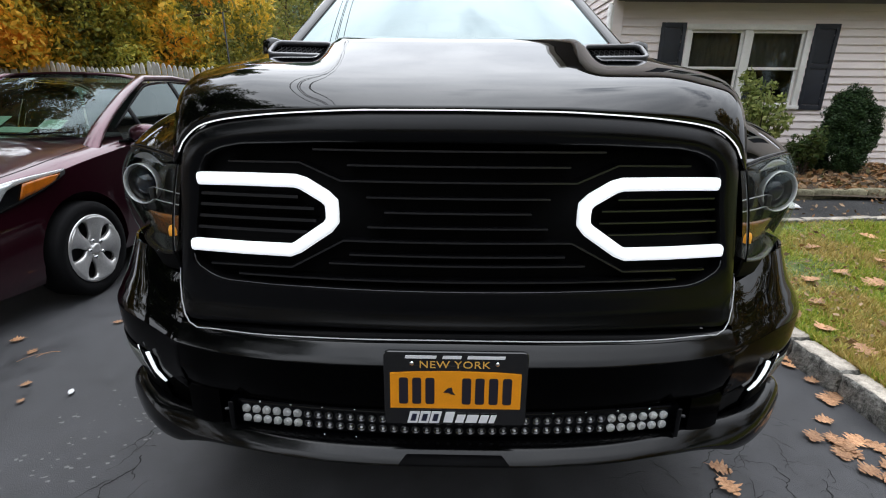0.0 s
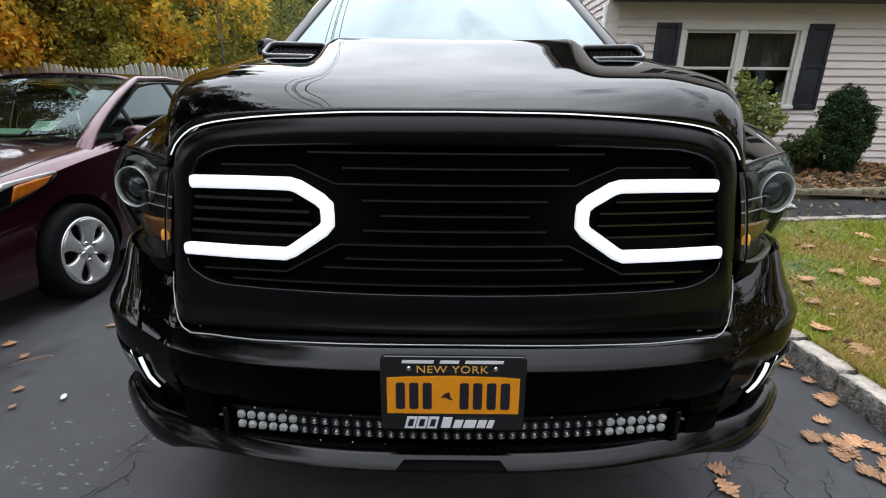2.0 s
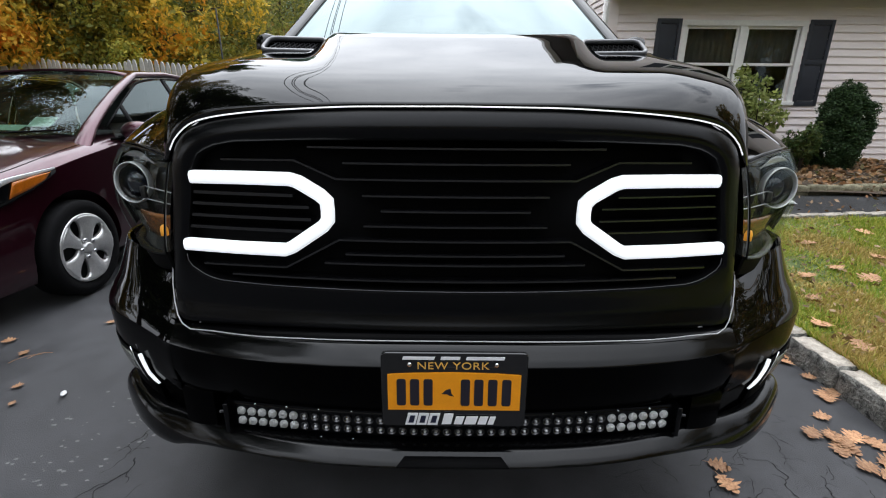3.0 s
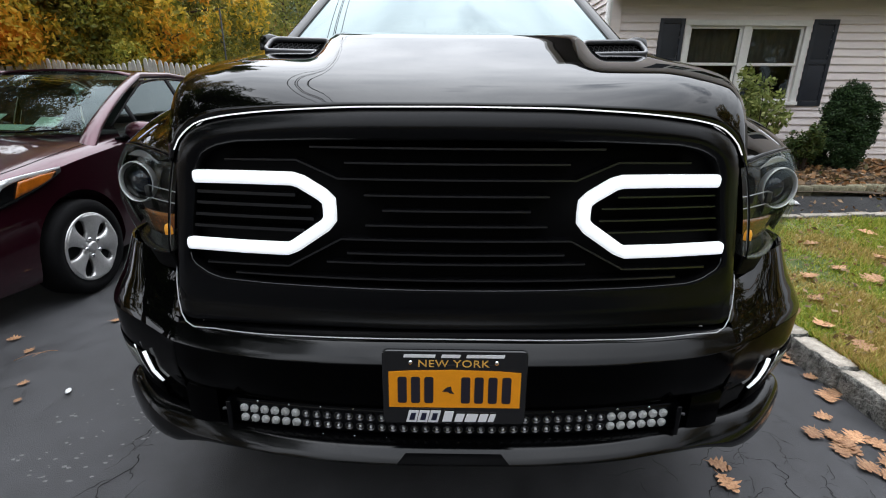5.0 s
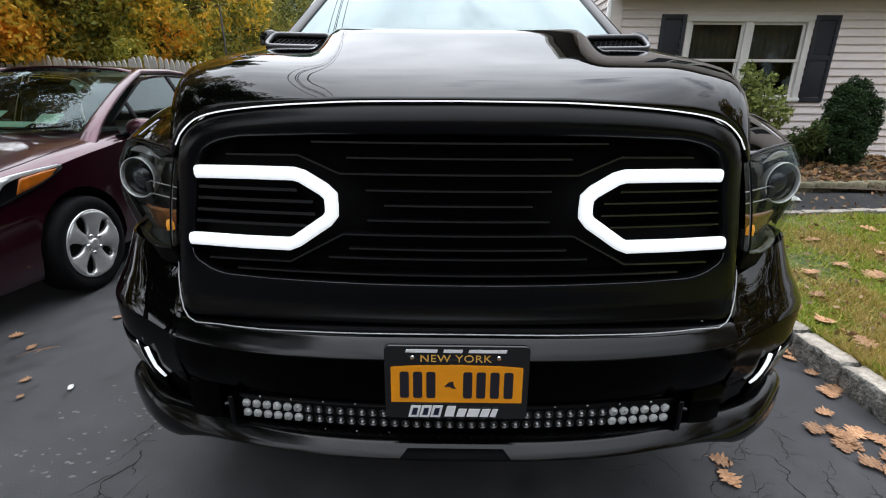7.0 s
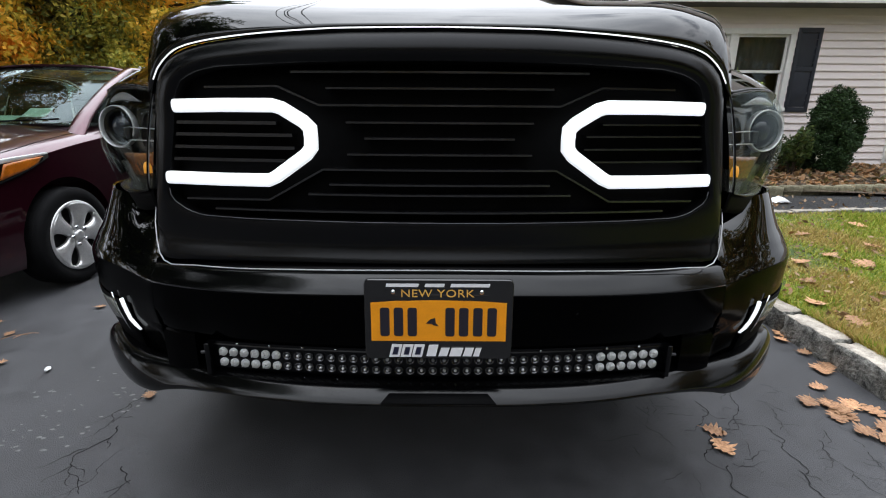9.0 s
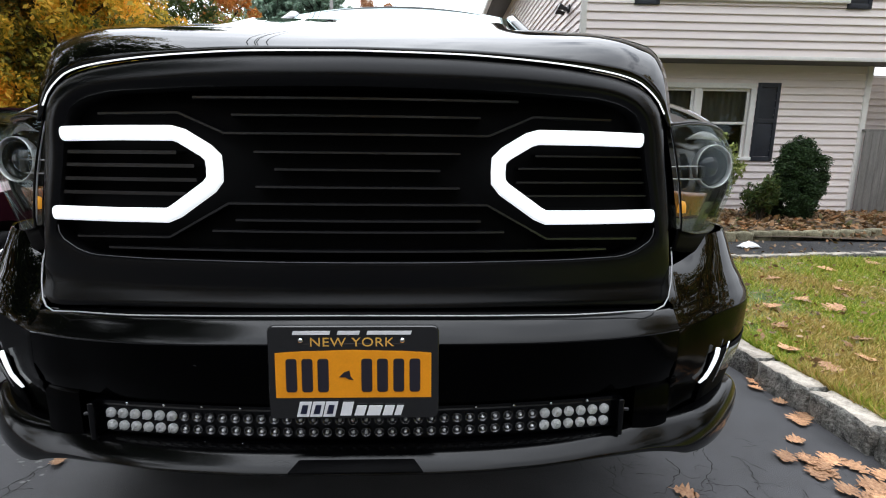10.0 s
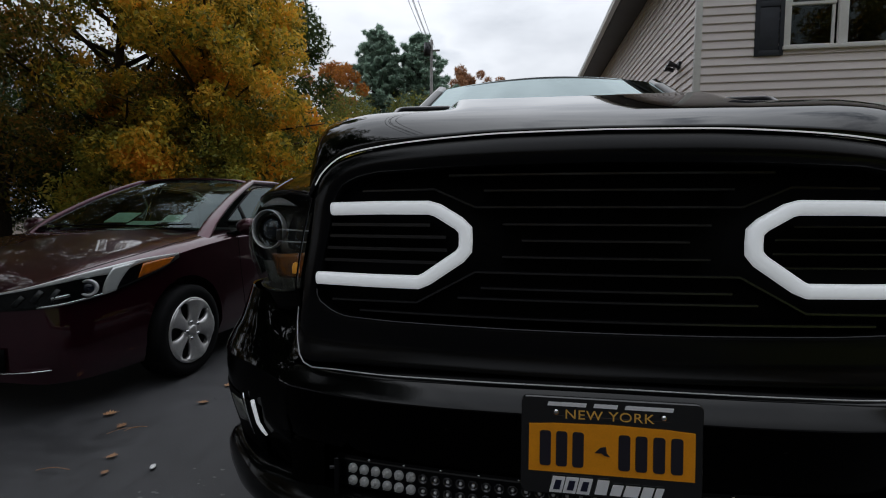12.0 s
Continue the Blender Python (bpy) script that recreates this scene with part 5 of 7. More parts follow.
        part("inner_trim", sweep([lens(0.012, t, 0.006) for t in spread(0.02, 0.98, 9)], round_section(0.0035, 0.004, 6), (0, -1, 0)), M["silver"], lamp)
        # projector
        nrm = Vector((s * 0.22, -1, 0.05)).normalized()
        mt = Matrix.Translation((s * 0.873 + OFF, 0.366, 1.048)) @ nrm.to_track_quat("Z", "Y").to_matrix().to_4x4()
        bm = lathe([(0.0512, -0.012), (0.0516, 0.006), (0.0526, 0.010), (0.0545, 0.011), (0.0558, 0.006), (0.0560, -0.004)], mt, 48)
        part("projector_ring", bm, M["bright_silver"], lamp, "silver projector ring")
        bm = lathe([(0.0, 0.006), (0.012, 0.005), (0.024, 0.001), (0.032, -0.007), (0.036, -0.016)], mt, 32)
        part("projector_lens", bm, M["projector"], lamp, "dark blue-grey projector lens")
        bm = lathe([(0.034, -0.014), (0.040, -0.004), (0.0455, 0.004), (0.047, -0.01)], mt, 40)
        part("projector_cup", bm, M["lamp_black"], lamp)
        # lugs and ribs between ring and grille
        for t in (0.50, 0.62):
            path = [lens(a, t, 0.035) for a in spread(0.03, 0.42, 8)]
            part("housing_rib", sweep(path, round_section(0.003, 0.004, 6)), M["silver"], lamp)
        part("ring_lug", box(lens(0.40, 0.565, 0.030), (0.014, 0.010, 0.030), 0.003), M["dark_metal"], lamp)
        # silver crescent standing for the reflection over the projector, and the swept outer wall
        brow = grid(lambda a, k: lens(a, 0.875 + 0.075 * k * math.sin(math.pi * min(1, max(0.02, (a - 0.24) / 0.56))), 0.030 - 0.010 * k), spread(0.25, 0.79, 15), spread(0, 1, 4))
        part("housing_brow", thick(brow, 0.003), M["silver"], lamp, "silver crescent for the reflection over the projector")
        wall_ = grid(lambda a, t: lens(a, t, 0.010), spread(0.86, 0.99, 7), spread(0.10, 0.93, 12))
        part("outer_wall", thick(wall_, 0.002), M["lamp_grey"], lamp, "pale outer wall of the lamp")
        # amber turn signal
        bm = grid(lambda a, t: lens(a, 0.12 + (0.27 - 0.05 * a) * t, 0.042 - 0.012 * t), spread(0.04, 0.50, 12), spread(0, 1, 7))
        part("amber_reflector", thick(bm, 0.006), M["amber"], lamp, "amber turn signal reflector")
        bulb = lathe([(0.0, 0.016), (0.006, 0.013), (0.009, 0.004), (0.009, -0.012), (0.0, -0.014)], Matrix.Translation(lens(0.10, 0.23, 0.020)), 14)
        part("amber_bulb", bulb, M["amber_lit"], lamp, "glowing amber bulb")

    # front fenders
    for s in (-1, 1):
        def crown(a, d):
            u = interp(a, [(p[0], p[1]) for p in lamp_plan])
            z0 = lamp_top(a) + 0.004
            x = xin(z0) + (xout(z0) - xin(z0)) * u
            y = interp(a, [(p[0], p[2]) for p in lamp_plan]) + 0.06 * (z0 - 1.0) + 0.004
            rise = 0.112 * (1 - math.exp(-d / 0.22)) + 0.05 * d + 0.002
            x += 0.040 * a * a * smooth(0, 0.35, d) + 0.03 * (1 - a) * smooth(0, 0.5, d)
            z = z0 + rise * (1 - 0.25 * a * a) - 0.012 * smooth(0.85, 1, a) * smooth(0, 0.2, d)
            return Vector((s * x + OFF, y + d * (2.05 - y) / 1.6, z))
        ds = [0, 0.004, 0.015, 0.03, 0.05, 0.075, 0.10, 0.14, 0.18, 0.23, 0.28, 0.35, 0.45, 0.6, 0.8, 1.05, 1.3, 1.6]
        bm = grid(crown, spread(0, 0.7, 12) + spread(0.75, 1, 9), ds)
        def flank(k, d):
            p = crown(1.0, d)
            x = abs(p.x) + (1.008 - abs(p.x)) * math.sin(0.5 * math.pi * k) ** 0.8
            return Vector((math.copysign(x, p.x), p.y, p.z + (0.86 - p.z) * (1 - math.cos(0.5 * math.pi * k)) ** 0.9))
        grid(flank, spread(0, 1, 9), ds, bm=bm)
        bmesh.ops.remove_doubles(bm, verts=bm.verts, dist=1e-4)
        bmesh.ops.recalc_face_normals(bm, faces=bm.faces)
        part("fender", thick(bm, 0.006), M["paint"], truck, "glossy black front fender")
        # pressed line across the fender's brow, its highlight put into the grey
        path = [crown(0.60 - 0.07 * k, 0.012 + 0.085 * k) for k in spread(0, 1, 9)]
        part("fender_seam", sweep(path, round_section(0.004, 0.003, 6)), M["edge"], truck, "pressed line coloured grey for its highlight")
        # lower side with its wheel openings
        side = box((s * 0.985, 3.15, 0.70), (0.05, 4.9, 0.52), 0.012)
        ob = part("body_side", side, M["paint"], truck, sharp=30)
        carve(ob, [cylinder((s * 0.8, y, 0.42), (s * 1.2, y, 0.42), 0.46, n=40) for y in (1.15, 4.72)])

    # cab
    def screen(u, v):
        w = 0.76 - 0.14 * v
        return Vector((u * w, 1.42 + 0.70 * v - 0.10 * (1 - u * u) * (1 - 0.4 * v), 1.470 + 0.418 * v + 0.040 * (1 - u * u) * v))
    bm = grid(screen, spread(-1, 1, 25), spread(0, 1, 11))
    bmesh.ops.recalc_face_normals(bm, faces=bm.faces)
    part("windscreen", facing(bm, (0, -1, 1)), M["windscreen"], truck, "tinted windscreen reflecting the sky")
    for s in (-1, 1):
        path = [screen(s, v) + Vector((s * 0.02, 0.005, 0.0)) for v in spread(-0.05, 1.02, 10)]
        part("pillar", sweep(path, round_section(0.055, 0.035, 10, 3), (0, -1, 0.3)), M["paint"], truck, "black windscreen pillar")
        for a, b in (((1.66, 2.18, 2.76, 2.76), (1.385, 1.825, 1.845, 1.36)), ((2.86, 2.86, 3.5, 3.62), (1.36, 1.845, 1.82, 1.38))):
            bm = bmesh.new()
            f = [Vector((s * (0.965 - 0.30 * max(0, z - 1.36) / 0.5), y, z)) for y, z in zip(a, b)]
            bm.faces.new([bm.verts.new(p) for p in f])
            part("side_window", facing(bm, (s, 0, 0)), M["windscreen"], truck, smooth=False)
        # mirrors
        mir = box((s * 0.905, 1.62, 1.497), (0.10, 0.10, 0.118), 0.045)
        mo = part("door_mirror", mir, M["paint"], truck, "black door mirror")
        part("mirror_arm", box((s * 0.93, 1.66, 1.43), (0.12, 0.05, 0.05), 0.015), M["satin"], mo)
        part("mirror_glass", box((s * 0.905, 1.671, 1.497), (0.07, 0.004, 0.08), 0.0), M["chrome"], mo)
        handle = box((s * 1.015, 2.65, 1.18), (0.03, 0.16, 0.03), 0.01)
        part("door_handle", handle, M["paint"], truck)
    def roof(u, y):
        w = 0.64 + 0.03 * math.sin((y - 2.1) * 1.8)
        return Vector((u * w, y - 0.06 * (1 - u * u) * smooth(2.6, 2.08, y), 1.868 + 0.055 * (1 - u * u) - 0.03 * smooth(0.8, 1, abs(u)) + 0.010 * math.sin((y - 2.1) * 1.8)))
    part("roof", thick(grid(roof, spread(-1, 1, 25), spread(2.10, 3.62, 15)), 0.02), M["paint"], truck, "black roof")
    for s in (-1, 1):
        bm = box((s * 0.985, 2.66, 1.14), (0.05, 2.16, 0.46), 0.015)
        part("door_panel", bm, M["paint"], truck, sharp=30)
        for y in (2.80, 3.66):
            part("door_post", sweep([(s * 0.965, y, 1.36), (s * 0.70, y - 0.02, 1.86)], round_section(0.05, 0.09, 8, 4), (0, 1, 0)), M["paint"], truck)
        part("roof_rail", sweep([(s * 0.66, 2.14, 1.868), (s * 0.69, 2.8, 1.885), (s * 0.66, 3.66, 1.86)], round_section(0.05, 0.05, 8, 3)), M["paint"], truck)
        part("seat", box((s * 0.40, 2.75, 1.22), (0.5, 0.16, 0.72), 0.06), M["cabin"], truck)
    part("dashboard", box((0, 1.78, 1.28), (1.7, 0.5, 0.2), 0.06), M["cabin"], truck)
    part("cab_back", box((0, 3.70, 1.36), (1.6, 0.04, 0.96), 0.02), M["paint"], truck)
    part("cowl", box((0, 1.44, 1.40), (1.5, 0.16, 0.06), 0.02), M["matte"], truck)
    part("engine_bay", box((0, 1.0, 0.78), (1.28, 1.2, 0.6), 0.03), M["matte"], truck)
    part("underbody", box((0, 3.2, 0.55), (1.6, 4.6, 0.22), 0.03), M["matte"], truck)
    for s in (-1, 1):
        path = [Vector((s * x, y, z)) for x, y, z in ((0.10, 1.36, 1.49), (0.32, 1.42, 1.497), (0.62, 1.46, 1.50))]
        part("wiper", sweep(path, round_section(0.016, 0.012, 6)), M["matte"], truck)
    # bed
    for s in (-1, 1):
        part("bed_side", box((s * 0.97, 4.75, 1.12), (0.07, 1.98, 0.42), 0.02), M["paint"], truck, sharp=30)
    part("tailgate", box((0, 5.72, 1.08), (1.86, 0.06, 0.5), 0.02), M["paint"], truck, sharp=30)
    part("bed_floor", box((0, 4.75, 0.84), (1.86, 1.98, 0.05), 0.01), M["matte"], truck)
    part("rear_bumper", box((0, 5.83, 0.62), (1.9, 0.14, 0.2), 0.04), M["paint"], truck, sharp=30)
    # wheels
    for s in (-1, 1):
        for y in (1.15, 4.72):
            w = new("wheel")
            w.parent = truck
            m = Matrix.Translation((s * 0.86, y, 0.40)) @ pose(0, 0, 0, 0, 90 * s, 0)
            bm = lathe([(0.25, -0.13), (0.36, -0.135), (0.395, -0.11), (0.40, 0), (0.395, 0.11), (0.36, 0.135), (0.25, 0.13), (0.25, -0.13)], m, 36)
            part("tyre", bm, M["rubber"], w)
            bm = lathe([(0.0, 0.07), (0.07, 0.075), (0.09, 0.05), (0.21, 0.09), (0.25, 0.12), (0.255, 0.0)], m, 36)
            part("rim", bm, M["dark_metal"], w, "dark wheel rim")

    # light bar
    bar_y = lambda x: 0.058 + 0.14 * x * x
    lb = new("light_bar")
    lb.parent = truck
    lb["label"] = "two-row black LED light bar with unlit clear lenses"
    path = [(x, bar_y(x) + 0.035, 0.5065) for x in spread(-0.556, 0.556, 41)]
    bm = sweep(path, [(-0.03, 0.036), (0.030, 0.036), (0.0335, 0.030), (0.0335, -0.030), (0.030, -0.036), (-0.03, -0.036)])
    part("bar_body", bm, M["satin"], lb, sharp=30)
    for z in (0.546, 0.4635):
        path = [(x, bar_y(x) + 0.028, z) for x in spread(-0.556, 0.556, 41)]
        part("bar_edge", sweep(path, [(-0.02, 0.003), (0.03, 0.003), (0.03, -0.003), (-0.02, -0.003)]), M["satin"], lb, sharp=30)
    m0 = pose(0, 0, 0, 90, 0, 0)
    cup = mesh_of("led_lens", lathe([(0.0100, -0.002), (0.0112, 0.003), (0.0102, 0.0042), (0.0088, 0.003), (0.005, -0.001), (0.0018, -0.004), (0.0, -0.003)], m0, 14), M["cup_dark"])
    fl = lathe([(0.0104, -0.002), (0.0112, 0.003), (0.0102, 0.005), (0.006, 0.0062), (0.0, 0.0066)], m0, 14)
    for d in (-0.0042, 0.0042):
        box((d * 0.7, -0.0058, d * 0.7), (0.0032, 0.0022, 0.013), 0.0, fl, pose(0, 0, 0, 0, 45, 0))
    flood = mesh_of("led_lens", fl, M["cup_bright"])
    bead = mesh_of("bead", lathe([(0.0042, -0.001), (0.004, 0.0035), (0.002, 0.006), (0.0, 0.0065)], m0, 8), M["silver"])
    screw = mesh_of("bar_screw", lathe([(0.0032, 0.0), (0.0028, 0.002), (0.0, 0.0026)], m0, 8), M["chrome"])
    for k in range(40):
        x = -0.532 + 1.064 * k / 39
        slope = math.atan(0.28 * x)
        for z in (0.4925, 0.5205):
            far = 6 <= k < 34
            ob = new("led_lens", cup if far else flood)
            ob.parent = lb
            ob.matrix_basis = pose(x, bar_y(x) + 0.0005, z, 0, 0, math.degrees(slope))
            if far:
                bd = new("led_bead", bead)
                bd.parent = lb
                bd.matrix_basis = pose(x, bar_y(x) + 0.001, z, 0, 0, math.degrees(slope))
        if k % 3 == 1:
            for z in (0.5445, 0.4625):
                ob = new("bar_screw", screw)
                ob.parent = lb
                ob.matrix_basis = pose(x + 0.012, bar_y(x) - 0.003, z, 0, 0, math.degrees(slope))
    for s in (-1, 1):
        part("bar_bracket", box((s * 0.566, 0.108, 0.505), (0.012, 0.05, 0.085), 0.003), M["satin"], lb)
        part("bracket_bolt", cylinder((s * 0.572, 0.095, 0.520), (s * 0.585, 0.092, 0.520), 0.004, n=6), M["dark_metal"], lb, smooth=False)

    # licence plate in a branded frame; its number and the makers' marks are bars only
    pl = new("license_plate")
    pl.parent = truck
    pl["label"] = "orange and navy plate in a dark printed frame"
    tilt = pose(0, 0.004, 0.652, -3, 0, 0)
    at = lambda x, d, z: tilt @ Matrix.Translation((x, d, z))
    part("plate_frame", outline(rounded(0.326, 0.186, 0.012), 0.010, at(0, -0.004, 0) @ FACE, bevel=0.002), M["slat"], pl, "black plate frame", sharp=30)
    part("plate_field", outline([(-0.1485, -0.0485), (0.1485, -0.0485), (0.1485, 0.040), (0.10, 0.0435), (0, 0.046), (-0.10, 0.0435), (-0.1485, 0.040)], 0.003, at(0, -0.0065, 0) @ FACE), M["plate_yellow"], pl, "orange-yellow plate field", smooth=False)
    for x in (-0.115, -0.085, -0.055, 0.028, 0.058, 0.089, 0.120):
        part("plate_mark", outline(rounded(0.0205, 0.066, 0.005, 3), 0.002, at(x - 0.003, -0.008, -0.0035) @ FACE), M["plate_ink"], pl, smooth=False)
    part("plate_emblem", outline([(-0.014, -0.004), (-0.004, 0.006), (0.006, 0.009), (0.008, -0.003), (0.014, -0.010), (0.004, -0.008), (-0.002, -0.004)], 0.002, at(-0.014, -0.008, -0.003) @ FACE), M["plate_ink"], pl, smooth=False)
    for s in (-1, 1):
        part("plate_screw", lathe([(0.005, 0), (0.0045, 0.003), (0, 0.004)], at(0.096 * s - 0.003, -0.007, 0.066) @ pose(0, 0, 0, 90), 12), M["chrome"], pl)
    cu = bpy.data.curves.new("state_name", "FONT")
    cu.body, cu.size, cu.align_x, cu.align_y, cu.extrude, cu.space_character = "NEW YORK", 0.0245, "CENTER", "CENTER", 0.0006, 1.08
    tx = new("state_name", cu)
    bpy.context.view_layer.update()
    me = bpy.data.meshes.new_from_object(tx.evaluated_get(bpy.context.evaluated_depsgraph_get()))
    bpy.data.objects.remove(tx)
    me.materials.clear()
    me.materials.append(M["plate_gold"])
    tx = new("state_name", me)
    tx.parent = pl
    tx.matrix_basis = at(-0.003, -0.0055, 0.061) @ pose(0, 0, 0, 90, 0, 0) @ Matrix.Diagonal((1.18, 1, 1, 1))
    # white bars for the maker's lines
    for x, w in ((-0.077, 0.072), (-0.007, 0.044), (0.070, 0.086)):
        part("frame_mark", outline([(x - w / 2, 0.0765), (x + w / 2 - 0.002, 0.0765), (x + w / 2, 0.0835), (x - w / 2 + 0.002, 0.0835)], 0.0015, at(-0.002, -0.0058, 0) @ FACE), M["mark_white"], pl, smooth=False)
    for x in (-0.091, -0.066, -0.041):
        part("frame_logo", outline([(x - 0.015, -0.086), (x + 0.008, -0.086), (x + 0.015, -0.056), (x - 0.008, -0.056)], 0.0015, at(-0.004, -0.0085, 0) @ FACE), M["mark_white"], pl, smooth=False)
        part("frame_logo", outline([(x - 0.008, -0.080), (x + 0.004, -0.080), (x + 0.008, -0.062), (x - 0.003, -0.062)], 0.001, at(-0.004, -0.0095, 0) @ FACE), M["plate_navy"], pl, smooth=False)
    for x, w, top in ((-0.013, 0.022, -0.057), (0.013, 0.020, -0.064), (0.040, 0.027, -0.064), (0.067, 0.020, -0.064), (0.087, 0.014, -0.064)):
        part("frame_logo", outline([(x - w / 2 - 0.003, -0.084), (x + w / 2 - 0.004, -0.084), (x + w / 2 + 0.002, top), (x - w / 2 + 0.003, top)], 0.0015, at(0, -0.0085, 0) @ FACE), M["mark_white"], pl, smooth=False)
    return truck


M["cup_dark"] = material("led_cup", (0.10, 0.10, 0.105), 0.22, metal=0.9)
M["cup_bright"] = material("led_flood_lens", (0.62, 0.63, 0.63), 0.22, metal=0.3, vary=0.3, scale=90, bump=0.5, bump_scale=300)
build_pickup()


# ---- the sedan ----
SX = -3.235  # middle of the sedan


def build_sedan():
    car = thing("sedan_car", "burgundy compact sedan parked beside the pickup truck", "car")
    st = [  # y, half width, top of the middle, belt height, lowest edge
        (1.085, 0.34, 0.63, 0.59, 0.32), (1.10, 0.50, 0.695, 0.65, 0.25), (1.14, 0.635, 0.73, 0.685, 0.22), (1.22, 0.73, 0.772, 0.717, 0.20), (1.36, 0.797, 0.82, 0.755, 0.19),
        (1.55, 0.842, 0.867, 0.797, 0.19), (1.80, 0.875, 0.91, 0.84, 0.19), (2.05, 0.887, 0.955, 0.885, 0.19), (2.35, 0.890, 0.995, 0.925, 0.19), (2.60, 0.890, 1.01, 0.95, 0.19),
        (3.2, 0.892, 1.01, 0.965, 0.19), (4.0, 0.892, 1.03, 0.985, 0.19), (4.7, 0.885, 1.08, 1.01, 0.20), (5.0, 0.87, 1.09, 1.02, 0.22), (5.35, 0.83, 1.07, 1.0, 0.26), (5.55, 0.76, 1.02, 0.95, 0.3), (5.63, 0.66, 0.92, 0.86, 0.34)]
    col = lambda k: [(r[0], r[k]) for r in st]
    def shell(y, k):
        w, zc, zb, zl = (interp(y, col(i)) for i in (1, 2, 3, 4))
        half = ((0.0, zc), (0.35 * w, zc - 0.006), (0.66 * w, zc - 0.022 - 0.008), (0.80 * w, zc - 0.034), (0.86 * w, zb + 0.02), (0.93 * w, zb + 0.002), (0.968 * w, zb - 0.03),
                (0.975 * w, zb - 0.10), (0.985 * w, zb - 0.20), (0.997 * w, max(zl + 0.2, zb - 0.34)), (0.99 * w, zl + 0.12), (0.965 * w, zl + 0.05), (0.93 * w, zl), (0.0, zl))
        s, i = (1, k) if k < len(half) else (-1, 2 * len(half) - 2 - k)
        x, z = half[i]
        return Vector((SX + s * x, y, z))
    ys = sorted(set(spread(1.085, 1.4, 10) + spread(1.4, 5.0, 46) + spread(5.0, 5.63, 10)))
    n = 14
    bm = bmesh.new()
    rings = [[bm.verts.new(shell(y, k)) for k in range(2 * n - 2)] for y in ys]
    for a, b in zip(rings, rings[1:]):
        for k in range(2 * n - 2):
            bm.faces.new((a[k], b[k], b[(k + 1) % (2 * n - 2)], a[(k + 1) % (2 * n - 2)]))
    bm.faces.new(rings[0])
    bm.faces.new(rings[-1])
    bmesh.ops.recalc_face_normals(bm, faces=bm.faces)
    body = part("body", bm, M["burgundy"], car, "burgundy metallic body")
    cuts = []
    for s in (-1, 1):
        for y in (2.005, 4.70):
            cuts.append(cylinder((SX + s * 0.62, y, 0.33), (SX + s * 1.1, y, 0.33), 0.355, n=48))
    carve(body, cuts)
    # hood shut line, creases
    for s in (-1, 1):
        path = [shell(y, 4) + Vector((0, 0, 0.001)) for y in spread(1.25, 2.38, 16)]
        path = [Vector((SX + s * (p.x - SX), p.y, p.z)) for p in path]
        part("hood_gap", sweep(path, round_section(0.004, 0.004, 4)), M["matte"], car)
        path = [shell(y, 7) for y in spread(2.42, 4.9, 16)]
        path = [Vector((SX + s * (p.x - SX), p.y, p.z)) for p in path]
        for y in (2.62, 3.60):
            pts = [Vector((SX + s * (shell(y, k).x - SX + 0.001), y + (0.06 if k > 9 else 0), shell(y, k).z)) for k in range(5, 12)]
            part("door_gap", sweep(pts, round_section(0.004, 0.004, 4), (0, 1, 0)), M["matte"], car)
    # greenhouse
    def ws(u, v):
        w = 0.735 - 0.165 * v
        return Vector((SX + u * w, 2.36 + 0.92 * v - 0.12 * (1 - u * u) * (1 - 0.5 * v), 0.985 + 0.425 * v + 0.03 * math.sin(math.pi * v) + 0.02 * (1 - u * u) * v))
    bm = grid(ws, spread(-1, 1, 21), spread(0.02, 1, 11))
    part("windscreen", facing(bm, (0, -1, 1)), M["car_glass"], car, "sloping windscreen with leaf reflections")
    def rear(u, v):
        w = 0.72 - 0.16 * v
        return Vector((SX + u * w, 5.0 - 0.72 * v + 0.06 * (1 - u * u), 1.06 + 0.33 * v))
    part("rear_window", facing(grid(rear, spread(-1, 1, 13), spread(0, 1, 6)), (0, 1, 1)), M["car_glass"], car)
    def roof(u, y):
        t = (y - 3.26) / (4.32 - 3.26)
        return Vector((SX + u * 0.585, y - 0.06 * (1 - u * u) * (1 - t), 1.405 + 0.035 * math.sin(math.pi * (0.15 + 0.75 * t)) + 0.028 * (1 - u * u) - 0.025 * smooth(0.8, 1, abs(u))))
    part("roof", thick(grid(roof, spread(-1, 1, 19), spread(3.26, 4.34, 13)), 0.02), M["burgundy"], car, "burgundy roof")
    for s in (-1, 1):
        def post(v):
            p = ws(1, v)
            return Vector((SX + s * (p.x - SX + 0.022), p.y + 0.01, p.z))
        path = [post(v) - Vector((0, 0, 0.020 * max(0, 0.10 - v) / 0.10)) for v in [-0.20, -0.10] + spread(0.0, 1.0, 12)] + [Vector((SX + s * 0.60, 3.7, 1.425)), Vector((SX + s * 0.595, 4.2, 1.40)), Vector((SX + s * 0.66, 4.75, 1.20)), Vector((SX + s * 0.72, 5.02, 1.07))]
        part("roof_pillar", sweep(path, round_section(0.070, 0.045, 12, 3), (0.25 * s, -0.3, 1), widths=[interp(k, [(0, 2.0), (2, 1.55), (4, 1.25), (7, 1.05), (11, 0.95), (17, 0.9)]) for k in range(len(path))]), M["burgundy"], car, "burgundy curved roof pillar")
        def sidew(y, v):
            top = interp(y, [(2.52, 1.035), (2.75, 1.145), (3.0, 1.26), (3.25, 1.355), (3.6, 1.385), (4.1, 1.375), (4.5, 1.27), (4.75, 1.12)])
            z = 0.955 + (top - 0.955) * v
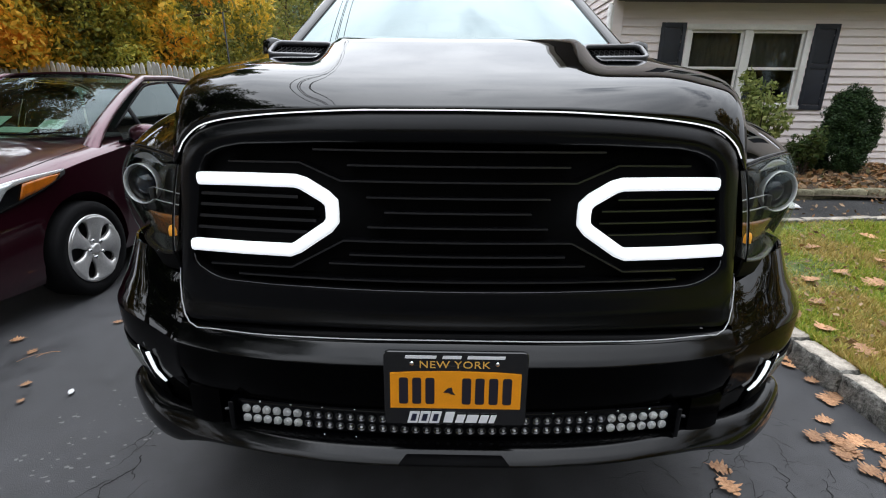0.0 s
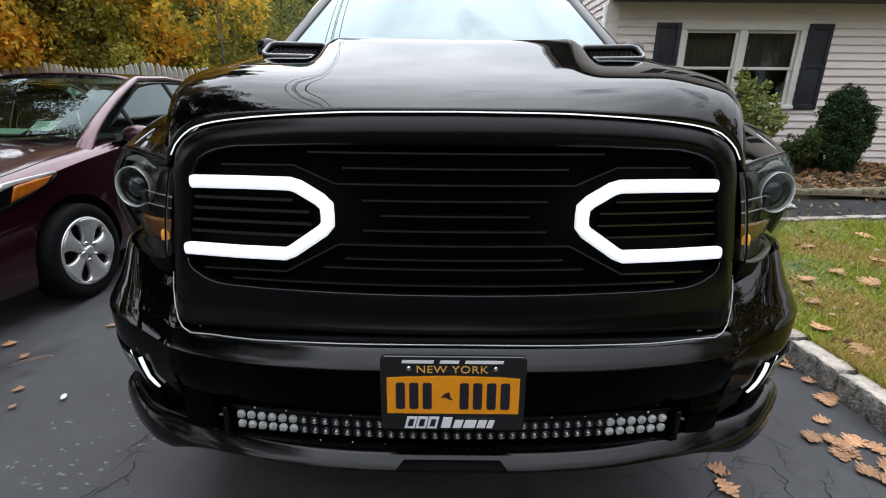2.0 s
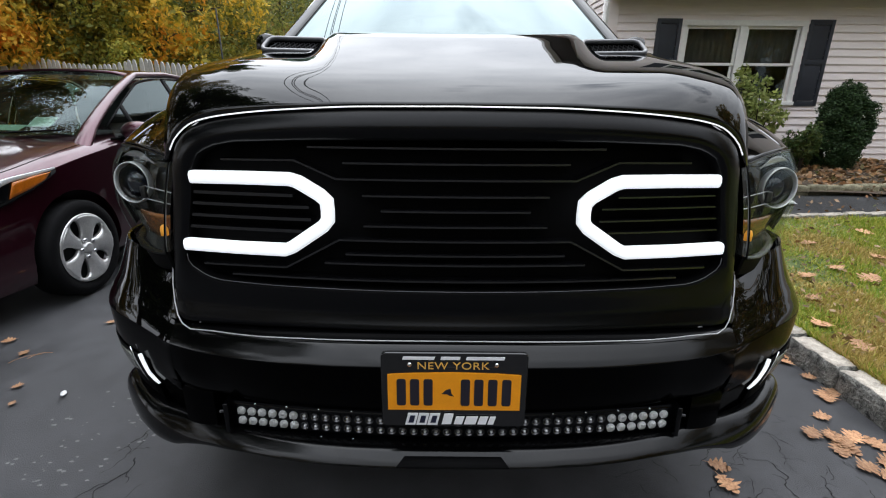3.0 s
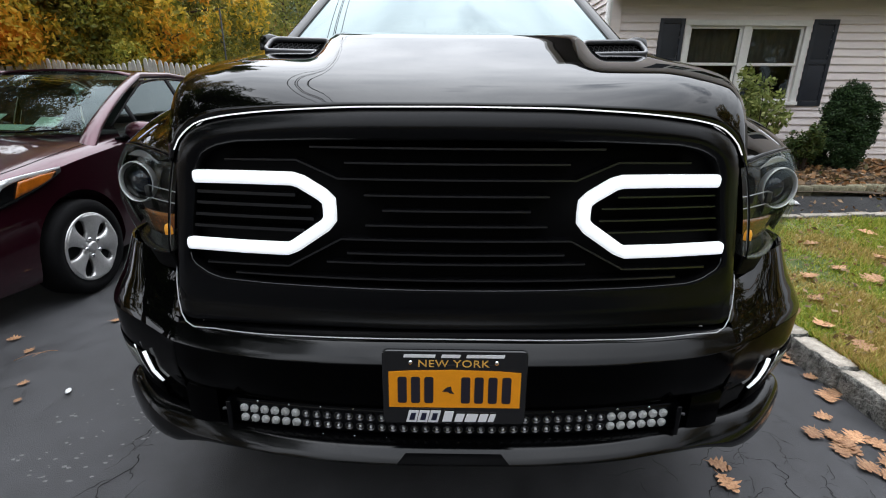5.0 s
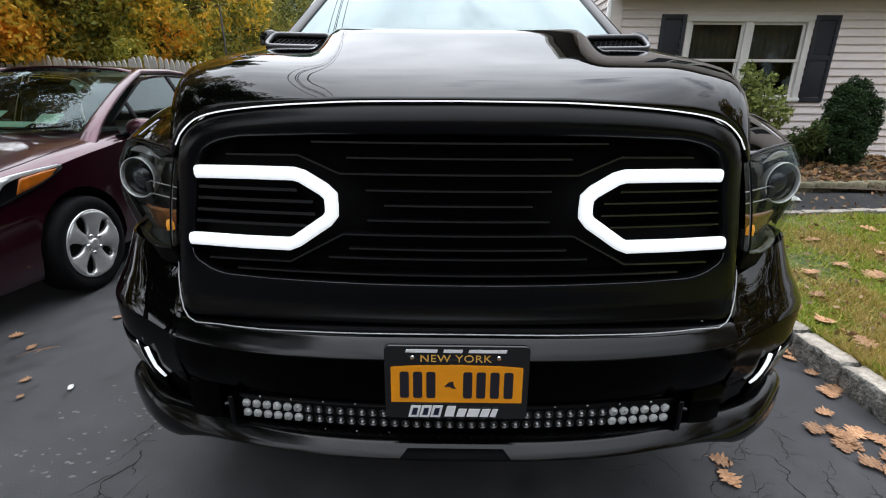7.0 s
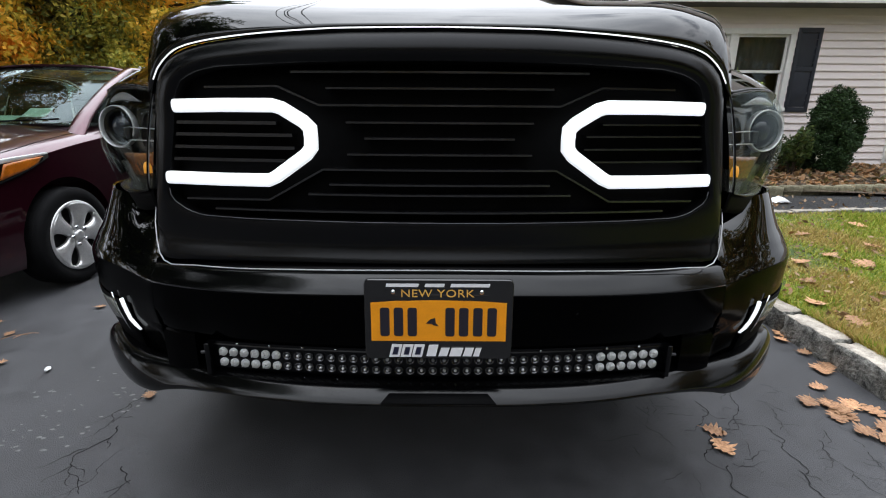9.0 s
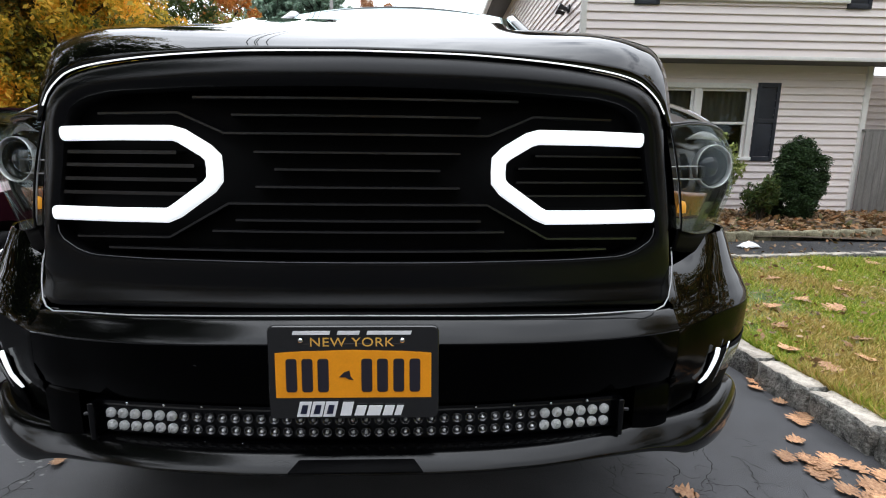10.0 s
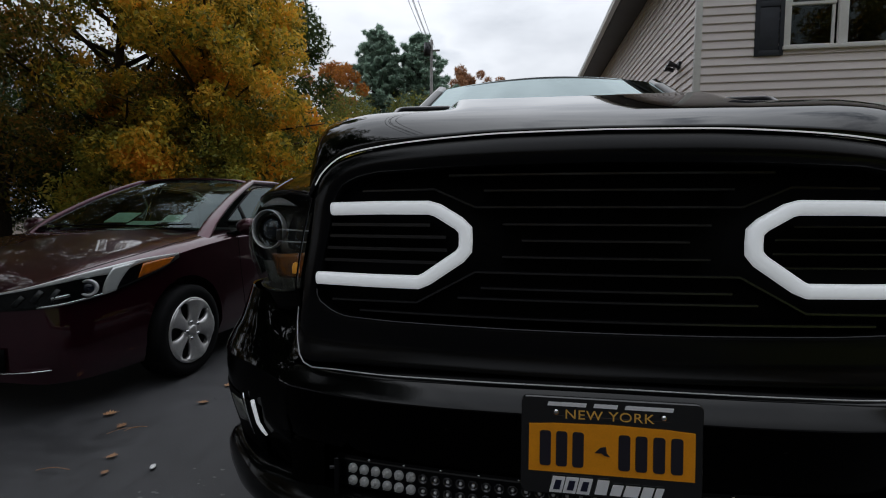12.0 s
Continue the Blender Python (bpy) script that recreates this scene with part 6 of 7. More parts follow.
            return Vector((SX + s * (0.845 - 0.55 * (z - 0.955) ** 1.15), y, z))
        for a, b in ((2.56, 2.80), (2.84, 3.58), (3.66, 4.40)):
            part("side_window", facing(grid(sidew, spread(a, b, 9), spread(0.03, 0.97, 5)), (s, 0, 0.3)), M["side_glass"], car, "dark side window")
        part("window_trim", sweep([sidew(y, 1.0) for y in spread(2.53, 4.74, 18)], round_section(0.018, 0.012, 6)), M["matte"], car)
        part("window_trim", sweep([sidew(y, 0.0) + Vector((0.004 * s, 0, 0)) for y in spread(2.50, 4.78, 12)], round_section(0.014, 0.022, 6)), M["matte"], car)
        for y in (2.82, 3.62):
            part("window_post", sweep([sidew(y, v) for v in (0, 0.5, 1)], round_section(0.012, 0.05, 6, 4), (0, 1, 0)), M["matte"], car)
        # door mirror
        mm = pose(SX + s * 0.985, 2.60, 1.005, 0, 0, 6 * s)
        bm = bmesh.new()
        bmesh.ops.create_uvsphere(bm, u_segments=20, v_segments=12, radius=1)
        for v in bm.verts:
            v.co = Vector((v.co.x * 0.115, (v.co.y * 0.075 if v.co.y < 0 else v.co.y * 0.03), v.co.z * 0.072))
        bmesh.ops.transform(bm, matrix=mm, verts=bm.verts)
        mo = part("door_mirror", bm, M["burgundy"], car, "burgundy door mirror")
        part("mirror_foot", sweep([(SX + s * 0.84, 2.62, 0.955), (SX + s * 0.93, 2.61, 0.965)], round_section(0.05, 0.04, 8)), M["matte"], mo)
        part("door_handle", box((SX + s * 0.893, 3.42, 0.84), (0.02, 0.17, 0.025), 0.008), M["burgundy"], car)
        # headlights wrap the corner
        def plan(y):
            return interp(y, col(1))
        def lampface(t, v, out=0.006):
            y = interp(t, [(0, 1.095), (0.12, 1.125), (0.3, 1.20), (0.52, 1.36), (0.76, 1.60), (1.0, 1.93)])
            lo = interp(t, [(0, 0.602), (0.3, 0.612), (0.6, 0.648), (0.85, 0.726), (1, 0.814)])
            hi = interp(t, [(0, 0.690), (0.3, 0.748), (0.6, 0.800), (0.85, 0.836), (1, 0.846)])
            z = lo + (hi - lo) * v
            w = plan(y) * (0.975 if t > 0.4 else 0.985)
            ox = 0.4 + 0.6 * t
            return Vector((SX + s * (w + out * ox), y - out * (1.2 - t), z))
        lamp = new("headlight")
        lamp.parent = car
        lamp["label"] = "swept-back headlight with chrome housing and amber tip"
        part("housing", thick(grid(lambda t, v: lampface(t, v, 0.003), spread(0, 1.0, 26), spread(0, 1, 7)), 0.006), M["lamp_black"], lamp, "dark glossy lamp housing")
        band = lambda t: interp(t, [(0, 0.10), (0.3, 0.15), (0.55, 0.24), (0.68, 0.34), (0.8, 0.20), (1.0, 0.30)])
        part("silver_band", thick(grid(lambda t, v: lampface(t, 1 - band(t) * (1 - v), 0.011), spread(0.02, 0.995, 30), spread(0, 1, 4)), 0.004), M["bright_silver"], lamp, "bright silver upper band")
        part("silver_hook", thick(grid(lambda t, v: lampface(0.575 + 0.065 * v ** 2 + (0.075 + 0.05 * v) * t, 0.02 + 0.90 * v, 0.012), spread(0, 1, 7), spread(0, 1, 9)), 0.004), M["bright_silver"], lamp, "bright silver bend")
        part("chrome_line", thick(grid(lambda t, v: lampface(t, 0.02 + 0.07 * v, 0.013), spread(0.22, 0.60, 14), spread(0, 1, 3)), 0.003), M["chrome"], lamp)
        part("amber_corner", thick(grid(lambda t, v: lampface(t + 0.03 * v, 0.16 + v * (0.60 - 0.2 * smooth(0.86, 0.97, t)), 0.014), spread(0.77, 0.94, 10), spread(0, 1, 5)), 0.004), M["orange"], lamp, "amber corner reflector")
        for t, v, w in ((0.10, 0.40, 0.05), (0.20, 0.50, 0.055), (0.29, 0.42, 0.05)):
            p0, p1 = lampface(t, v - 0.18, 0.012), lampface(t + 0.05, v + 0.22, 0.012)
            part("reflector_cup", sweep([p0, (p0 + p1) / 2 + Vector((0, -0.002, 0)), p1], round_section(w * 0.5, 0.006, 8), (s * 0.5, -1, 0)), M["dark_metal"], lamp)
        part("reflector_glint", thick(grid(lambda t, v: lampface(t, 0.28 + 0.10 * v, 0.014), spread(0.30, 0.40, 5), spread(0, 1, 3)), 0.003), M["chrome"], lamp)
        c = lampface(0.50, 0.42, 0.014)
        mt = Matrix.Translation(c) @ Vector((s * 0.55, -0.83, 0.05)).to_track_quat("Z", "Y").to_matrix().to_4x4()
        part("projector_ring", lathe([(0.030, 0.004), (0.036, 0.010), (0.042, 0.014), (0.047, 0.008), (0.048, -0.01)], mt, 28), M["silver"], lamp, "silver projector ring")
        part("projector_lens", lathe([(0.0, 0.016), (0.016, 0.013), (0.026, 0.006), (0.032, -0.002)], mt, 24), M["projector"], lamp)
        part("lens_cover", facing(grid(lambda t, v: lampface(t, v, 0.030), spread(0, 1.0, 24), spread(0, 1, 6)), (s, -1, 0)), M["lens"], lamp)
    # front: grille, lower intake, trim line
    def nose(u, z, out=0.006):
        x = u
        y = interp(abs(x), [(0, 1.080), (0.30, 1.085), (0.48, 1.10), (0.62, 1.14), (0.725, 1.22), (0.795, 1.36)])
        return Vector((SX + x, y - out, z))
    part("grille", thick(grid(lambda u, v: nose(u, 0.545 + 0.075 * v * (1 - 0.3 * abs(u) / 0.46)), spread(-0.46, 0.46, 15), spread(0, 1, 4)), 0.004), M["matte"], car, "narrow dark grille")
    for v in (0.0, 1.0):
        part("grille_trim", sweep([nose(u, 0.545 + 0.075 * v * (1 - 0.3 * abs(u) / 0.46), 0.012) for u in spread(-0.47, 0.47, 17)], round_section(0.010, 0.010, 6)), M["chrome"], car, "chrome grille trim")
    part("lower_intake", thick(grid(lambda u, v: nose(u, 0.29 + 0.12 * v), spread(-0.52, 0.52, 15), spread(0, 1, 4)), 0.004), M["matte"], car)
    part("intake_trim", sweep([nose(u, 0.285, 0.012) for u in spread(-0.70, 0.70, 21)], round_section(0.010, 0.008, 6)), M["chrome"], car)
    # interior
    part("dashboard", box((SX, 2.72, 0.955), (1.36, 0.42, 0.07), 0.03), M["cabin"], car)
    for s in (-1, 1):
        part("seat", box((SX + s * 0.34, 3.45, 1.0), (0.46, 0.14, 0.62), 0.06), M["cabin"], car)
    part("rear_seat", box((SX, 4.25, 1.06), (1.24, 0.16, 0.44), 0.05), M["cabin"], car)
    part("cabin_floor", box((SX, 3.6, 0.93), (1.5, 2.2, 0.03)), M["cabin"], car)
    for x, y, z, w, d, tip, r in ((-0.125, 2.57, 1.075, 0.20, 0.19, 24, 6), (0.115, 2.50, 1.03, 0.27, 0.09, 20, -4), (0.36, 2.54, 1.068, 0.15, 0.13, 26, 8)):
        part("dash_paper", box((SX + x, y, z), (w, d, 0.003), 0.0, turn=pose(0, 0, 0, tip, 0, r)), M["paper"], car, "pale paper on the dashboard", smooth=False)
    for s, x0 in ((1, -0.25), (1, 0.30)):
        part("wiper", sweep([ws(x0 / 0.7 - 0.45, 0.05) + Vector((0, -0.02, 0.012)), ws(x0 / 0.7, 0.03) + Vector((0, -0.02, 0.012)), ws(x0 / 0.7 + 0.45, 0.06) + Vector((0, -0.02, 0.012))], round_section(0.016, 0.012, 6)), M["matte"], car)
    part("rear_bumper", box((SX, 5.60, 0.48), (1.4, 0.10, 0.24), 0.04), M["burgundy"], car)
    for s in (-1, 1):
        part("tail_light", box((SX + s * 0.66, 5.52, 0.86), (0.30, 0.12, 0.13), 0.03), M["amber"], car)
    # wheels with ten-spoke covers
    for s in (-1, 1):
        for y in (2.005, 4.70):
            w = new("wheel")
            w.parent = car
            m = Matrix.Translation((SX + s * 0.80, y, 0.312)) @ pose(0, 0, 0, 0, 90 * s, 0)
            part("tyre", lathe([(0.20, -0.095), (0.285, -0.10), (0.308, -0.08), (0.312, 0), (0.308, 0.075), (0.295, 0.094), (0.262, 0.098), (0.222, 0.090), (0.212, 0.06)], m, 44), M["rubber"], w, "black tyre")
            part("rim_well", lathe([(0.0, 0.02), (0.19, 0.02), (0.205, 0.055), (0.215, 0.086)], m, 36), M["cabin"], w)
            part("rim", lathe([(0.224, 0.088), (0.221, 0.097), (0.208, 0.098), (0.198, 0.084), (0.200, 0.06)], m, 44), M["alloy"], w, "silver wheel rim")
            for k in range(5):
                a0 = 2 * math.pi * k / 5 + 0.3
                bm = bmesh.new()
                def spoke(r, t):
                    half = interp(r, [(0.03, 0.63), (0.06, 0.60), (0.08, 0.47), (0.10, 0.38), (0.135, 0.355), (0.165, 0.38), (0.19, 0.45), (0.204, 0.55), (0.212, 0.63)])
                    a = a0 + half * t
                    return m @ Vector((r * math.cos(a), r * math.sin(a), 0.096 - 0.010 * smooth(0.35, 0.95, abs(t)) - 0.018 * smooth(0.93, 1.0, abs(t)) * smooth(0.216, 0.20, r) - 0.012 * smooth(0.10, 0.03, r) + 0.006 * smooth(0.08, 0.16, r) * (1 - abs(t))))
                grid(spoke, [0.03, 0.05, 0.065, 0.08, 0.095, 0.115, 0.14, 0.165, 0.185, 0.2, 0.212], [-1, -0.95, -0.85, -0.6, -0.35, 0, 0.35, 0.6, 0.85, 0.95, 1], bm=bm)
                bmesh.ops.recalc_face_normals(bm, faces=bm.faces)
                part("spoke", thick(bm, 0.012), M["alloy"], w, "broad silver spoke")
                part("wheel_nut", lathe([(0.012, 0.0), (0.011, 0.016), (0.0, 0.018)], m @ Matrix.Translation((0.058 * math.cos(a0 + 0.63), 0.058 * math.sin(a0 + 0.63), 0.090)), 8), M["chrome"], w)
            part("hub_cap", lathe([(0.036, 0.08), (0.034, 0.104), (0.02, 0.108), (0.0, 0.108)], m, 24), M["alloy"], w, "round hub cap")


build_sedan()


# ---- fence, trees, shrubs ----
def picket_fence():
    f = thing("picket_fence", "weathered white scalloped picket fence before the trees", "fence")
    rng = random.Random(8)
    n = 66
    a, b = Vector((-9.4, 8.8, 0)), Vector((-2.4, 7.4, 0))
    bm = outline([(-0.045, 0), (0.045, 0), (0.045, 0.95), (0.025, 0.99), (0, 1.0), (-0.025, 0.99), (-0.045, 0.95)], 0.02, FACE)
    me = mesh_of("picket", bm, M["fence_white"], False)
    turn = math.degrees(math.atan2(b.y - a.y, b.x - a.x))
    for k in range(n):
        p = a.lerp(b, k / (n - 1))
        s = (k % 19) / 18
        h = 1.83 - 0.10 * math.sin(math.pi * s) + rng.uniform(-0.012, 0.012)
        ob = new("picket", me)
        ob.parent = f
        ob.matrix_basis = pose(p.x, p.y, 0, 0, rng.uniform(-0.8, 0.8), turn) @ Matrix.Diagonal((0.92, 1, h, 1))
    for z in (0.45, 1.35):
        part("rail", sweep([a + Vector((0, 0.05, z)), b + Vector((0, 0.05, z))], round_section(0.04, 0.09, 8, 4)), M["fence_white"], f)


def leaf_cloud(name, clumps, count, size, mat, parent, seed, squash=1.0, hollow=0.5, slim=0.42):
    """A crown of many small leaf quads gathered in uneven clumps."""
    rng = np.random.default_rng(seed)
    per = np.array([c[3] ** 2 for c in clumps], float)
    per = (per / per.sum() * count).astype(int)
    all_v = []
    for (cx, cy, cz, r), k in zip(clumps, per):
        d = rng.normal(size=(k, 3))
        d /= np.linalg.norm(d, axis=1, keepdims=True)
        rad = r * (hollow + (1 - hollow) * rng.random((k, 1)) ** 0.6) * (0.8 + 0.35 * rng.random((k, 1)))
        p = d * rad
        p[:, 2] *= squash
        p += (cx, cy, cz)
        u = rng.normal(size=(k, 3))
        u /= np.linalg.norm(u, axis=1, keepdims=True)
        w = np.cross(u, rng.normal(size=(k, 3)))
        w /= np.linalg.norm(w, axis=1, keepdims=True)
        s = size * (0.6 + 0.8 * rng.random((k, 1)))
        quad = np.stack([p - u * s, p + w * s * slim, p + u * s, p - w * s * slim], 1)
        all_v.append(quad.reshape(-1, 3))
    v = np.concatenate(all_v)
    n = len(v) // 4
    me = bpy.data.meshes.new(name)
    me.from_pydata(v.tolist(), [], np.arange(4 * n).reshape(-1, 4).tolist())
    me.materials.append(mat)
    ob = new(name, me)
    ob.parent = parent
    return ob


def tree(name, label, at, height, spread_r, trunk_r, leaf, mat, count, seed, base=0.25, limbs=9, lump=(0.10, 0.30)):
    rng = random.Random(seed)
    t = thing(name, label, "tree", at=at)
    bm = bmesh.new()
    path = [Vector((0, 0, -0.05))]
    for k in range(1, 7):
        path.append(Vector((rng.uniform(-0.1, 0.1) * k * 0.5, rng.uniform(-0.1, 0.1) * k * 0.5, height * 0.8 * k / 6)))
    rings = []
    for k, p in enumerate(path):
        r = trunk_r * (1.25 if k == 0 else 1) * (1 - 0.8 * k / 6)
        rings.append([bm.verts.new(p + Vector((r * math.cos(a), r * math.sin(a), 0))) for a in [2 * math.pi * i / 10 for i in range(10)]])
    for a, b in zip(rings, rings[1:]):
        for i in range(10):
            bm.faces.new((a[i], a[(i + 1) % 10], b[(i + 1) % 10], b[i]))
    clumps = []
    for k in range(limbs):
        f = base + (0.95 - base) * (k + 0.5) / limbs
        p = Vector((0, 0, height * 0.8 * f))
        a = k * 2.4 + rng.uniform(-0.4, 0.4)
        reach = spread_r * (0.55 + 0.45 * math.sin(math.pi * min(1, (f - base) / (1 - base) + 0.2))) * rng.uniform(0.7, 1.05)
        q = p + Vector((math.cos(a) * reach, math.sin(a) * reach, height * rng.uniform(0.08, 0.20)))
        mid = p.lerp(q, 0.5) + Vector((0, 0, 0.15))
        cylinder(p, mid, trunk_r * 0.35, trunk_r * 0.22, 6, bm)
        cylinder(mid, q, trunk_r * 0.22, trunk_r * 0.08, 6, bm)
        for s in (0.35, 0.55, 0.75, 0.9, 1.05):
            c = p.lerp(q, s) + Vector((rng.gauss(0, 0.35), rng.gauss(0, 0.35), rng.gauss(0.1, 0.35)))
            clumps.append((c.x, c.y, c.z, spread_r * rng.uniform(*lump)))
    for k in range(8):
        clumps.append((rng.gauss(0, spread_r * 0.3), rng.gauss(0, spread_r * 0.3), height * rng.uniform(0.74, 0.98), spread_r * rng.uniform(0.12, 0.3)))
    part("trunk", bm, M["bark"], t, "dark ridged trunk")
    leaf_cloud("crown", clumps, count, leaf, mat, t, seed)
    return t


def pine(label, at, height, r, seed):
    rng = random.Random(seed)
    t = thing("pine_tree", label, "tree", at=at)
    bm = cylinder((0, 0, -0.05), (0, 0, height), 0.22, 0.04, 10)
    clumps = []
    for k in range(150):
        f = 0.20 + 0.80 * k / 149
        a = k * 2.4
        reach = r * (1.03 - f) ** 0.72 * rng.uniform(0.62, 1.08)
        z = height * f
        q = Vector((math.cos(a) * reach, math.sin(a) * reach, z + 0.15 + 0.22 * reach))
        cylinder((0, 0, z - 0.1), q, 0.04, 0.012, 5, bm)
        for s in (0.2, 0.35, 0.5, 0.65, 0.78, 0.9, 1.0):
            clumps.append((q.x * s + rng.gauss(0, 0.15), q.y * s + rng.gauss(0, 0.15), z + (q.z - z) * s + rng.gauss(0, 0.14), rng.uniform(0.10, 0.24)))
    part("trunk", bm, M["bark"], t)
    leaf_cloud("crown", clumps, 110000, 0.16, M["pine"], t, seed, 0.8, 0.0, 0.17)


def bush_tree():
    t = thing("conical_bush", "dense dark green conical evergreen bush in the bed", "bush", at=(6.04, 6.55, 0.18))
    rng = random.Random(5)
    clumps = []
    lumps = [(rng.uniform(0, 2 * math.pi), rng.uniform(0.2, 0.85), rng.uniform(0.03, 0.08)) for _ in range(16)]
    for k in range(230):
        f = rng.random() ** 0.85
        a = rng.uniform(0, 2 * math.pi)
        rad = 0.36 * (1 - f ** 1.6) ** 0.6 * (0.80 + 0.20 * min(1, f * 3.0)) + (0.05 if f > 0.9 else 0)
        for b, g, w in lumps:
            rad += w * math.exp(-((math.cos(a - b) - 1) * 3) ** 2 - ((f - g) / 0.12) ** 2)
        rad *= rng.uniform(0.70, 1.0)
        z = 0.10 + (1.10 + (0.10 if rng.random() < 0.2 and rad < 0.12 else 0)) * f
        clumps.append((rad * math.cos(a), rad * math.sin(a), z, rng.uniform(0.06, 0.12)))
    part("trunk", cylinder((0, 0, -0.05), (0, 0, 0.9), 0.04, 0.02, 8), M["bark"], t)
    leaf_cloud("crown", clumps, 70000, 0.017, M["bush"], t, 5, 1.0, 0.35)


def shrub(label, at, h, r, count, seed, mat, leaf=0.035):
    rng = random.Random(seed)
    t = thing("shrub", label, "shrub", "shrubs in the bed", at)
    bm = bmesh.new()
    clumps = []
    for k in range(13):
        a, lean = rng.uniform(0, 2 * math.pi), rng.uniform(0.2, 1.0) * r
        q = Vector((math.cos(a) * lean, math.sin(a) * lean, h * rng.uniform(0.55, 1.0)))
        mid = q * 0.5 + Vector((0, 0, 0.1))
        cylinder((0, 0, -0.05), mid, 0.012, 0.008, 5, bm)
        cylinder(mid, q, 0.008, 0.003, 5, bm)
        for s in (0.55, 0.75, 0.9, 1.02):
            clumps.append((q.x * s, q.y * s, q.z * s, rng.uniform(0.06, 0.13)))
    part("stem", bm, M["bark"], t)
    leaf_cloud("foliage", clumps, count, leaf, mat, t, seed, 1.0, 0.3)


picket_fence()
tagged(part("garden_stake", cylinder((-4.25, 8.75, -0.05), (-4.28, 8.75, 2.75), 0.02, 0.015, 8), M["wire"]), "thin dark upright stake behind the picket fence", "stake")
tree("maple_tree", "large maple tree in gold and orange autumn leaf behind the fence", (-8.1, 10.7, 0), 7.4, 3.3, 0.16, 0.066, M["autumn"], 90000, 45, 0.08, 58, (0.06, 0.16))
tree("maple_tree", "spreading half-bare autumn tree with thin dark leaves", (-10.4, 10.4, 0), 10.8, 3.0, 0.2, 0.062, M["autumn_dark"], 36000, 22, 0.12, 30, (0.07, 0.19))
tree("maple_tree", "dark autumn tree behind the parked car", (-13.2, 9.4, 0), 11.5, 3.2, 0.2, 0.06, M["autumn_dark"], 30000, 23, 0.10, 12)
tree("oak_tree", "tall dark green tree rising behind the maples", (-9.9, 15.5, 0), 15.0, 3.2, 0.3, 0.075, M["green"], 75000, 24, 0.18, 20)
tree("rust_tree", "low orange autumn tree behind the pickup truck", (-9.0, 22, 0), 9.0, 1.8, 0.2, 0.08, M["rust"], 14000, 26, 0.3, 9)
tree("rust_tree", "distant rust-coloured tree against the sky", (-4.4, 42, 0), 14.3, 1.5, 0.3, 0.11, M["brown"], 30000, 27, 0.72, 14, (0.25, 0.45))
tree("rust_tree", "distant rust-coloured tree against the sky", (-1.9, 42, 0), 14.0, 1.9, 0.3, 0.11, M["brown"], 34000, 28, 0.72, 14, (0.25, 0.45))
for x, y, h, k in ((-6.3, 11.8, 3.4, 29), (-8.6, 12.4, 3.0, 30), (-12.0, 12.0, 4.8, 31), (-15.5, 11.0, 5.0, 32), (-18.5, 9.0, 5.5, 33), (-5.6, 17, 5.0, 34), (-11.0, 14.5, 6.0, 35), (-14.5, 14, 6.5, 36), (-18, 13, 7, 37), (-22, 10, 7, 38), (-9.3, 10.2, 3.2, 39), (-6.9, 10.5, 2.8, 40)):
    tree("hedge_tree", "dense dark green undergrowth behind the fence", (x, y, 0), h * (1.1 if x > -9 else 1), 1.9 if k > 38 else 3.1 if x > -9 else 2.6, 0.1, 0.052, M["gold"] if k > 38 else M["olive"] if x > -9 else M["green"], 30000, k, 0.05, 18)
pine("blue-green pine tree behind the drive", (-8.5, 28, 0), 12.2, 5.4, 41)
pine("blue-green pine tree beside the utility pole", (-6.0, 28.5, 0), 11.9, 5.8, 42)
# trees round the street, seen mirrored in the black paint
for k, (x, y, h) in enumerate(((-24, -15, 10), (-18, -19, 10), (-12.5, -18, 10), (-7, -21, 8), (-1.5, -20, 7), (4, -21, 8), (9, -19, 9), (14, -18, 10), (20, -17, 11), (22, -6, 10), (11, -9, 9), (13.5, -0.5, 9.5), (10.5, -13, 9), (-17, -9, 11), (-16, 3, 10))):
    tree("street_tree", "tall autumn tree at the edge of the street", (x, y, 0), h * (1.45 if -15 < x < 5 or y < -15 < x else 0.75 if x > 9 and y < -2 else 1.0), 3.8, 0.25, 0.16, M["autumn_dark"] if k % 3 else M["green"], 13000, 60 + k, 0.06, 14)
tree("street_tree", "tall leafy tree beside the driveway, mirrored in the car glass", (-9.8, -0.7, 0), 14.5, 4.7, 0.32, 0.11, M["green"], 60000, 80, 0.25, 20)
tree("street_tree", "tall dark tree beside the parked car", (-13.5, 6.6, 0), 17.5, 5.0, 0.3, 0.11, M["autumn_dark"], 40000, 81, 0.18, 22)
bush_tree()
shrub("airy light green shrub under the window", (4.50, 6.15, 0.2), 1.42, 0.66, 2300, 71, M["shrub"], 0.042)
shrub("low green shrub beside the conical bush", (5.35, 6.3, 0.2), 0.62, 0.36, 2200, 72, M["green"])
shrub("leafy green shrub in the bed", (3.9, 6.3, 0.2), 1.1, 0.42, 2200, 73, M["shrub"])


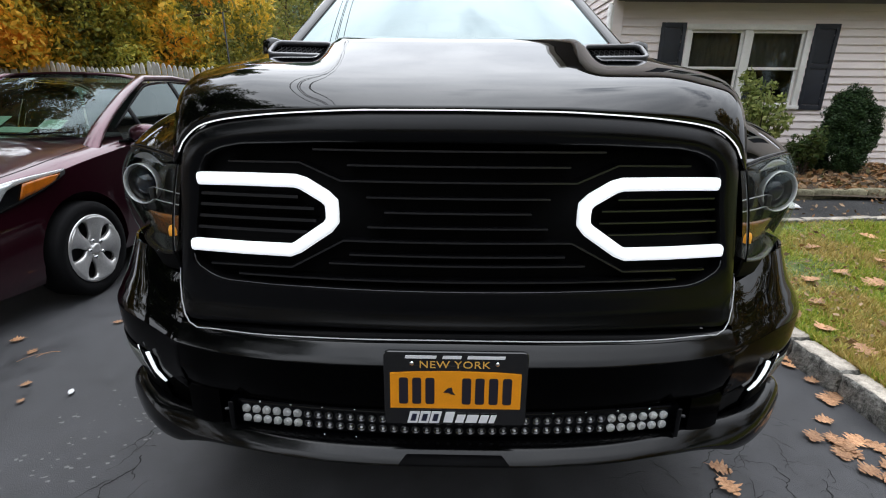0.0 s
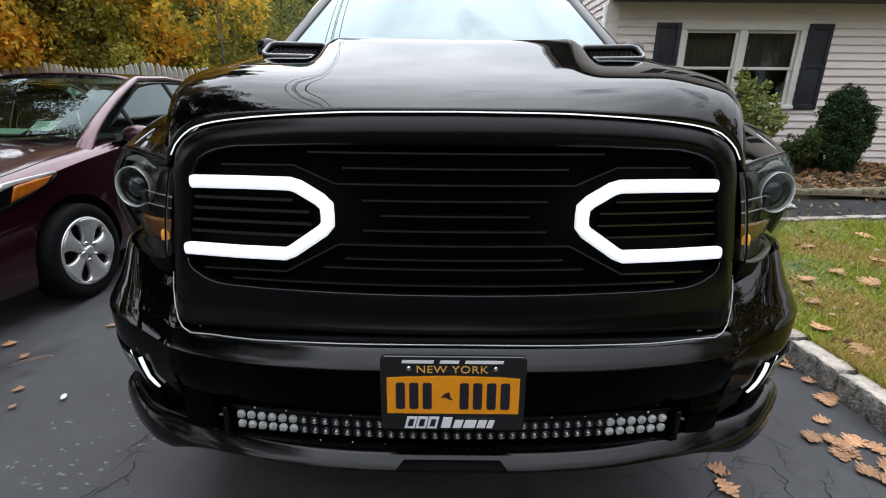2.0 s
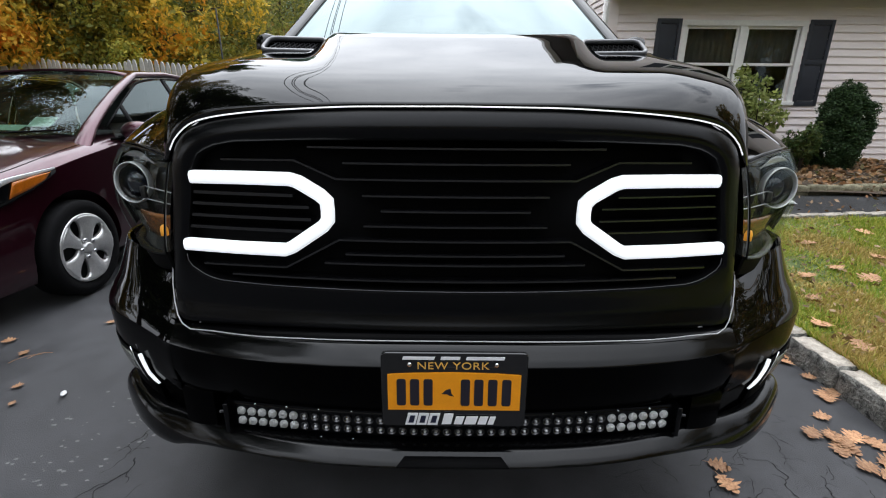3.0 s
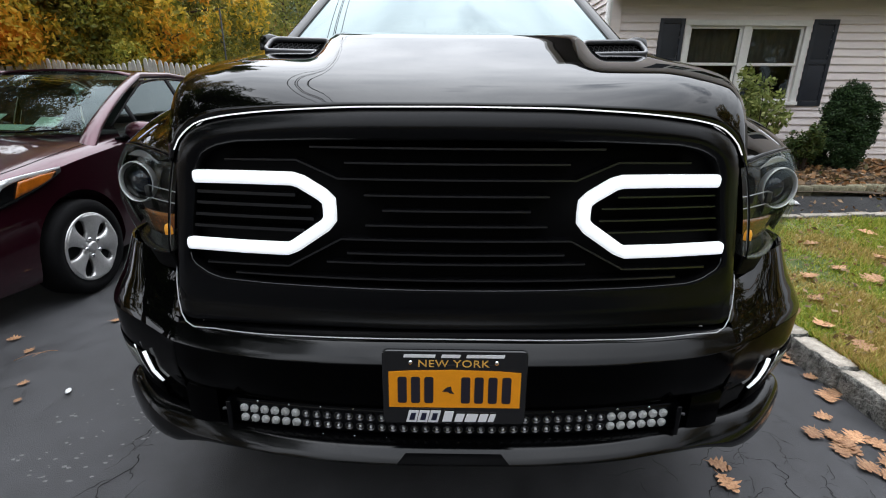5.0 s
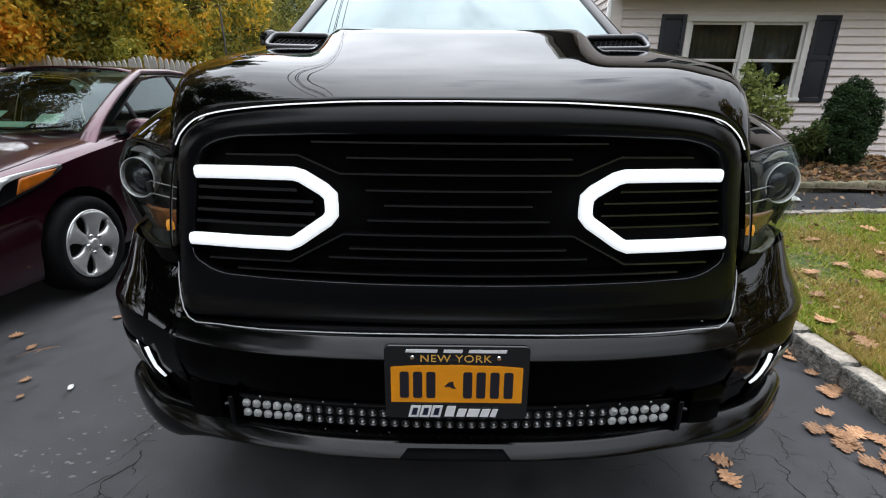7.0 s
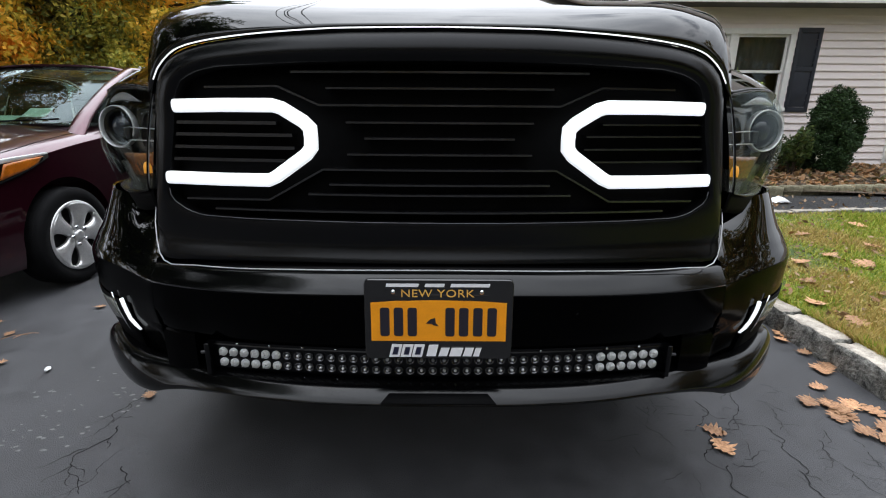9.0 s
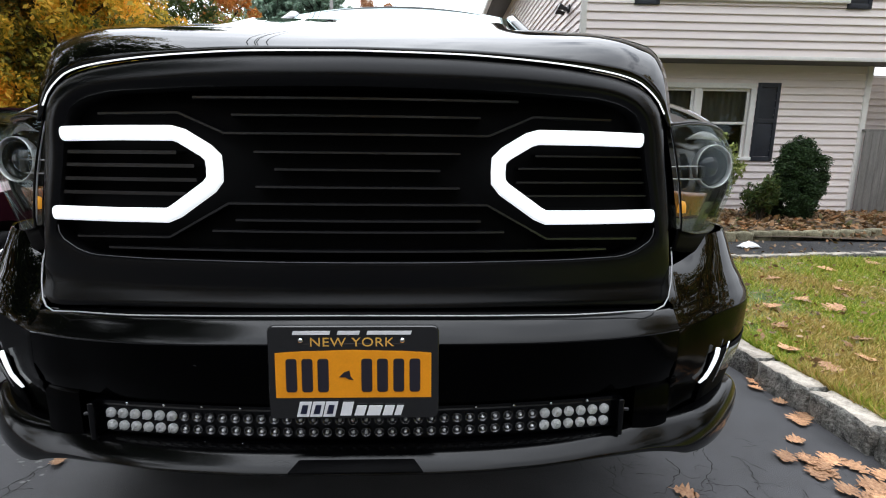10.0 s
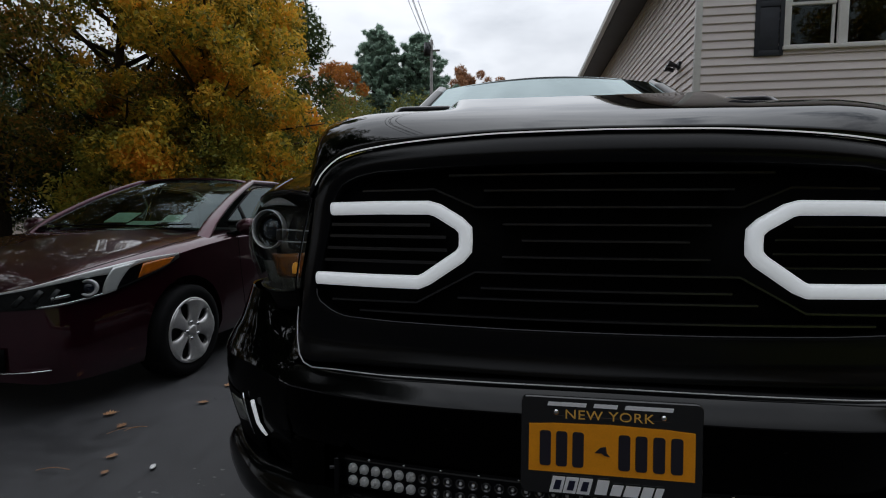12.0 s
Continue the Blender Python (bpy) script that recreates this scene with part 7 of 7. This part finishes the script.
def leaf_litter():
    rng = np.random.default_rng(9)
    k = 5200
    x, y = rng.uniform(2.0, 9.4, k), 4.85 + 2.5 * rng.random(k)
    far = rng.random(k) < 0.06
    y = np.where(far, 3.75 + 0.9 * rng.random(k) + 0.10 * (x - 3.4), y)
    z = np.where(y < 4.75 + 0.10 * (x - 3.4), 0.142, 0.20 + 0.07 * np.clip((y - 4.7) / 2.1, 0, 1) + 0.02 * np.sin(2.1 * x + y)) + 0.02 * rng.random(k)
    p = np.stack([x, y, z], 1)
    u = rng.normal(size=(k, 3)) * (1, 1, 0.45)
    u /= np.linalg.norm(u, axis=1, keepdims=True)
    w = np.cross(u, rng.normal(size=(k, 3)) * (0.4, 0.4, 1))
    w /= np.linalg.norm(w, axis=1, keepdims=True)
    s = np.where(far[:, None], 0.026, 0.046) * (0.5 + rng.random((k, 1)))
    quad = np.stack([p - u * s, p + w * s * 0.5, p + u * s, p - w * s * 0.5], 1).reshape(-1, 3)
    me = bpy.data.meshes.new("leaf_litter")
    me.from_pydata(quad.tolist(), [], np.arange(4 * k).reshape(-1, 4).tolist())
    me.materials.append(M["litter"])
    tagged(new("leaf_litter", me), "brown fallen leaves over the planting bed and walk", "leaves", kind="stuff")


leaf_litter()


def lawn_litter():
    rng = np.random.default_rng(19)
    k = 5200
    x, y = 1.9 + 4.2 * rng.random(k) ** 1.4, rng.uniform(-0.5, 3.5, k)
    z = np.array([lawn_z(a, b) for a, b in zip(x, y)]) + 0.012 + 0.03 * rng.random(k)
    p = np.stack([x, y, z], 1)
    u = rng.normal(size=(k, 3)) * (1, 1, 0.4)
    u /= np.linalg.norm(u, axis=1, keepdims=True)
    w = np.cross(u, rng.normal(size=(k, 3)) * (0.4, 0.4, 1))
    w /= np.linalg.norm(w, axis=1, keepdims=True)
    s = 0.022 * (0.25 + rng.random((k, 1)) ** 2.2)
    quad = np.stack([p - u * s, p + w * s * 0.55, p + u * s, p - w * s * 0.55], 1).reshape(-1, 3)
    me = bpy.data.meshes.new("leaf_bits")
    me.from_pydata(quad.tolist(), [], np.arange(4 * k).reshape(-1, 4).tolist())
    me.materials.append(M["litter"])
    tagged(new("leaf_bits", me), "small brown leaf bits among the grass", "leaves", kind="stuff")


lawn_litter()


# ---- pole and wires ----
def utility_pole():
    p = thing("utility_pole", "wooden utility pole with a small transformer", "pole", at=(-4.15, 22, 0))
    part("post", cylinder((0, 0, -0.1), (0, 0, 9.6), 0.10, 0.07, 12), M["pole"], p)
    part("crossarm", box((0, 0, 9.1), (0.8, 0.07, 0.08), 0.01), M["pole"], p)
    part("transformer", cylinder((-0.20, -0.1, 8.85), (-0.20, -0.1, 9.42), 0.15, n=16), M["dark_metal"], p)
    for k, (dx, z, ex, ez) in enumerate(((-0.16, 9.22, -1.50, 8.6), (-0.06, 9.3, -1.33, 8.75), (0.05, 9.1, -1.13, 8.4), (0.15, 9.25, -0.95, 8.6))):
        pts = []
        for t in spread(0, 1, 25):
            pts.append(Vector((-4.15 + dx + (ex + 4.15 - dx) * t, 22 - 50 * t, z + (ez - z) * t - 3.0 * t * (1 - t))))
        tagged(part("power_line", sweep(pts, round_section(0.021, 0.021, 6)), M["wire"]), "thin black overhead wire from the utility pole", "wire", "overhead wires")


utility_pole()


# ---- fallen leaves and scraps ----
def oak_leaf(seed, size):
    rng = random.Random(seed)
    half = [(0.0, -0.5), (0.06, -0.44), (0.19, -0.39), (0.21, -0.34), (0.11, -0.27), (0.24, -0.20), (0.32, -0.14), (0.29, -0.09), (0.16, -0.03), (0.30, 0.03), (0.37, 0.10), (0.33, 0.15), (0.18, 0.16), (0.24, 0.26), (0.22, 0.32), (0.10, 0.31), (0.12, 0.42), (0.06, 0.49), (0.0, 0.52)]
    half = [(x * rng.uniform(1.15, 1.5), y) for x, y in half]
    bm = bmesh.new()
    mid = [bm.verts.new((0, y, 0)) for x, y in half]
    curl, twist = rng.uniform(0.02, 0.14), rng.uniform(-0.12, 0.12)
    for s in (-1, 1):
        edge = [bm.verts.new((s * x, y, curl * x * x * 2 + twist * x * y + 0.10 * rng.random() * x)) for x, y in half]
        for a in range(len(half) - 1):
            vs = [mid[a], mid[a + 1], edge[a + 1], edge[a]]
            vs = vs if s > 0 else vs[::-1]
            try:
                bm.faces.new(vs)
            except ValueError:
                pass
    cylinder((0, -0.5, 0.0), (0.04, -0.72, 0.02), 0.012, 0.008, 5, bm)
    for v in bm.verts:
        v.co.z += 0.05 * (v.co.y ** 2)
        v.co *= size
    return mesh_of("fallen_leaf", bm, M["dry"], True)


def fallen_leaves():
    rng = random.Random(33)
    shapes = [oak_leaf(s, 1.0) for s in range(7)]
    label = "dry tan lobed oak leaf lying on the asphalt"
    spots = [(0.982, 0.477, 0.10), (0.965, 0.393, 0.115), (1.45, 0.655, 0.11), (1.53, 0.62, 0.13), (1.60, 0.635, 0.12), (1.66, 0.60, 0.12), (1.52, 0.475, 0.11), (1.63, 0.50, 0.13), (1.72, 0.55, 0.12), (1.60, 0.42, 0.12),
             (1.70, 0.905, 0.14), (1.745, 0.93, 0.10), (1.572, 0.76, 0.09), (1.757, 1.246, 0.12), (1.715, 1.19, 0.09), (1.73, 1.052, 0.08), (1.72, 0.42, 0.14), (1.69, 0.30, 0.15), (1.58, 0.26, 0.13), (1.74, 0.18, 0.14),
             (-2.345, 1.324, 0.085), (-2.168, 1.21, 0.07), (-1.954, 0.925, 0.062), (-1.953, 1.556, 0.075), (-1.87, 0.80, 0.045), (-1.97, 1.836, 0.09), (-1.149, 0.68, 0.075), (1.70, 1.5, 0.1), (1.73, 1.9, 0.11), (1.68, 2.4, 0.1)]
    for k in range(13):
        f = rng.random()
        spots.append((1.47 + 0.26 * f + rng.gauss(0, 0.05), 0.655 - 0.26 * f + rng.gauss(0, 0.06), rng.uniform(0.085, 0.135)))
    for x, y, s in spots:
        ob = new("fallen_leaf", rng.choice(shapes))
        tagged(ob, label, "leaf", "leaves on the driveway")
        ob.matrix_basis = pose(x, y, 0.006 + rng.uniform(0, 0.006), rng.uniform(-5, 5), rng.uniform(-5, 5), rng.uniform(0, 360)) @ Matrix.Diagonal((0.76 * s, 0.76 * s, 0.76 * s, 1))
    grass = [(2.416, 2.041, 0.14), (2.785, 1.993, 0.17), (1.992, 1.358, 0.14), (2.018, 1.125, 0.15), (2.71, 2.177, 0.12), (3.618, 3.026, 0.16), (2.2, 1.7, 0.1), (3.2, 2.4, 0.14), (2.9, 2.7, 0.13), (2.3, 1.25, 0.13), (2.5, 1.5, 0.13), (4.2, 3.2, 0.15), (2.05, 0.85, 0.12), (2.35, 0.9, 0.13), (3.4, 1.9, 0.13), (3.0, 1.5, 0.12)]
    for x, y, s in grass:
        ob = new("fallen_leaf", rng.choice(shapes))
        tagged(ob, "dry brown oak leaf lying on the lawn", "leaf", "leaves on the lawn")
        ob.matrix_basis = pose(x, y, lawn_z(x, y) + 0.028, rng.uniform(-12, 12), rng.uniform(-12, 12), rng.uniform(0, 360)) @ Matrix.Diagonal((0.85 * s, 0.85 * s, s, 1))
    for x, y, a, ln in ((-2.11, 1.15, 40, 0.13), (-2.06, 1.18, 35, 0.10), (-2.1, 0.78, 10, 0.14)):
        path = [(x + math.cos(radians(a)) * ln * (t - 0.5), y + math.sin(radians(a)) * ln * (t - 0.5), 0.008 + 0.012 * math.sin(3 * t)) for t in spread(0, 1, 6)]
        tagged(part("twig", sweep(path, round_section(0.003, 0.003, 5)), M["dry"]), "thin tan pine twig on the asphalt", "twig", "twigs on the driveway")
    bm = bmesh.new()
    bmesh.ops.create_icosphere(bm, subdivisions=2, radius=1)
    for v in bm.verts:
        v.co = Vector((v.co.x * 0.012, v.co.y * 0.022, v.co.z * 0.006)) * (1 + 0.25 * noise.noise(v.co * 3))
    ob = part("white_scrap", bm, M["plastic_white"])
    ob.matrix_basis = pose(-1.705, 0.872, 0.008, 0, 0, 30)
    tagged(ob, "small white scrap on the asphalt", "litter")
    bm = grid(lambda u, v: Vector((u * 0.11, v * 0.07, 0.06 * (1 - u * u) * (1 - v * v) + 0.02 * noise.noise((u * 3, v * 3, 1)))), spread(-1, 1, 12), spread(-1, 1, 9))
    ob = part("plastic_bag", thick(bm, 0.003), M["plastic_white"])
    ob.matrix_basis = pose(3.81, 4.30, 0.142, 0, 0, 15)
    tagged(ob, "crumpled white plastic scrap on the walk", "litter")


fallen_leaves()
